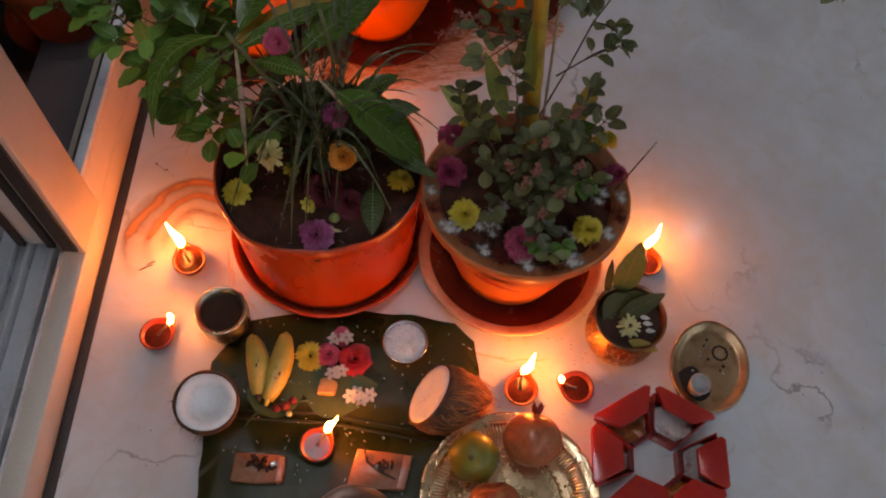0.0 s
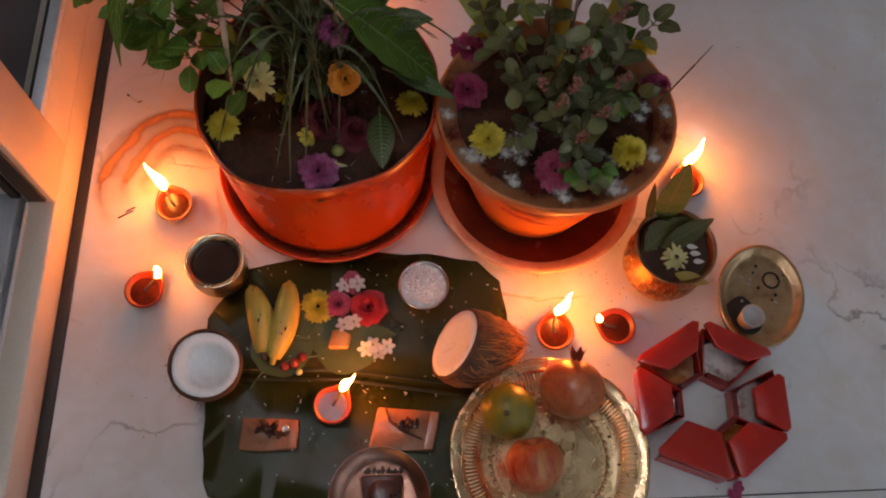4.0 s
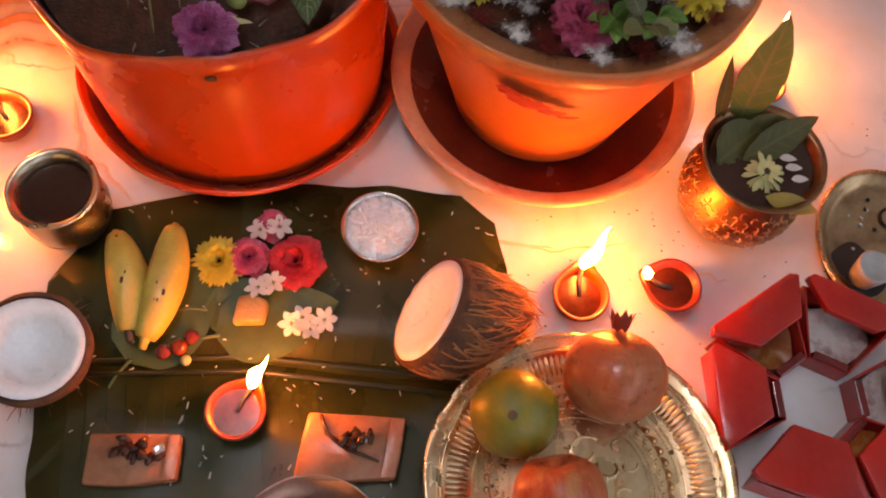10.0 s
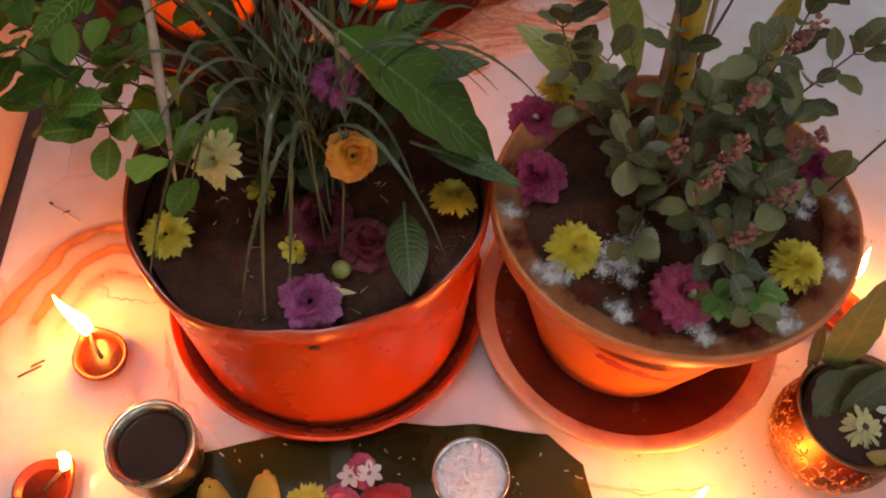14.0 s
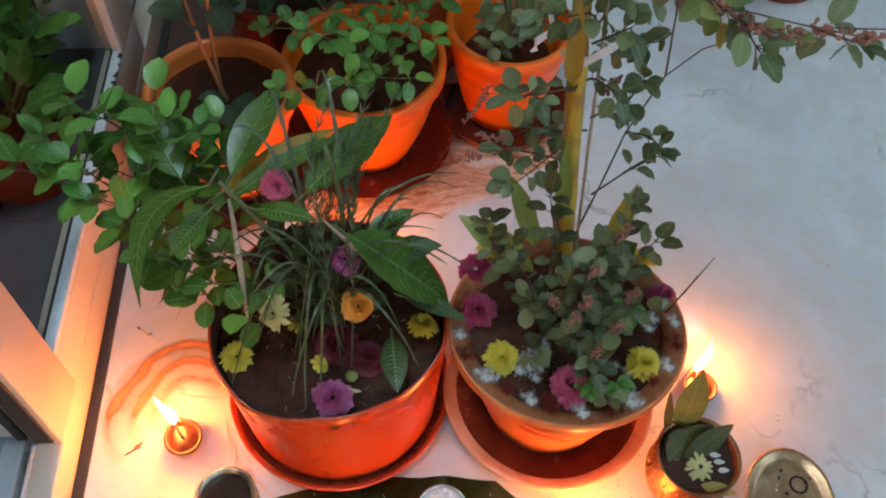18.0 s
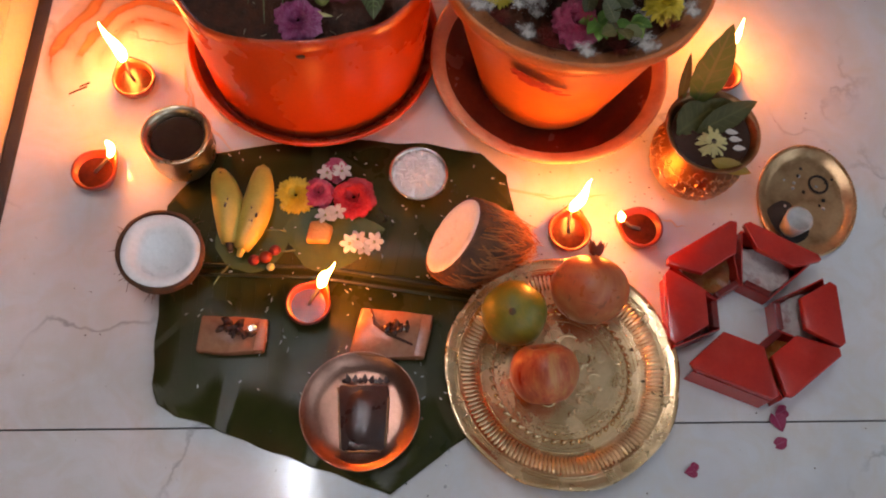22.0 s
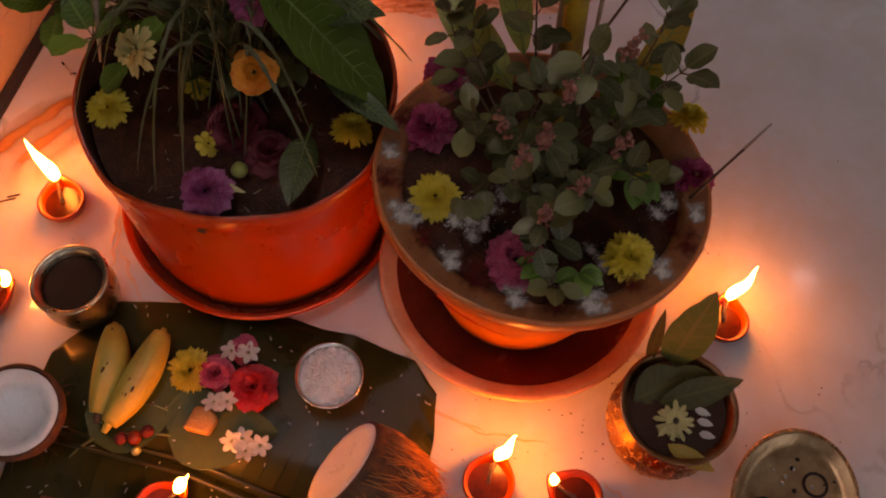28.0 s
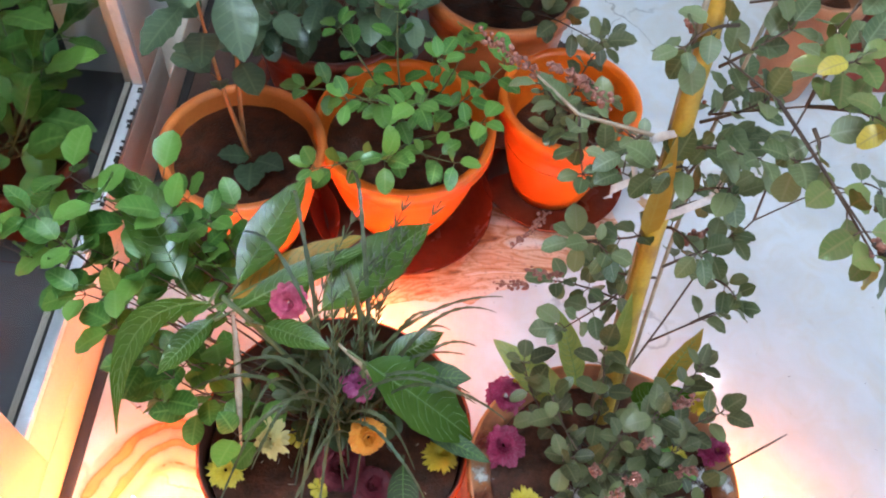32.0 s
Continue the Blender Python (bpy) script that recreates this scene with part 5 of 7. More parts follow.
def ribbon():
    t = thing("cotton_garland", pose(0, 0, 0), "limp white cotton thread loop tied to the cane", "thread")
    for pts in ([(0.07, 0.785, 0.68), (0.052, 0.78, 0.675), (0.045, 0.782, 0.65), (0.05, 0.775, 0.63)], [(0.06, 0.78, 0.6), (0.085, 0.77, 0.59), (0.12, 0.78, 0.61), (0.125, 0.79, 0.65), (0.115, 0.8, 0.68)], [(0.05, 0.775, 0.63), (0.03, 0.77, 0.615), (0.035, 0.775, 0.605)]):
        bm = bmesh.new()
        side = Vector((0.25, 0.2, 1)).normalized()
        rows = []
        n = 14
        for i in range(n + 1):
            f = i / n * (len(pts) - 1)
            k = min(int(f), len(pts) - 2)
            p = Vector(pts[k]).lerp(Vector(pts[k + 1]), f - k)
            w = 0.0075 * math.sin(math.pi * (0.08 + 0.84 * i / n)) ** 0.6
            rows.append((bm.verts.new(p + side * w), bm.verts.new(p + Vector((0.002, -0.003, 0))), bm.verts.new(p - side * w)))
        for a, b in zip(rows, rows[1:]):
            bm.faces.new((a[0], a[1], b[1], b[0]))
            bm.faces.new((a[1], a[2], b[2], b[1]))
        part("strip", bm, plain("white_cotton", (0.6, 0.55, 0.53), (0.75, 0.7, 0.68), 0.9, scale=200), t)


def big_leaf(name, parent, a, b, width, material, up=(0, 0, 1), droop=0.3, fold=0.2, label="", ribs=True, wave=0.03, bow=(0, 0, 0)):
    """One large veined leaf from a to b (b: about where its tip ends)."""
    a, b = Vector(a), Vector(b)
    L = (b - a).length
    bm = blade(bmesh.new(), a, (b - a) + Vector((0, 0, droop * L * 0.45)), up, L * 1.03, width, droop, fold, 14, 0.45, wave)
    bm.verts.ensure_lookup_table()
    for i, v in enumerate(bm.verts):
        f = (i // 3) / 14
        v.co += Vector(bow) * 4 * f * (1 - f)
    mid = [bm.verts[3 * i + 1].co.copy() + Vector((0, 0, 0.0004)) for i in range(15)]
    left, right = [bm.verts[3 * i].co.copy() for i in range(15)], [bm.verts[3 * i + 2].co.copy() for i in range(15)]
    ob = part(name, bm, material, parent, label)
    if ribs and ob.parent.parent is None:
        rib = tube(mid, [0.0012 * (1 - 0.8 * i / 14) for i in range(15)], 5)
        for i in range(2, 12):
            for edge in (left, right):
                tube([mid[i], mid[i].lerp(edge[i + 1], 0.5) + Vector((0, 0, 0.0003)), mid[i + 1].lerp(edge[min(14, i + 2)], 0.9)], [0.0005, 0.0004, 0.0002], 4, rib)
        part("leaf_rib", rib, RIB, ob, "pale midrib and side veins")
    return ob


def left_plants():
    """What grows in the sagging pot: grass, a round-leaved shrub and leafy shoots, with cut leaves stuck in."""
    rng = random.Random(33)
    g = thing("grass_tuft", pose(0, 0, 0), "tuft of long dark narrow leaves in the orange pot", "plant")
    root = Vector((-0.185, 0.70, 0.19))
    ends = [(-0.035, 0.797, 0.35), (-0.079, 0.762, 0.35), (-0.045, 0.69, 0.33), (-0.388, 0.648, 0.25), (-0.228, 0.55, 0.24), (-0.079, 0.598, 0.235), (-0.2, 0.57, 0.22), (-0.06, 0.755, 0.31), (-0.215, 0.91, 0.45), (-0.05, 0.72, 0.29), (-0.1, 0.64, 0.25),
            (-0.27, 0.6, 0.3), (-0.33, 0.81, 0.44), (-0.3, 0.7, 0.3), (-0.31, 0.57, 0.23), (-0.3, 0.66, 0.4), (-0.27, 0.62, 0.38), (-0.215, 0.545, 0.22), (-0.28, 0.88, 0.43)]
    ends += [tuple(Vector(e) + Vector((rng.uniform(-0.04, 0.04), rng.uniform(-0.03, 0.03), rng.uniform(-0.03, 0.03)))) for e in ends if 0.29 < e[2] < 0.4]
    for e in ends:
        e = Vector(e)
        bm = bmesh.new()
        s = root + Vector((rng.uniform(-0.035, 0.035), rng.uniform(-0.03, 0.03), 0))
        crown = s.lerp(e, 0.35) + Vector((0, 0, (0.3 if e.z < 0.3 else 0.24 if e.z < 0.42 else 0.42) * rng.uniform(0.8, 1.1)))
        e.z -= 0.05 if e.z > 0.42 else 0.0
        side = (e - s).cross(Vector((0, 0, 1))).normalized()
        rows, n = [], 26
        for i in range(n + 1):
            f = i / n
            p = s * (1 - f) ** 2 + crown * 2 * f * (1 - f) + e * f * f + side * 0.008 * noise.noise((f * 3, e.x * 40, e.y * 30)) * f
            w = 0.0019 * (1 - f ** 3) ** 0.6 * (1.35 if i % 2 else 0.75) + 0.0003
            rows.append((bm.verts.new(p + side * w + Vector((0, 0, 0.4 * w))), bm.verts.new(p), bm.verts.new(p - side * w + Vector((0, 0, 0.4 * w)))))
        mid = bm.verts.layers.float.new("across")
        bm.verts.ensure_lookup_table()
        for i in range(n + 1):
            bm.verts[3 * i + 1][mid] = 1.0
        for i in range(n):
            for k in (0, 1):
                bm.faces.new([bm.verts[j] for j in (3 * i + k, 3 * i + k + 1, 3 * i + k + 4, 3 * i + k + 3)])
        part("grass_blade", bm, GRASS_LEAF, g)
    part("stalk", tube(bend(root, (-0.185, 0.73, 0.5), rng, 0.02), 0.003, 6), GREEN_STEM, g)
    for i in range(13):
        foot = Vector((-0.205 + rng.uniform(-0.04, 0.04), 0.66 + rng.uniform(-0.045, 0.03), 0.195))
        tip = Vector((-0.15 + rng.uniform(-0.06, 0.05), 0.80 + rng.uniform(-0.05, 0.05), 0.47 + rng.uniform(-0.06, 0.04)))
        knee = foot.lerp(tip, 0.45) + Vector((rng.uniform(-0.035, 0.01), -0.015, 0.07))
        path = [foot * (1 - f) ** 2 + knee * 2 * f * (1 - f) + tip * f * f for f in [k / 16 for k in range(17)]]
        stalk = part("seed_stalk", tube(path, [0.0012 - 0.0007 * k / 16 for k in range(17)], 5), GRASS_LEAF, g, "long stalk with a serrated seed head")
        ears = bmesh.new()
        for k in range(5, 16):
            for sgn in (-1, 1):
                along = (path[k + 1] - path[k - 1]).normalized()
                out = along.cross(Vector((0, 0, 1))).normalized() * sgn
                blade(ears, path[k], along + out * 0.38 + Vector((0, 0, 0.1)), (0, 0, 1), rng.uniform(0.012, 0.02), 0.0026, 0.2, 0.3, 3, 0.35)
        part("seed_head", ears, GRASS_LEAF, stalk)

    m = thing("mango_sprig", pose(0, 0, 0), "sprig of large glossy green mango leaves stuck in the pot", "leaves")
    for a, b, w, mat, lab in (((-0.165, 0.70, 0.375), (-0.042, 0.682, 0.255), 0.075, MANGO_LEAF, "large glossy leaf"), ((-0.312, 0.698, 0.466), (-0.384, 0.592, 0.388), 0.034, MANGO_LEAF, "long drooping leaf"),
                              ((-0.30, 0.745, 0.43), (-0.255, 0.86, 0.46), 0.045, MANGO_LEAF, ""), ((-0.309, 0.735, 0.41), (-0.188, 0.82, 0.43), 0.034, YELLOW_LEAF, "leaf with yellow edge"), ((-0.3, 0.72, 0.415), (-0.18, 0.8, 0.44), 0.03, MANGO_LEAF, ""), ((-0.215, 0.735, 0.41), (-0.12, 0.845, 0.43), 0.06, MANGO_LEAF, "broad veined leaf"),
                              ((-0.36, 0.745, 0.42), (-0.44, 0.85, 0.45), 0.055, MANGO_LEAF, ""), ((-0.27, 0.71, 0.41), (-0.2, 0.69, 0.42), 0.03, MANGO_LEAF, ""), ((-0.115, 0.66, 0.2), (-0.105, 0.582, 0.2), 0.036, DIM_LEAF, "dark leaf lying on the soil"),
                              ((-0.13, 0.72, 0.3), (-0.055, 0.72, 0.33), 0.04, DULL_LEAF, ""), ((-0.15, 0.72, 0.33), (-0.09, 0.76, 0.35), 0.035, MANGO_LEAF, ""), ((-0.32, 0.71, 0.41), (-0.36, 0.65, 0.4), 0.03, MANGO_LEAF, ""), ((-0.1, 0.68, 0.27), (-0.02, 0.655, 0.26), 0.024, DULL_LEAF, "grey green leaf")):
        big_leaf("large_leaf", m, a, b, w, mat, label=lab, bow=(-0.034, 0.034, -0.004) if lab == "long drooping leaf" else (0, 0, 0))
        rib = bmesh.new()
        a, b = Vector(a), Vector(b)
        tube([a - (b - a) * 0.15, a], [0.0018, 0.0014], 5, rib)
        part("leaf_stalk", rib, GREEN_STEM, m)
    st = bmesh.new()
    part("stem", tube([root, (-0.17, 0.71, 0.3), (-0.165, 0.7, 0.375)], 0.003, 6), GREEN_STEM, m)
    tube([root, (-0.23, 0.71, 0.3), (-0.285, 0.715, 0.41), (-0.303, 0.708, 0.462)], 0.003, 6, st)
    part("stem", st, GREEN_STEM, m)
    dry = tube([(-0.3, 0.715, 0.42), (-0.295, 0.69, 0.38), (-0.29, 0.66, 0.35), (-0.285, 0.62, 0.29)], [0.002, 0.0035, 0.004, 0.001], 7)
    part("dry_twig", dry, PALE_STEM, m, "pale dry twig")
    part("dry_pod", tube([(-0.2, 0.71, 0.4), (-0.17, 0.705, 0.36), (-0.14, 0.69, 0.34)], [0.001, 0.003, 0.0045], 7), PALE_STEM, m, "pale dry pod")

    s = thing("round_leaf_shrub", pose(0, 0, 0), "spreading shrub with rounded soft green leaves", "plant")
    for e in ((-0.34, 0.66, 0.30), (-0.37, 0.65, 0.33), (-0.39, 0.68, 0.36), (-0.29, 0.63, 0.31), (-0.36, 0.69, 0.33)):
        branch(s, bend(root + Vector((-0.03, 0, 0)), e, rng, 0.03), rng, ROUND_LEAF, STEM, 0.036, 0.034, 0.6, 0.7)
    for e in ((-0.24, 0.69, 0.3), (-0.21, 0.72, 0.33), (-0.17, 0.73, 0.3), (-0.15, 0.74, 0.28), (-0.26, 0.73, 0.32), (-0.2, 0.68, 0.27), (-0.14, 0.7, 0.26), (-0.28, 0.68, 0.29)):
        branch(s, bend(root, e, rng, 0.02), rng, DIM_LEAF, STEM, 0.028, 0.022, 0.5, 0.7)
    for e in ((-0.42, 0.70, 0.385), (-0.47, 0.77, 0.42), (-0.53, 0.80, 0.42), (-0.43, 0.82, 0.42), (-0.41, 0.86, 0.43), (-0.35, 0.82, 0.42), (-0.5, 0.84, 0.44), (-0.4, 0.75, 0.42), (-0.45, 0.80, 0.46), (-0.56, 0.77, 0.4), (-0.38, 0.80, 0.45), (-0.5, 0.78, 0.40), (-0.46, 0.73, 0.39), (-0.33, 0.85, 0.4)):
        branch(s, bend(root + Vector((-0.03, 0.03, 0)), e, rng, 0.03), rng, ROUND_LEAF, STEM, 0.043, 0.03, 0.6, 0.66)


tulsi()
cane_stake()
ribbon()
left_plants()


# ---- pots behind ----
ORANGE_BACK = plain("matt_orange_plastic", (0.75, 0.17, 0.03), (0.82, 0.22, 0.04), 0.4, scale=8, bumpy=0.05)
def back_pot(x, y, r, h, base, material, label, saucer=True, fill=0.045, ribbed=False, bowl=0.0):
    t = thing("plant_pot", pose(x, y, 0), label, "plant pot")
    if saucer:
        part("saucer", lathe([(0.0, 0.002), (r * 0.95, 0.002), (r * 1.1, 0.028), (r * 1.12, 0.03), (r * 0.97, 0.0), (0.0, 0.0)][::-1], 48), SAUCER_DARK, t, "dark brown saucer")
    z0 = 0.006
    prof = [(0.0, z0), (base, z0)] + [(base + (r * 0.93 - base) * (k / 6 + bowl * (k / 6) * (1 - k / 6)), z0 + (h - 0.035) * k / 6) for k in range(1, 7)] + [(r, h - 0.028), (r, h - 0.003), (r - 0.003, h), (r - 0.012, h - 0.001), (r - 0.014, h - 0.01)]
    for k in range(6):
        z = h - 0.014 - k * 0.012
        prof += [(r - 0.014 - 0.003 * k - (0.003 if ribbed and k % 2 else 0), z)]
    prof.append((r - 0.04, h - 0.1))
    part("body", lathe(prof, 56), material, t)
    part("soil", lathe([(0.0, h - fill + 0.004), (r * 0.4, h - fill + 0.005), (r - 0.015, h - fill)], 36, lambda a, p, rr, zz: (p.x, p.y, p.z + 0.005 * noise.noise(p * 45))), SOIL, t, "dark damp soil")
    return t


back_pot(-0.405, 1.093, 0.12, 0.22, 0.066, ORANGE_BACK, "pale orange plastic pot with broad-leaved plant", fill=0.032, bowl=0.3)
back_pot(-0.18, 1.175, 0.137, 0.215, 0.075, ORANGE_BRIGHT, "wide bright orange plastic pot on a dark saucer", fill=0.04, bowl=0.55)
back_pot(0.068, 1.27, 0.112, 0.215, 0.065, ORANGE_BRIGHT, "red-orange plastic pot with ribbed inner wall", fill=0.08, ribbed=True, bowl=0.4)
back_pot(-0.06, 1.45, 0.13, 0.28, 0.09, ORANGE_PALE, "faded orange pot standing in the back row")
back_pot(-0.33, 1.40, 0.14, 0.22, 0.1, TERRA, "brown terracotta pot in the back row")
back_pot(-0.76, 1.08, 0.11, 0.17, 0.08, TERRA, "dull red pot seen behind the glass door", fill=0.03)
back_pot(0.505, 1.585, 0.078, 0.25, 0.052, plain("dull_clay", (0.3, 0.11, 0.045), (0.4, 0.16, 0.07), 0.6, scale=14), "slim pale terracotta pot standing on the marble", False)
back_pot(0.70, 1.68, 0.1, 0.18, 0.085, TERRA, "low dark terracotta pot far back on the marble", False)


def shrub(name, label, x, y, z, ends, material, size, gap, ratio=0.68, stem=STEM, seed=1, sag=0.02, droop=0.5, thick=0.002):
    rng = random.Random(seed)
    t = thing(name, pose(0, 0, 0), label, "plant")
    for e in ends:
        branch(t, bend((x + rng.uniform(-0.015, 0.015), y + rng.uniform(-0.015, 0.015), z), e, rng, sag), rng, material, stem, size, gap, 0.45, ratio, droop, 4, thick)
    return t


def ring_ends(cx, cy, cz, r, h, n, seed):
    rng = random.Random(seed)
    return [(cx + r * rng.uniform(-1, 1), cy + r * rng.uniform(-1, 1), cz + h * rng.uniform(-1, 1)) for _ in range(n)]


shrub("mint_plant", "bushy plant with small bright green leaves in the wide pot", -0.18, 1.175, 0.175, [(-0.25, 1.09, 0.34), (-0.19, 1.02, 0.31), (-0.135, 1.14, 0.38), (-0.10, 1.04, 0.3), (-0.27, 0.97, 0.34), (-0.158, 1.09, 0.35), (-0.31, 1.12, 0.32), (-0.07, 1.09, 0.33), (-0.1, 1.22, 0.36), (-0.2, 1.2, 0.4), (-0.05, 1.16, 0.37), (-0.28, 1.2, 0.36)], ROUND_LEAF, 0.034, 0.032, 0.66, GREEN_STEM, 5)
p = shrub("broad_leaf_plant", "young plant with broad dull green leaves and pale stalks", -0.395, 1.095, 0.185, [(-0.414, 1.06, 0.55), (-0.35, 1.06, 0.57)], DULL_LEAF, 0.06, 0.05, 0.62, RED_STEM, 9, 0.02, 0.7, 0.004)
for a, b, w in (((-0.42, 1.03, 0.52), (-0.45, 0.97, 0.5), 0.04), ((-0.41, 1.06, 0.55), (-0.48, 1.05, 0.56), 0.045), ((-0.37, 1.05, 0.54), (-0.345, 0.99, 0.49), 0.05), ((-0.35, 1.06, 0.55), (-0.28, 1.05, 0.55), 0.05), ((-0.4, 1.08, 0.57), (-0.41, 1.15, 0.58), 0.055), ((-0.36, 1.08, 0.57), (-0.34, 1.16, 0.56), 0.055),
                ((-0.395, 1.085, 0.2), (-0.435, 1.07, 0.215), 0.036), ((-0.39, 1.075, 0.2), (-0.38, 1.02, 0.21), 0.044), ((-0.385, 1.08, 0.2), (-0.34, 1.06, 0.215), 0.042)):
    big_leaf("broad_leaf", p, a, b, w, DULL_LEAF, wave=0.05, ribs=False)
shrub("dark_shrub", "dark leafy shrub in the back row of pots", -0.06, 1.45, 0.23, ring_ends(-0.04, 1.38, 0.42, 0.16, 0.1, 16, 3), TULSI, 0.04, 0.026, 0.66, STEM, 11)
shrub("dark_shrub", "dark leafy shrub behind the broad-leaved plant", -0.33, 1.40, 0.18, ring_ends(-0.3, 1.36, 0.36, 0.15, 0.1, 14, 4), DULL_LEAF, 0.05, 0.03, 0.66, STEM, 12)
shrub("small_shrub", "sparse seedlings with small dark leaves in the ribbed pot", 0.068, 1.27, 0.14, [(0.01, 1.22, 0.27), (0.06, 1.2, 0.3), (0.11, 1.22, 0.27), (0.03, 1.16, 0.26), (0.1, 1.28, 0.33)], TULSI, 0.026, 0.02, 0.66, STEM, 13)
shrub("indoor_plant", "leafy green plant seen behind the glass door", -0.76, 1.08, 0.15, [(-0.72, 1.19, 0.2), (-0.72, 1.23, 0.3), (-0.72, 1.08, 0.2), (-0.74, 1.15, 0.35), (-0.7, 1.12, 0.28), (-0.78, 1.0, 0.25), (-0.7, 1.02, 0.22), (-0.73, 1.25, 0.22), (-0.77, 1.2, 0.3)], ROUND_LEAF, 0.085, 0.06, 0.58, GREEN_STEM, 14)
shrub("far_shrub", "low green plant in the far terracotta pot", 0.70, 1.68, 0.16, ring_ends(0.69, 1.66, 0.27, 0.11, 0.06, 9, 6), TULSI, 0.04, 0.03, 0.66, STEM, 15)


# ---- flowers ----
YELLOW = leafy("yellow_petal", (0.68, 0.5, 0.03), (0.8, 0.62, 0.05), (0.75, 0.62, 0.15), 0.6)
PALE_YELLOW = leafy("pale_yellow_petal", (0.6, 0.55, 0.22), (0.72, 0.66, 0.3), (0.6, 0.55, 0.3), 0.6)
PINK = leafy("pink_petal", (0.5, 0.05, 0.12), (0.68, 0.1, 0.2), (0.6, 0.2, 0.25), 0.55)
MAGENTA = leafy("magenta_petal", (0.3, 0.012, 0.06), (0.46, 0.03, 0.11), (0.46, 0.12, 0.2), 0.55)
PURPLE = leafy("purple_petal", (0.34, 0.03, 0.14), (0.52, 0.1, 0.26), (0.56, 0.24, 0.38), 0.55)
RED_ROSE = leafy("red_rose_petal", (0.55, 0.02, 0.03), (0.72, 0.05, 0.06), (0.7, 0.1, 0.1), 0.5)
MAROON = leafy("maroon_petal", (0.14, 0.008, 0.015), (0.21, 0.018, 0.028), (0.18, 0.02, 0.03), 0.6)
ORANGE_PETAL = leafy("orange_petal", (0.75, 0.24, 0.015), (0.85, 0.34, 0.03), (0.8, 0.4, 0.05), 0.55)
WHITE_PETAL = leafy("white_petal", (0.72, 0.68, 0.62), (0.82, 0.79, 0.74), (0.75, 0.7, 0.62), 0.5)
POWDER = plain("white_powder", (0.52, 0.5, 0.48), (0.7, 0.68, 0.66), 0.95, scale=90, grain=400, bumpy=0.9)
KUMKUM = plain("dark_red_powder", (0.12, 0.012, 0.012), (0.22, 0.025, 0.02), 0.95, scale=90, grain=400, bumpy=0.9)
BANANA = plain("banana_skin", (0.5, 0.34, 0.05), (0.6, 0.43, 0.08), 0.42, scale=28, grain=260, bumpy=0.1, c3=(0.44, 0.36, 0.07))
BLACK_SPOT = plain("brown_spot", (0.03, 0.018, 0.01), (0.07, 0.04, 0.02), 0.6)
BETEL = leafy("betel_leaf", (0.045, 0.07, 0.008), (0.085, 0.115, 0.014), (0.11, 0.14, 0.03), 0.5)


def blossom(name, at, r, material, label, layers=3, petals=16, narrow=0.28, cup=0.5, middle=None, seed=0, category="flower"):
    """A many-petalled flower head built of rings of petals, the inner ones shorter and steeper."""
    rng = random.Random(seed + int(abs(at.translation.x) * 5000))
    t = thing(name, at, label, category)
    bm = bmesh.new()
    for k in range(layers):
        f = k / max(1, layers - 1)
        L, rise = r * (1 - 0.45 * f), cup * (0.1 + 1.1 * f)
        for i in range(max(5, int(petals * (1 - 0.35 * f)))):
            a = 2 * math.pi * (i + 0.5 * k) / max(5, int(petals * (1 - 0.35 * f))) + rng.uniform(-0.12, 0.12)
            d = Vector((math.cos(a), math.sin(a), rise + rng.uniform(-0.12, 0.12)))
            blade(bm, Vector((math.cos(a), math.sin(a), 0)) * r * 0.1 + Vector((0, 0, 0.002 + 0.3 * r * f)), d, (0, 0, 1), L * rng.uniform(0.82, 1.08), r * narrow * 2 * rng.uniform(0.85, 1.15), 0.35, 0.3, 6, 0.72, 0.09, 0.0, 0.45)
    if not middle:
        for i in range(24):
            a, q = rng.uniform(0, 6.28), r * 0.24 * math.sqrt(rng.random())
            d = Vector((math.cos(a) * 0.55, math.sin(a) * 0.55, 1.0))
            blade(bm, (q * math.cos(a), q * math.sin(a), 0.28 * r), d, (-math.cos(a), -math.sin(a), 0.3), r * rng.uniform(0.36, 0.56), r * max(narrow, 0.2) * 1.7, -0.5, 0.4, 5, 0.6, 0.1, 0.0, 0.5)
    part("petals", bm, material, t)
    if middle:
        part("heart", lathe([(r * 0.25, 0.25 * r), (r * 0.22, 0.4 * r), (r * 0.1, 0.48 * r), (0.0, 0.5 * r)], 14), middle, t, "darker flower heart")
    return t


def jasmine(x, y, z, rz, label="white jasmine flower with long tube"):
    t = thing("jasmine_flower", pose(x, y, z, random.Random(int(x * 9999)).uniform(-40, 40), 10, rz), label, "flower", "jasmine flowers")
    bm = bmesh.new()
    for i in range(6):
        a = i * math.pi / 3
        blade(bm, (0.001 * math.cos(a), 0.001 * math.sin(a), 0), (math.cos(a), math.sin(a), 0.25), (0, 0, 1), 0.0125, 0.0075, 0.3, 0.2, 5, 0.55)
    part("petals", bm, WHITE_PETAL, t)
    part("flower_tube", tube([(0, 0, 0), (0.002, 0.001, -0.004), (0.006, 0.003, -0.005), (0.012, 0.004, -0.004)], [0.0016, 0.0013, 0.0012, 0.001], 6), PALE_LEAF, t)


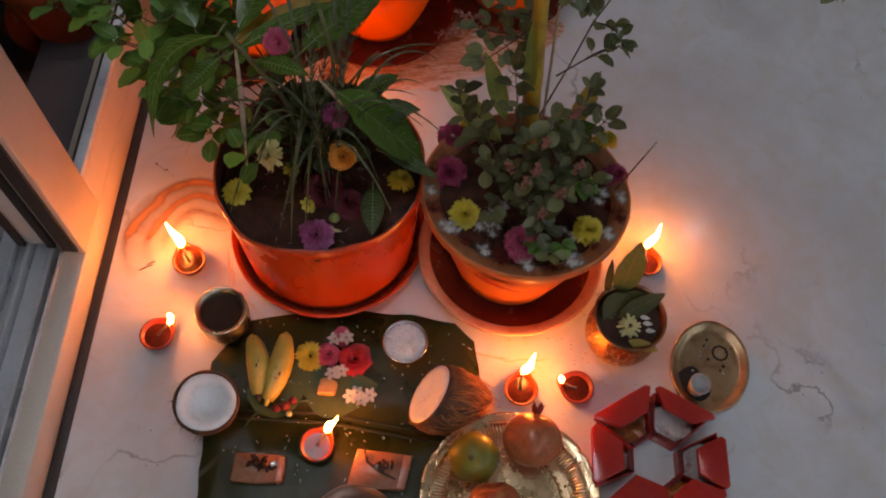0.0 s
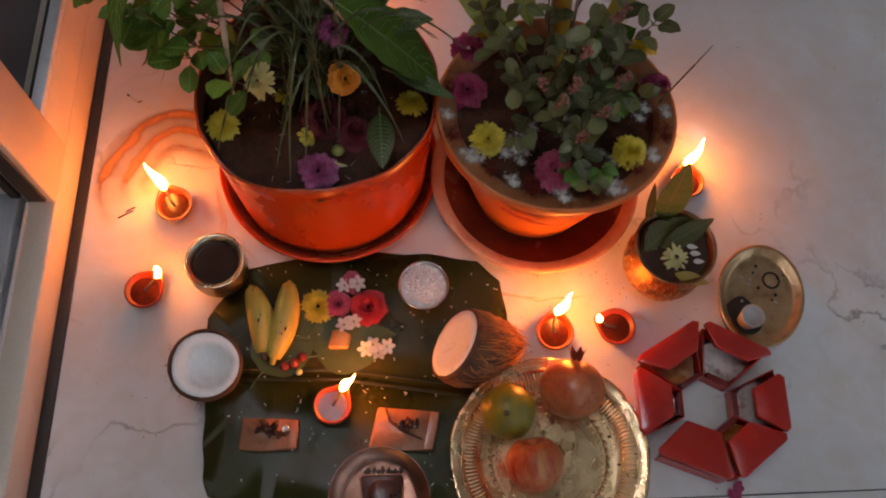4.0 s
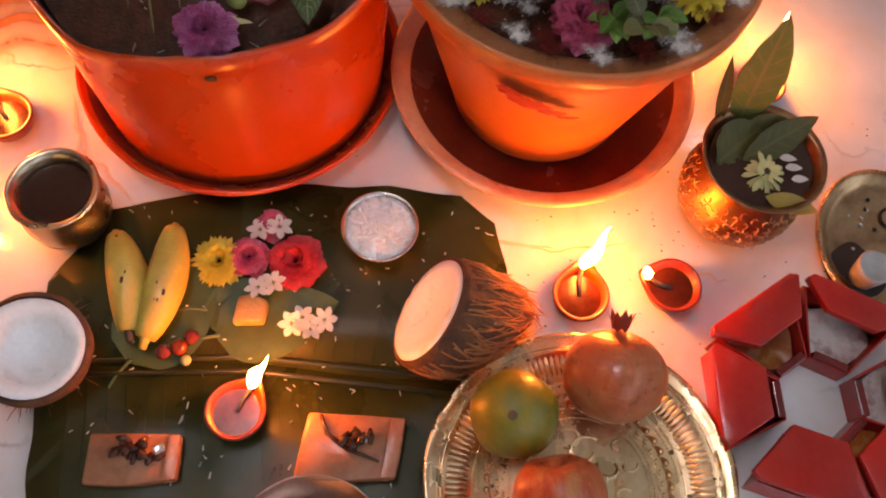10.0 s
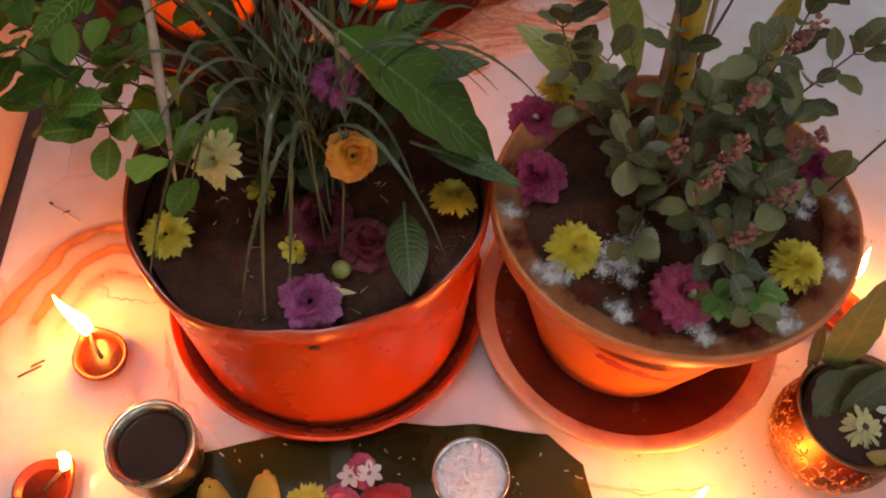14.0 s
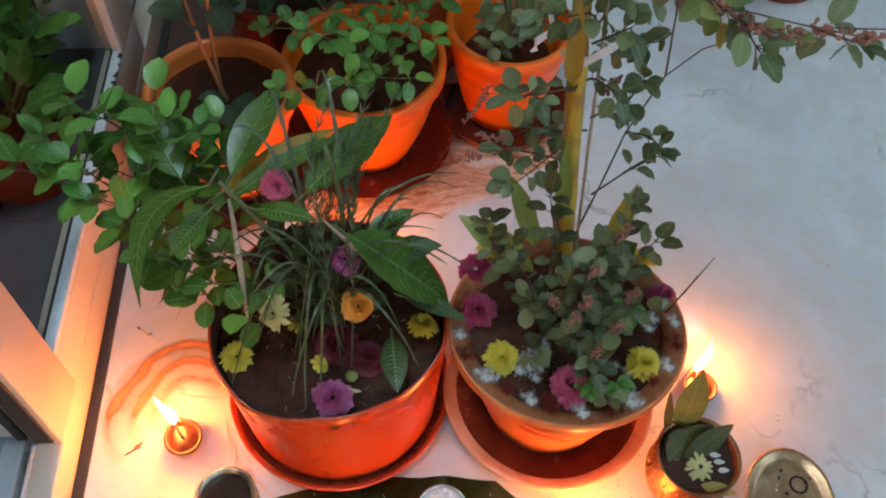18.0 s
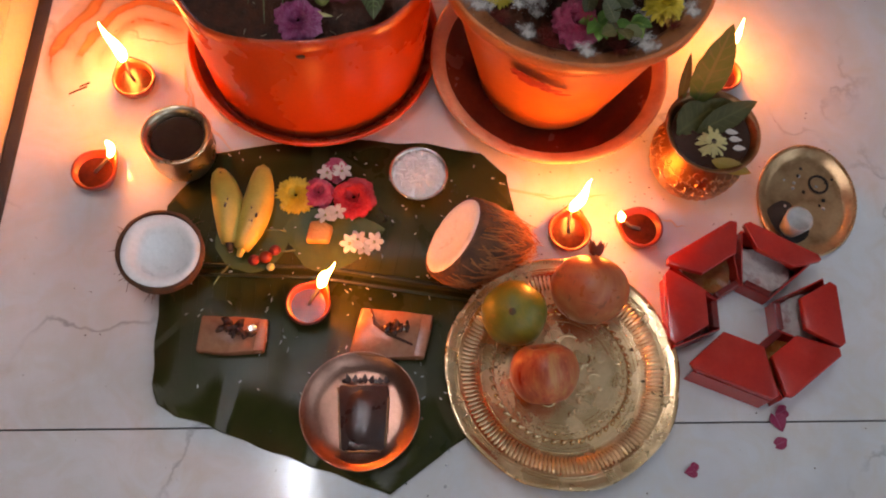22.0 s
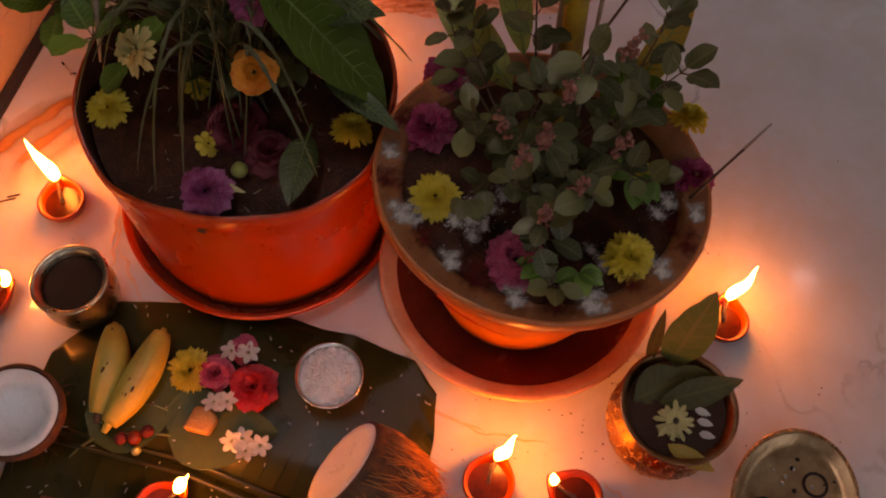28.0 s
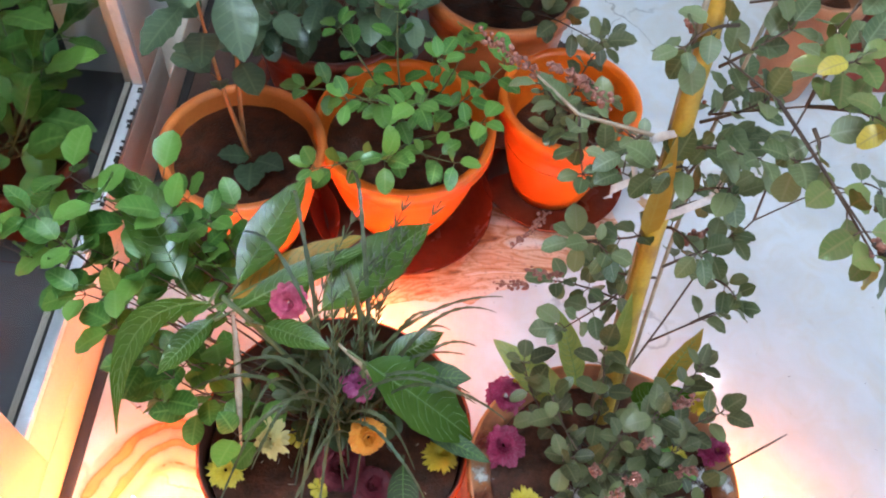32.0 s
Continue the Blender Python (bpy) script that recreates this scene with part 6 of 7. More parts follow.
ON = lambda x, y, z, rx=0, ry=0, rz=0: pose(x, y, z, rx, ry, rz)
for x, y, z, r, tilt in ((-0.318, 0.631, 0.188, 0.022, 10), (-0.074, 0.671, 0.206, 0.021, -15), (0.027, 0.619, 0.222, 0.0235, 15), (0.208, 0.613, 0.226, 0.023, 10), (0.018, 0.785, 0.226, 0.02, -5), (0.232, 0.772, 0.228, 0.02, -20), (0.2, 0.7, 0.224, 0.015, 0)):
    blossom("chrysanthemum", ON(x, y, z, tilt, 8, 40 * x), r, YELLOW, "bright yellow chrysanthemum head lying in the pot", 6, 34, 0.1, 0.95)
blossom("chrysanthemum", ON(-0.254, 0.637, 0.298, 35, -20), 0.022, PALE_YELLOW, "pale yellow chrysanthemum caught in the grass", 3, 18, 0.14, 0.8)
blossom("small_yellow_flower", ON(-0.208, 0.624, 0.19, 20, 30), 0.013, YELLOW, "small yellow flower lying on the wet soil", 2, 8, 0.3, 1.0)
blossom("small_yellow_flower", ON(-0.244, 0.68, 0.19, 0, 20), 0.014, YELLOW, "small yellow flower at the foot of the grass", 2, 8, 0.3, 1.0)
blossom("purple_aster", ON(-0.188, 0.576, 0.184, 14, 0), 0.027, PURPLE, "ruffled magenta-violet aster at the front rim of the pot", 6, 18, 0.2, 1.0)
blossom("marigold", ON(-0.157, 0.659, 0.28, 30, 20), 0.021, ORANGE_PETAL, "orange marigold among the stems", 3, 12, 0.35, 1.0)
blossom("pink_carnation", ON(-0.246, 0.733, 0.425, 40, 0), 0.019, PINK, "pink carnation resting among the leaves", 5, 18, 0.22, 0.9)
blossom("purple_aster", ON(-0.172, 0.705, 0.315, 30, 0), 0.021, PURPLE, "pale violet aster hanging among the stems", 5, 16, 0.2, 0.9)
blossom("maroon_rose", ON(-0.187, 0.650, 0.192, 10, 0), 0.03, MAROON, "dark maroon rose lying on the soil", 4, 11, 0.42, 0.8)
blossom("maroon_rose", ON(-0.147, 0.632, 0.19, 5, 10), 0.024, MAROON, "small dark maroon rose lying on the soil", 3, 10, 0.42, 0.8)
for x, y, r, lab in ((-0.004, 0.752, 0.025, "magenta carnation at the pot rim"), (-0.002, 0.69, 0.026, "magenta carnation tucked beside the stem"), (0.113, 0.581, 0.028, "deep pink carnation at the front rim"), (0.248, 0.716, 0.021, "magenta carnation below the incense stick")):
    blossom("carnation", ON(x, y, 0.22, 12, 0, 300 * x), r, MAGENTA if r < 0.027 else PINK, lab, 6, 20, 0.2, 0.9)
part("bud", lathe([(0.0, 0.0), (0.006, 0.001), (0.0085, 0.006), (0.006, 0.012), (0.0, 0.014)], 14), plain("green_bud", (0.2, 0.22, 0.05), (0.3, 0.32, 0.08), 0.5), thing("flower_bud", pose(-0.165, 0.604, 0.188), "round yellow-green bud on the soil", "bud"))
for i, (x, y, a) in enumerate(((-0.185, 0.583, 10), (-0.172, 0.585, -8))):
    part("petal", blade(bmesh.new(), (0, 0, 0.002), (1, 0.1, 0.1), (0, 0, 1), 0.022, 0.006, 0.1, 0.2), PALE_YELLOW, thing("fallen_petal", pose(x, y, 0.188, 0, 0, a), "thin yellow petal lying on the soil", "petal"))


def dusty(name, c1, c2):
    """Powder smeared thin: dense in the middle, broken up and bare towards its edge."""
    m, nt, b, ln = nodes_of(name)
    co = nt.nodes.new("ShaderNodeTexCoord")
    mid = nt.nodes.new("ShaderNodeVectorMath")
    mid.operation, mid.inputs[1].default_value = "SUBTRACT", (0.5, 0.5, 0.5)
    ln.new(co.outputs["Generated"], mid.inputs[0])
    flat = nt.nodes.new("ShaderNodeVectorMath")
    flat.operation, flat.inputs[1].default_value = "MULTIPLY", (2, 2, 0)
    ln.new(mid.outputs[0], flat.inputs[0])
    far = nt.nodes.new("ShaderNodeVectorMath")
    far.operation = "LENGTH"
    ln.new(flat.outputs[0], far.inputs[0])
    lumps, grit = tex_noise(nt, 85, 3, 0.55), tex_noise(nt, 700, 3, 0.6)
    cover = maths(nt, "SUBTRACT", maths(nt, "ADD", lumps, maths(nt, "MULTIPLY", grit, 0.14)), maths(nt, "MULTIPLY", far.outputs["Value"], 0.55))
    ln.new(ramp(nt, grit, [(0.35, c1), (0.65, c2)]), b.inputs["Base Color"])
    b.inputs["Roughness"].default_value, b.inputs["Specular IOR Level"].default_value = 0.95, 0.1
    bump(nt, b, lumps, 0.4)
    tr, mx = nt.nodes.new("ShaderNodeBsdfTransparent"), nt.nodes.new("ShaderNodeMixShader")
    ln.new(ramp(nt, cover, [(0.18, (0, 0, 0)), (0.52, (0.85, 0.85, 0.85))]), mx.inputs[0])
    ln.new(tr.outputs[0], mx.inputs[1])
    ln.new(b.outputs[0], mx.inputs[2])
    ln.new(mx.outputs[0], nt.nodes["Material Output"].inputs[0])
    return m


FLOUR_DUST = dusty("flour_smear", (0.48, 0.42, 0.38), (0.7, 0.64, 0.59))
RED_DUST = dusty("vermilion_smear", (0.08, 0.007, 0.006), (0.17, 0.015, 0.011))


def heap(t, x, y, z, r, material, seed, name="powder_dab", flat=0.12, grains=24):
    """A dab of powder: a thin smear with a soft edge and loose grains strewn round it."""
    rng = random.Random(seed)
    turn, long = rng.uniform(0, 3), rng.uniform(1.0, 1.5)

    def ragged(a, p, rr, zz):
        q = Matrix.Rotation(turn, 3, "Z") @ Vector((p.x * long, p.y, p.z))
        return (q.x, q.y, q.z + flat * r * 0.7 * noise.noise(Vector((q.x, q.y, seed * 0.01)) * 260) * (1 - rr / (1.6 * r)))
    bm = lathe([(0.0, r * flat)] + [(1.5 * r * f, r * flat * (1 - f * f) + 0.0004) for f in (0.15, 0.3, 0.5, 0.75, 1.0)], 30, ragged)
    part(name, bm, FLOUR_DUST if material is POWDER else RED_DUST, t, at=pose(x, y, z))
    loose = bmesh.new()
    for i in range(grains):
        a, q = rng.uniform(0, 6.28), r * abs(rng.gauss(0.7, 0.5))
        bmesh.ops.create_icosphere(loose, subdivisions=1, radius=r * rng.uniform(0.025, 0.07), matrix=Matrix.Translation((q * long * math.cos(a), q * math.sin(a), r * 0.06)) @ Matrix.Diagonal((1, 1, 0.5, 1)))
    part("loose_grains", loose, material, t, at=pose(x, y, z))["kind"] = "stuff"


# dabs of flour and vermilion round the rim, and flour strewn on the soil
for i, (x, y, mat) in enumerate(((-0.027, 0.649, 0), (-0.021, 0.618, 1), (0.005, 0.586, 0), (0.031, 0.568, 1), (0.06, 0.553, 0), (0.083, 0.545, 1), (0.123, 0.536, 0), (0.158, 0.541, 1), (0.185, 0.553, 0), (0.215, 0.585, 1), (0.238, 0.606, 0), (0.253, 0.64, 1), (0.257, 0.675, 0), (-0.029, 0.69, 1), (0.0, 0.76, 0), (0.03, 0.79, 1))):
    heap(potR, x - 0.115, (y - 0.665) * 0.94, 0.2298, (0.0105 if mat else 0.0092) + 0.0016 * (i % 3), KUMKUM if mat else POWDER, i)
for i, (x, y, r) in enumerate(((0.062, 0.614, 0.013), (0.074, 0.628, 0.009), (0.05, 0.605, 0.008), (0.085, 0.645, 0.007), (0.232, 0.685, 0.011), (0.225, 0.67, 0.008), (0.19, 0.605, 0.01), (0.175, 0.615, 0.007), (0.04, 0.775, 0.009), (0.07, 0.595, 0.008), (0.078, 0.607, 0.006))):
    heap(potR, x - 0.115, y - 0.665, 0.2195, r * (1.2 if i < 4 else 0.9), POWDER, 50 + i, "flour", 0.1, 90)
for i, (x, y) in enumerate(((0.215, 0.69), (0.24, 0.665), (0.205, 0.62))):
    heap(potR, x - 0.115, y - 0.665, 0.217, 0.012, KUMKUM, 80 + i, "vermilion", 0.1, 60)


RED_SMEAR = plain("wet_vermilion", (0.3, 0.02, 0.012), (0.5, 0.05, 0.025), 0.7, scale=120, grain=300, bumpy=0.3)
for i, (a, z, w, h) in enumerate(((-1.85, 0.166, 0.02, 0.011), (-1.7, 0.158, 0.014, 0.007), (-1.98, 0.176, 0.013, 0.009), (-1.58, 0.15, 0.01, 0.004))):
    r = 0.088 + 0.054 * (z - 0.006) / 0.202 + 0.0008
    bm = lathe([(0.0, 0.0006), (0.5, 0.0005), (0.8, 0.0003), (1.0, 0.0)], 26, lambda b, p, rr, zz: (p.x * w * (1 + 0.5 * noise.noise((math.cos(b) * 2, math.sin(b) * 2, i))), p.y * h * (1 + 0.6 * noise.noise((math.cos(b) * 3, math.sin(b) * 3, i + 7))), p.z - (p.x * w) ** 2 / (2.2 * r)))
    part("vermilion_smear", bm, RED_SMEAR, potR, "smear of red vermilion below the rim", at=Matrix.Translation((r * math.cos(a), r * math.sin(a), z)) @ Matrix.Rotation(a + math.pi / 2, 4, "Z") @ Matrix.Rotation(radians(105), 4, "X"))


def incense():
    t = thing("incense_stick", pose(0, 0, 0), "thin dark incense stick leaning out of the pot", "incense")
    part("stick", tube([(0.245, 0.69, 0.2), (0.267, 0.686, 0.325)], 0.0012, 6), STEM, t)
    part("ash", tube([(0.267, 0.686, 0.325), (0.274, 0.685, 0.365)], [0.0014, 0.0009], 6), plain("grey_ash", (0.3, 0.28, 0.27), (0.4, 0.38, 0.36), 0.9), t, "grey ash tip")


incense()
for name, a, b, w, mat, lab in (("pale_leaf", (0.068, 0.715, 0.28), (-0.028, 0.778, 0.315), 0.038, PALE_LEAF, "pale green leaf lying over the pot rim"), ("dry_leaf", (0.175, 0.775, 0.24), (0.196, 0.80, 0.355), 0.032, YELLOW_LEAF, "dry yellow leaf standing up at the rim"),
                                ("pale_leaf", (0.07, 0.74, 0.3), (0.03, 0.775, 0.4), 0.028, PALE_LEAF, "pale green pointed leaf beside the cane"), ("broad_leaf", (0.15, 0.76, 0.23), (0.2, 0.75, 0.3), 0.055, MANGO_LEAF, "broad green leaf at the back of the pot")):
    t = thing(name, pose(0, 0, 0), lab, "leaf")
    big_leaf("leaf_blade", t, a, b, w, mat, up=(0.2, -0.6, 1))
for i, (x, y, z, r) in enumerate(((0.196, 0.693, 0.232, 22), (0.135, 0.575, 0.235, 14), (0.17, 0.58, 0.235, 16))):
    t = thing("basil_sprig", pose(x, y, z), "curled green leaf cluster lying in the pot", "leaf")
    bm = bmesh.new()
    rng = random.Random(i)
    for k in range(6):
        d = rand_dir(rng, 0.0, 0.5)
        blade(bm, (0, 0, 0), d, (0, 0, 1), r * 0.0015, r * 0.001, 0.6, 0.4, 6, 0.45)
    part("leaves", bm, ROUND_LEAF, t)

# ---- leaves and flower of the water pot ----
DARK_LEAF = leafy("dark_wet_leaf", (0.055, 0.055, 0.008), (0.1, 0.095, 0.015), (0.13, 0.12, 0.03), 0.55)
for a, b, w, mat, lab in (((0.283, 0.578, 0.09), (0.291, 0.615, 0.2), 0.043, OLIVE_LEAF, "tall yellowing mango leaf"), ((0.262, 0.572, 0.095), (0.258, 0.606, 0.155), 0.013, DARK_LEAF, "narrow dark leaf"), ((0.28, 0.535, 0.1), (0.35, 0.578, 0.112), 0.03, DARK_LEAF, "dark leaf across the mouth"),
                          ((0.256, 0.53, 0.1), (0.3, 0.57, 0.104), 0.05, DARK_LEAF, "dark green leaf"), ((0.295, 0.497, 0.104), (0.342, 0.487, 0.1), 0.018, YELLOW_LEAF, "yellow leaf over the lip"), ((0.28, 0.565, 0.1), (0.335, 0.57, 0.106), 0.03, DARK_LEAF, "dark green leaf")):
    big_leaf("mango_leaf", kal, Vector(a) - Vector((0.298, 0.536, 0)), Vector(b) - Vector((0.298, 0.536, 0)), w, mat, up=(0, -0.7, 1), droop=0.05, label=lab, ribs=False)
blossom("daisy", ON(0.301, 0.522, 0.102, 10, 0), 0.0185, PALE_YELLOW, "pale yellow daisy floating in the water pot", 2, 17, 0.13, 0.45, BLACK_SPOT)
for x, y in ((0.322, 0.53), (0.326, 0.518), (0.318, 0.54)):
    part("petal", blade(bmesh.new(), (0, 0, 0), (0.4, 1, 0.2), (0, 0, 1), 0.016, 0.008, 0.2, 0.2), WHITE_PETAL, thing("floating_petal", pose(x, y, 0.102, 0, 0, 900 * x), "white petal floating in the water pot", "petal"))


# ---- offerings on the banana leaf ----
def banana(x0, y0, x1, y1, label):
    t = thing("banana", pose(0, 0, 0), label, "banana", "bananas on the leaf")
    a, b = Vector((x0, y0, 0.021)), Vector((x1, y1, 0.021))
    side = (b - a).cross(Vector((0, 0, 1))).normalized()
    pts, rad = [], []
    for i in range(15):
        f = i / 14
        pts.append(a.lerp(b, f) - side * 0.006 * math.sin(math.pi * f) + Vector((0, 0, 0.003 * math.sin(math.pi * f))))
        rad.append(0.003 + 0.0158 * math.sin(math.pi * min(1, max(0.0, 0.06 + 0.88 * f))) ** 0.55)
    bm = tube(pts, rad, 14)
    c = (a + b) / 2
    for v in bm.verts:
        a5 = math.atan2(v.co.z - 0.021, (v.co - c).dot(side))
        v.co.z = 0.021 + (v.co.z - 0.021) * (1 + 0.06 * math.cos(5 * a5))
        v.co.z = max(0.0045, v.co.z)
    part("skin", bm, BANANA, t)
    part("tip", tube([pts[0] + (a - b).normalized() * 0.006, pts[0], pts[1]], [0.0032, 0.0042, 0.004], 8), BANANA, t)
    part("stalk", tube([pts[-2], pts[-1], pts[-1] + (b - a).normalized() * 0.01], [0.006, 0.005, 0.0035], 8), BLACK_SPOT if x0 < -0.26 else BANANA, t, "cut stalk end")
    rng = random.Random(int(x0 * -999))
    for k in range(4):
        f = rng.uniform(0.05, 0.9)
        i = int(f * 14)
        p = pts[i] + side * rng.uniform(-0.4, 0.4) * rad[i]
        bm = bmesh.new()
        bmesh.ops.create_icosphere(bm, subdivisions=1, radius=rng.uniform(0.0008, 0.0022) if k < 3 else 0.003)
        for v in bm.verts:
            v.co = Vector((v.co.x * 0.6, v.co.y * 1.3, v.co.z * 0.25))
        part("bruise", bm, BLACK_SPOT, t, at=Matrix.Translation((p.x, p.y, p.z + math.sqrt(max(0, rad[i] ** 2 - (p - pts[i]).length ** 2)) - 0.0003)))


banana(-0.286, 0.463, -0.258, 0.372, "small ripe yellow banana with brown spots on the leaf")
banana(-0.234, 0.473, -0.243, 0.366, "larger ripe yellow banana lying beside another")


def betel(x, y, rz, L, w, label):
    t = thing("betel_leaf", pose(x, y, 0.0062, 0, 0, rz), label, "leaf")
    bm = bmesh.new()
    n, rows = 12, []
    for i in range(n + 1):
        f = i / n
        h = w / 2 * (math.sin(math.pi * f ** 0.7)) ** 0.7 if 0 < i < n else 0.0005
        rows.append([bm.verts.new((L * f, h * s, 0.001 * abs(s) * 2 + 0.0015 * noise.noise((L * f * 60, s * 3, x * 50)))) for s in (-1, -0.5, 0, 0.5, 1)])
    for a, b in zip(rows, rows[1:]):
        for k in range(4):
            bm.faces.new((a[k], a[k + 1], b[k + 1], b[k]))
    part("leaf_blade", bm, BETEL, t)
    part("leaf_stalk", tube([(0.004, 0, 0.001), (-0.012, 0.002, 0.001), (-0.026, 0.0, 0.001)], [0.0016, 0.0014, 0.0012], 6), GREEN_STEM, t)


betel(-0.258, 0.346, 60, 0.12, 0.085, "heart-shaped green betel leaf under the bananas")
betel(-0.185, 0.375, 20, 0.115, 0.075, "green betel leaf under the flowers")
betel(-0.2, 0.40, 5, 0.11, 0.06, "second green betel leaf under the flowers")
blossom("chrysanthemum", ON(-0.19, 0.447, 0.008, 8, 0), 0.025, YELLOW, "yellow chrysanthemum head on the banana leaf", 6, 34, 0.1, 0.95)
blossom("rose", ON(-0.118, 0.45, 0.01, 8, -6), 0.0275, RED_ROSE, "full red rose head on the banana leaf", 7, 15, 0.3, 1.0)
blossom("carnation", ON(-0.163, 0.452, 0.012, 8, 6), 0.019, PINK, "pink carnation between the rose and chrysanthemum", 4, 11, 0.38, 0.9)
blossom("carnation", ON(-0.146, 0.487, 0.01, 8, 6), 0.016, PINK, "small pink carnation behind the rose", 3, 10, 0.38, 0.9)
for x, y, rz in ((-0.137, 0.482, 40), (-0.155, 0.478, 120), (-0.15, 0.42, 75), (-0.137, 0.425, 200), (-0.117, 0.389, 10), (-0.1, 0.384, 130), (-0.088, 0.394, 250), (-0.108, 0.395, 60)):
    jasmine(x, y, 0.02 if y > 0.41 else 0.013, rz)
jag = thing("jaggery_lump", pose(-0.154, 0.399, 0.007), "small golden lump of jaggery on the betel leaf", "sweet")
bm = prism([(-0.016, -0.014), (0.012, -0.012), (0.015, 0.008), (0.0, 0.015), (-0.013, 0.012)], 0, 0.014, 0.003)
part("lump", bm, plain("jaggery", (0.4, 0.19, 0.06), (0.52, 0.28, 0.1), 0.5, scale=60, bumpy=0.6), jag)
for i, (x, y, r, mat) in enumerate(((-0.215, 0.362, 0.008, TERRA), (-0.228, 0.357, 0.007, KUMKUM), (-0.205, 0.372, 0.007, KUMKUM), (-0.207, 0.35, 0.005, PALE_YELLOW))):
    t = thing("betel_nut", pose(x, y, 0.012), "small round betel nut on the green leaf", "nut")
    part("nut", lathe([(0.0, -r * 0.7), (r * 0.7, -r * 0.5), (r, 0), (r * 0.7, r * 0.6), (0.0, r * 0.8)], 16), mat, t)

# crumbs of rice, petals and drops on the leaf
rng = random.Random(17)
crumbs, drops = bmesh.new(), bmesh.new()
for i in range(150):
    x, y = rng.uniform(-0.3, 0.07), rng.uniform(0.2, 0.52)
    d = Vector((rng.uniform(-1, 1), rng.uniform(-1, 1), 0)).normalized() * rng.uniform(0.001, 0.003)
    tube([(x - d.x, y - d.y, 0.0075), (x + d.x, y + d.y, 0.0078)], [0.0007, 0.0004], 5, crumbs)
for x, y, n, s in ((-0.075, 0.425, 16, 0.008), (-0.12, 0.255, 12, 0.006), (0.0, 0.475, 8, 0.01), (-0.03, 0.12, 40, 0.05), (-0.215, 0.27, 6, 0.006)):
    for k in range(n):
        bmesh.ops.create_icosphere(drops, subdivisions=1, radius=rng.uniform(0.0009, 0.0024), matrix=Matrix.Translation((x + rng.gauss(0, s), y + rng.gauss(0, s), 0.0065)) @ Matrix.Diagonal((1, 1, 0.5, 1)))
tagged(part("rice_crumbs", crumbs, WHITE_PETAL), "scattered rice grains and petal crumbs on the leaf", "crumbs", kind="stuff")
m, nt, b, ln = nodes_of("water_drop")
b.inputs["Transmission Weight"].default_value, b.inputs["Roughness"].default_value, b.inputs["IOR"].default_value = 1.0, 0.02, 1.33
tagged(part("water_drops", drops, m), "small clear water drops on leaf and floor", "water", kind="stuff")


# ---- what lies on the blocks and in the dish ----
def dried_bits(x, y, z, n, r, label, seed, stick=None):
    t = thing("dried_dates", pose(x, y, z), label, "offering")
    rng = random.Random(seed)
    for i in range(n):
        c = Vector((rng.gauss(0, r), rng.gauss(0, r * 0.6), 0.003 + 0.002 * (i % 3)))
        d = rand_dir(rng, -0.1, 0.4) * rng.uniform(0.003, 0.007)
        part("date", tube([c - d, c, c + d], [0.0015, rng.uniform(0.0025, 0.005), 0.0015], 7), DATE, t)
    if stick:
        part("stick", tube([(p[0], p[1], 0.003) for p in stick], [0.0016, 0.0022, 0.002, 0.0012], 7), DATE, t, "bent dark stick")


DATE = plain("sticky_dates", (0.03, 0.01, 0.006), (0.09, 0.03, 0.015), 0.15, scale=120, bumpy=0.6)
dried_bits(-0.232, 0.266, 0.0205, 18, 0.0075, "clump of sticky dark dates on the block", 2)
dried_bits(-0.05, 0.286, 0.0225, 10, 0.006, "dark dates and a bent stick on the block", 3, [(-0.032, 0.018), (-0.026, 0.002), (-0.008, -0.01), (0.02, -0.02)])
for x, y in ((-0.214, 0.268), (-0.043, 0.284)):
    part("foil", box(-0.004, 0.005, -0.003, 0.004, 0, 0.0015, 0.0005), STEEL, thing("foil_scrap", pose(x, y, 0.027, 8, 6, 30), "crumpled scrap of silver foil", "foil"))


# ---- fallen petals, specks and stains on the floor ----
for i, (x, y, r, rz) in enumerate(((0.397, 0.226, 0.016, 20), (0.405, 0.208, 0.02, 100), (0.41, 0.2, 0.015, 200), (0.288, 0.152, 0.014, 0), (0.299, 0.153, 0.01, 70))):
    part("petal", blade(bmesh.new(), (0, 0, 0.0012), (1, 0.2, 0.12), (0, 0, 1), r * 1.3, r, 0.4, 0.25, 6, 0.55, 0.06), MAGENTA, thing("fallen_petal", pose(x, y, 0.0, 0, 0, rz), "crumpled magenta petal lying on the marble", "petal"))
specks = bmesh.new()
rng = random.Random(44)
for i in range(260):
    x, y = rng.uniform(-0.5, 1.0), rng.uniform(-0.1, 1.3)
    if rng.random() < 0.4:
        x, y = rng.uniform(0.1, 0.5), rng.uniform(0.38, 0.65)
    s = rng.uniform(0.0004, 0.0011)
    bmesh.ops.create_icosphere(specks, subdivisions=1, radius=s, matrix=Matrix.Translation((x, y, s * 0.3)) @ Matrix.Diagonal((1.4, 1, 0.4, 1)))
for x, y, L in ((-0.491, 0.573, 0.02), (-0.485, 0.582, 0.012), (-0.504, 0.765, 0.006)):
    tube([(x - L / 2, y - L / 3, 0.001), (x, y, 0.0015), (x + L / 2, y + L / 3, 0.001)], 0.0011, 5, specks)
tagged(part("floor_specks", specks, STEM), "tiny dark specks of ash and soil on the marble", "specks", kind="stuff")


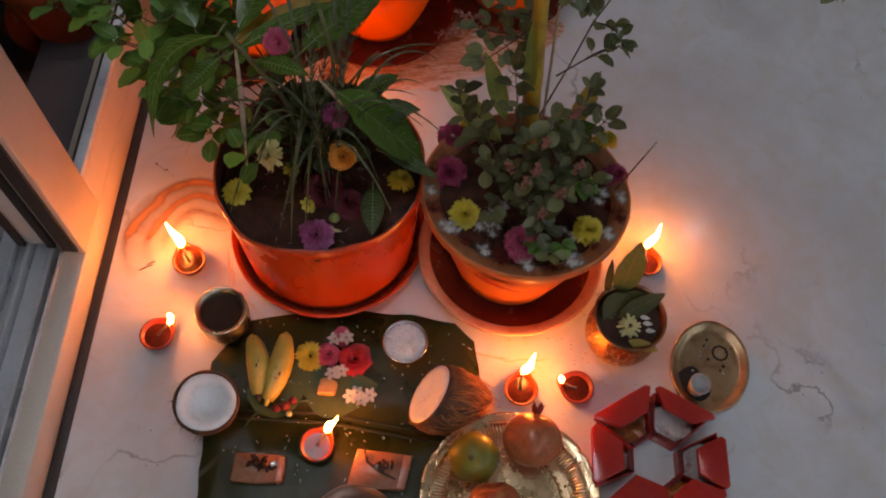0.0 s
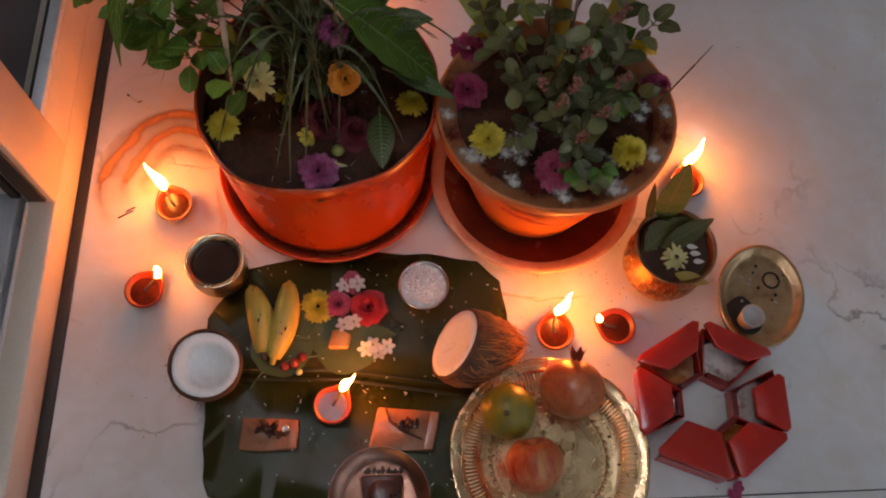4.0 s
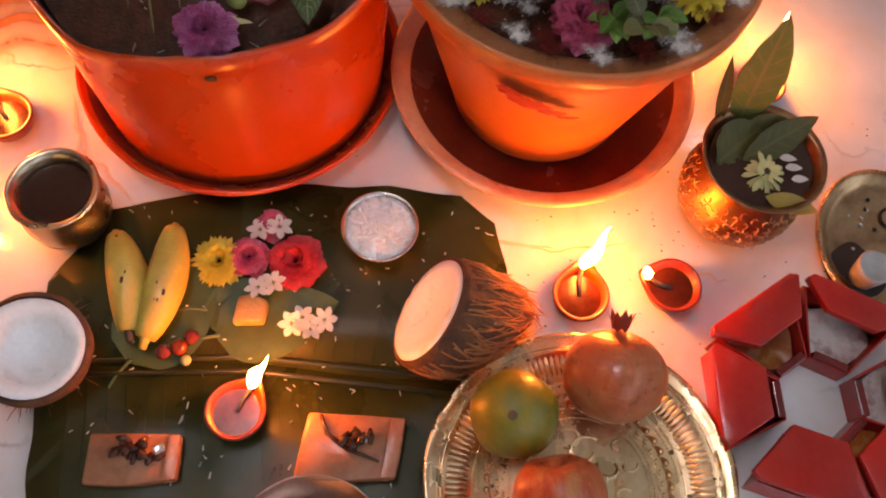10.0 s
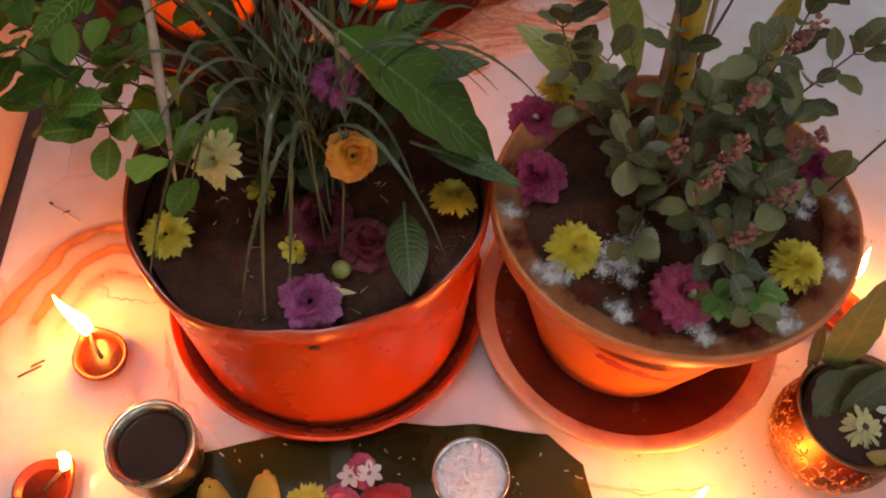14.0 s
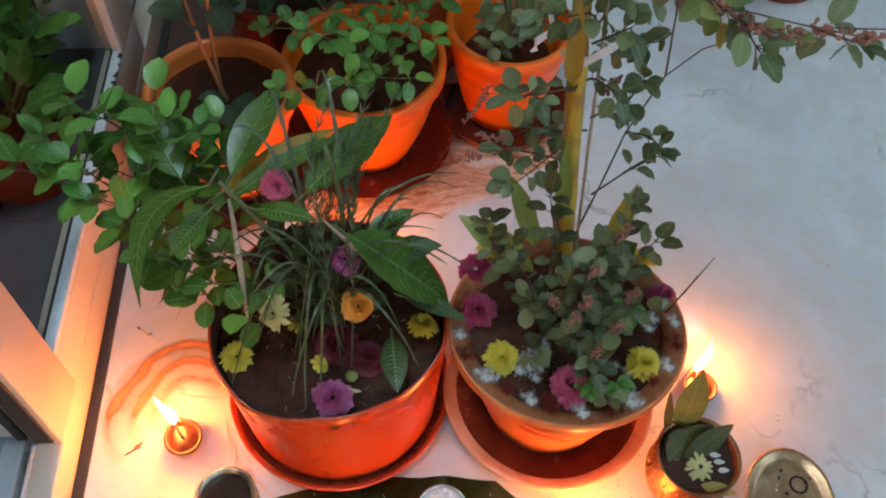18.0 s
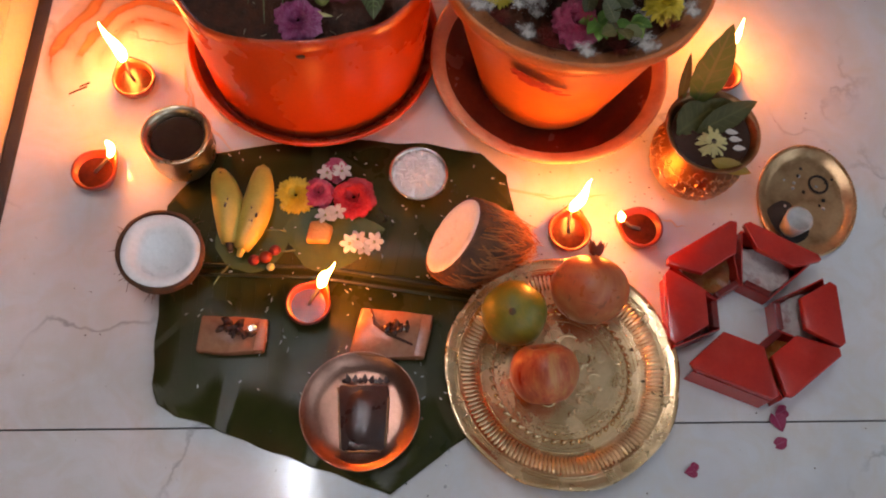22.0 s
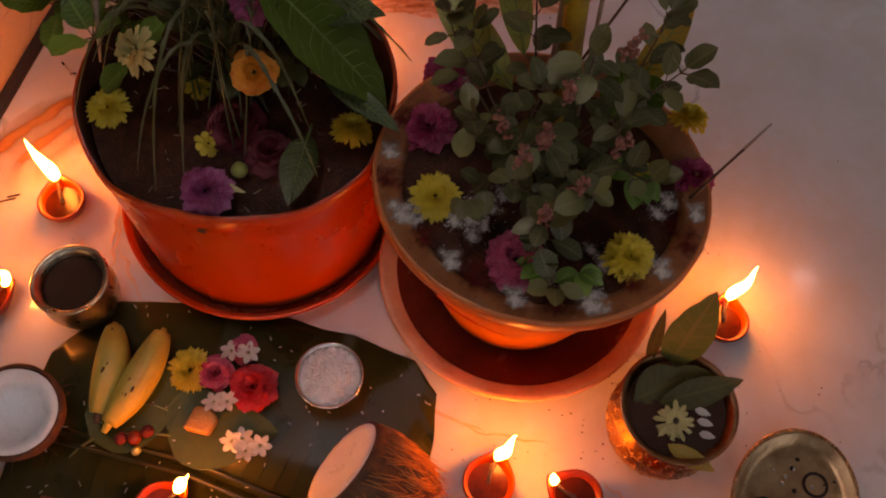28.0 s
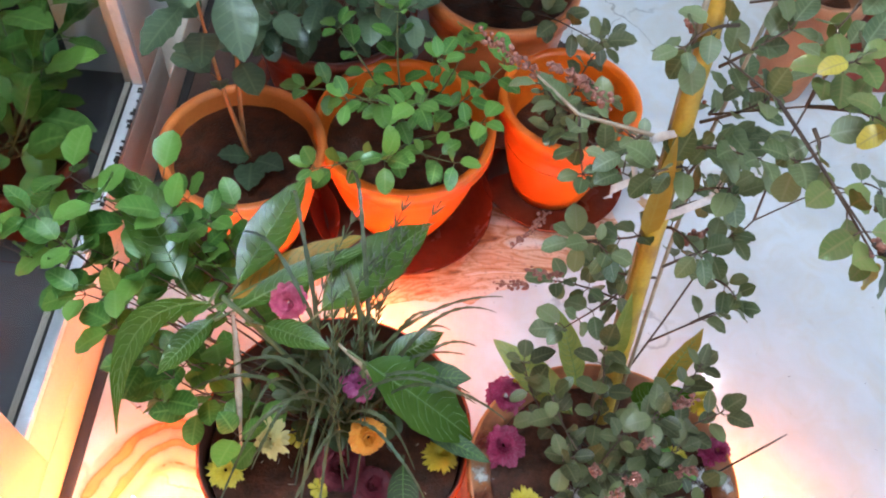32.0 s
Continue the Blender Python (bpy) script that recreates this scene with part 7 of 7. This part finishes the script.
def swirl_mud():
    """Mud wiped round in arcs: rings that thin out to bare marble at both ends of the sweep."""
    m, nt, b, ln = nodes_of("swirled_orange_mud")
    w = nt.nodes.new("ShaderNodeTexWave")
    w.wave_type, w.rings_direction = "RINGS", "Z"
    for key, v in (("Scale", 9.5), ("Distortion", 8.5), ("Detail", 3.5), ("Detail Scale", 0.7)):
        w.inputs[key].default_value = v
    ln.new(coords(nt), w.inputs["Vector"])
    n = tex_noise(nt, 16, 4, 0.6, 0.8)
    ln.new(ramp(nt, n, [(0.3, (0.46, 0.15, 0.035)), (0.7, (0.6, 0.27, 0.085))]), b.inputs["Base Color"])
    b.inputs["Roughness"].default_value = 0.35
    g = nt.nodes.new("ShaderNodeTexGradient")
    g.gradient_type = "RADIAL"
    ln.new(coords(nt), g.inputs[0])
    sweep = ramp(nt, g.outputs["Fac"], [(0.0, (0.9,) * 3), (0.12, (0.0,) * 3), (0.58, (0.1,) * 3), (0.68, (1,) * 3)])
    dist = nt.nodes.new("ShaderNodeVectorMath")
    dist.operation = "LENGTH"
    ln.new(coords(nt), dist.inputs[0])
    reach = ramp(nt, maths(nt, "MULTIPLY", dist.outputs["Value"], 7.0), [(0.24, (0.0,) * 3), (0.42, (0.6,) * 3), (0.84, (1,) * 3), (0.93, (0,) * 3)])
    band = ramp(nt, w.outputs["Fac"], [(0.05, (0.42,) * 3), (0.5, (0.6,) * 3), (0.9, (1.0,) * 3)])
    patch = ramp(nt, n, [(0.3, (0.7,) * 3), (0.55, (1,) * 3)])
    tr = nt.nodes.new("ShaderNodeBsdfTransparent")
    mx = nt.nodes.new("ShaderNodeMixShader")
    ln.new(maths(nt, "MULTIPLY", maths(nt, "MULTIPLY", sweep, reach), maths(nt, "MULTIPLY", band, patch)), mx.inputs[0])
    ln.new(tr.outputs[0], mx.inputs[1])
    ln.new(b.outputs[0], mx.inputs[2])
    ln.new(mx.outputs[0], nt.nodes["Material Output"].inputs[0])
    return m


def run_mud():
    """Wet orange mud drawn out in long streaks with dark furrows."""
    m, nt, b, ln = nodes_of("streaked_orange_mud")
    mp = nt.nodes.new("ShaderNodeMapping")
    mp.inputs["Rotation"].default_value, mp.inputs["Scale"].default_value = (0, 0, radians(-32)), (4.5, 12, 1)
    ln.new(coords(nt), mp.inputs["Vector"])
    n = tex_noise(nt, 1.0, 3, 0.5, 2.6, mp.outputs[0])
    col = ramp(nt, n, [(0.28, (0.16, 0.05, 0.02)), (0.36, (0.5, 0.2, 0.08)), (0.45, (0.68, 0.42, 0.29)), (0.5, (0.5, 0.21, 0.09)), (0.55, (0.68, 0.44, 0.32)), (0.7, (0.72, 0.6, 0.53))])
    ln.new(mix(nt, ramp(nt, tex_noise(nt, 160, 3), [(0.55, (0, 0, 0)), (0.75, (0.6,) * 3)]), col, (0.2, 0.07, 0.03)), b.inputs["Base Color"])
    b.inputs["Roughness"].default_value = 0.3
    bump(nt, b, n, 0.6, 0.004)
    return m


def smear(points, width, z, t, material):
    bm = bmesh.new()
    rows = []
    pts = [Vector((*p, z)) for p in points]
    n = len(pts)
    for i, p in enumerate(pts):
        d = pts[min(i + 1, n - 1)] - pts[max(i - 1, 0)]
        side = Vector((-d.y, d.x, 0)).normalized()
        w = width * math.sin(math.pi * (i + 0.3) / n) * (1 + 0.5 * noise.noise(p * 30))
        rows.append((bm.verts.new(p + side * w), bm.verts.new(p - side * w)))
    for a, b in zip(rows, rows[1:]):
        bm.faces.new((a[0], a[1], b[1], b[0]))
    part("mud_streak", bm, material, t)


stain = thing("mud_stain", pose(-0.418, 0.632, 0.0007), "swirled orange-brown mud streaks dried on the marble", "stain")
part("mud_film", lathe([(0.03, 0.0), (0.06, 0.0), (0.1, 0.0), (0.136, 0.0)], 64, lambda a, p, r, z: (p.x * 1.02, p.y * 0.95, 0.0)), swirl_mud(), stain)
THIN_MUD = plain("thin_orange_mud", (0.6, 0.36, 0.2), (0.68, 0.5, 0.38), 0.3, scale=30)
for k, (a, b, w) in enumerate((((-0.335, 0.56), (-0.28, 0.505), 0.0022), ((-0.35, 0.6), (-0.33, 0.52), 0.002), ((0.02, 0.49), (0.13, 0.483), 0.0022), ((0.1, 0.477), (0.2, 0.492), 0.0014), ((-0.365, 0.63), (-0.345, 0.56), 0.0025), ((-0.39, 0.56), (-0.355, 0.53), 0.0014), ((0.26, 0.47), (0.3, 0.455), 0.0014))):
    smear([(a[0] + (b[0] - a[0]) * i / 12 + 0.004 * noise.noise((i * 0.5, k, 2)) + 0.418, a[1] + (b[1] - a[1]) * i / 12 + 0.006 * noise.noise((i * 0.4, k, 9)) - 0.632) for i in range(13)], w, 0.0004 + 0.0001 * k, stain, THIN_MUD)

match = thing("matchstick", pose(-0.505, 0.765, 0.0012), "spent wooden matchstick with a black head on the marble", "matchstick")
part("stick", tube([(-0.017, 0.009, 0.0), (0.02, -0.013, 0.0)], 0.001, 5), plain("pale_match_wood", (0.5, 0.42, 0.33), (0.6, 0.52, 0.42), 0.7), match)
part("head", tube([(-0.0205, 0.0112, 0.0003), (-0.0165, 0.0088, 0.0003)], 0.0015, 6), SOOT, match, "burnt black head")

runoff = thing("mud_runoff", pose(0, 0, 0), "broad streaked orange mud run-off on the marble under the pots", "stain")
RUN = run_mud()
for z, edge in ((0.0012, [(-0.24, 0.965), (-0.12, 1.0), (-0.04, 1.005), (0.03, 1.045), (0.11, 1.1), (0.2, 1.19), (0.17, 1.25), (0.03, 1.225), (-0.05, 1.17), (-0.12, 1.1), (-0.2, 1.04), (-0.28, 1.0)]), (0.0018, [(-0.3, 1.0), (-0.2, 1.03), (-0.1, 1.09), (0.0, 1.2), (-0.1, 1.24), (-0.3, 1.13), (-0.42, 1.04)])):
    bm = bmesh.new()
    pts = []
    for (x0, y0), (x1, y1) in zip(edge, edge[1:] + edge[:1]):
        for k in range(8):
            x, y = x0 + (x1 - x0) * k / 8, y0 + (y1 - y0) * k / 8
            pts.append(bm.verts.new((x + 0.016 * noise.noise((x * 22, y * 22, 0)), y + 0.016 * noise.noise((x * 22, y * 22, 4)), z)))
    bm.faces.new(pts)
    part("mud_film", bm, RUN, runoff)


BROWN_FILM = plain("dark_brown_film", (0.045, 0.02, 0.013), (0.09, 0.04, 0.025), 0.45, scale=9, grain=120, bumpy=0.5)
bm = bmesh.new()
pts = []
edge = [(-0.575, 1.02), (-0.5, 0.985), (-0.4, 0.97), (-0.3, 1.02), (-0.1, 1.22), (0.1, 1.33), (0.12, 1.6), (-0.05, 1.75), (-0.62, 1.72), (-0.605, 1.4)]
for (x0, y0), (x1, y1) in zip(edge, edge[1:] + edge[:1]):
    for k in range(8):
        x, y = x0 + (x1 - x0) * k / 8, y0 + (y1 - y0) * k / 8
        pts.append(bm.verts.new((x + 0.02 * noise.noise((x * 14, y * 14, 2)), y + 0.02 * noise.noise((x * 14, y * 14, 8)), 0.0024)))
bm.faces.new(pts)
part("brown_film", bm, BROWN_FILM, runoff, "dark brown film under the back pots")


# scorch specks and a scratch crease on the sagging pot
for a, z, r in ((-1.47, 0.198, 0.0055), (-1.44, 0.1, 0.0048)):
    f = z / 0.225
    rad = 0.138 + (0.159 - 0.138) * f + 0.0006
    bm = bmesh.new()
    bmesh.ops.create_icosphere(bm, subdivisions=2, radius=r)
    for v in bm.verts:
        v.co = Vector((v.co.x * (1 + 0.4 * noise.noise(v.co * 300)), v.co.y * 0.12, v.co.z * 0.7))
    part("scorch_mark", bm, BLACK_SPOT, potL, "small dark scorch mark", at=Matrix.Translation(left_dip(a, Vector((rad * math.cos(a), rad * math.sin(a), z)), rad, z)) @ Matrix.Rotation(a + math.pi / 2, 4, "Z"))
def on_soft_pot(a, z, off=0.0006):
    """A point on the outside of the sagging pot."""
    r = 0.138 + 0.018 * z / 0.225 + off
    return Vector(left_dip(a, Vector((r * math.cos(a), r * math.sin(a), z)), r, z))


for a0, a1, z0, bow, w in ((-2.5, -0.6, 0.2, 0.03, 0.0013), (-2.0, -1.0, 0.21, 0.008, 0.0008)):
    part("rim_crease", tube([on_soft_pot(a0 + (a1 - a0) * i / 30, z0 - bow * math.sin(math.pi * i / 30)) for i in range(31)], [w * math.sin(math.pi * (i + 0.5) / 31) + 0.0003 for i in range(31)], 6), ORANGE, potL, "moulded crease below the rim")
part("worn_patch", lathe([(0.0, 0.0008), (0.006, 0.0006), (0.009, 0.0)], 14, lambda a, p, r, z: (p.x * (1 + 0.3 * math.cos(2 * a)), p.y * 0.6, p.z)), plain("scuffed_plastic", (0.6, 0.3, 0.2), (0.7, 0.42, 0.3), 0.5), potL, "pale scuffed bend of the rim", at=Matrix.Translation(on_soft_pot(-0.62, 0.212, 0.001)) @ Matrix.Rotation(-0.62 + math.pi / 2, 4, "Z") @ Matrix.Rotation(radians(80), 4, "X"))
litter = bmesh.new()
rng = random.Random(71)
for i in range(42):
    a, r = rng.uniform(0, 6.28), 0.118 * math.sqrt(rng.random())
    x, y = -0.195 + r * math.cos(a), 0.672 + r * math.sin(a)
    d = Vector((rng.uniform(-1, 1), rng.uniform(-1, 1), rng.uniform(-0.1, 0.2))).normalized() * rng.uniform(0.001, 0.005)
    z = 0.19 - 0.03 * max(0.0, min(1.0, (0.627 - y) / 0.075))
    tube([Vector((x, y, z)) - d, Vector((x, y, z + 0.001)) + d], [0.0007, 0.0004], 4, litter)
tagged(part("soil_litter", litter, PALE_STEM), "bits of straw and dry stalk on the wet soil", "litter", kind="stuff")
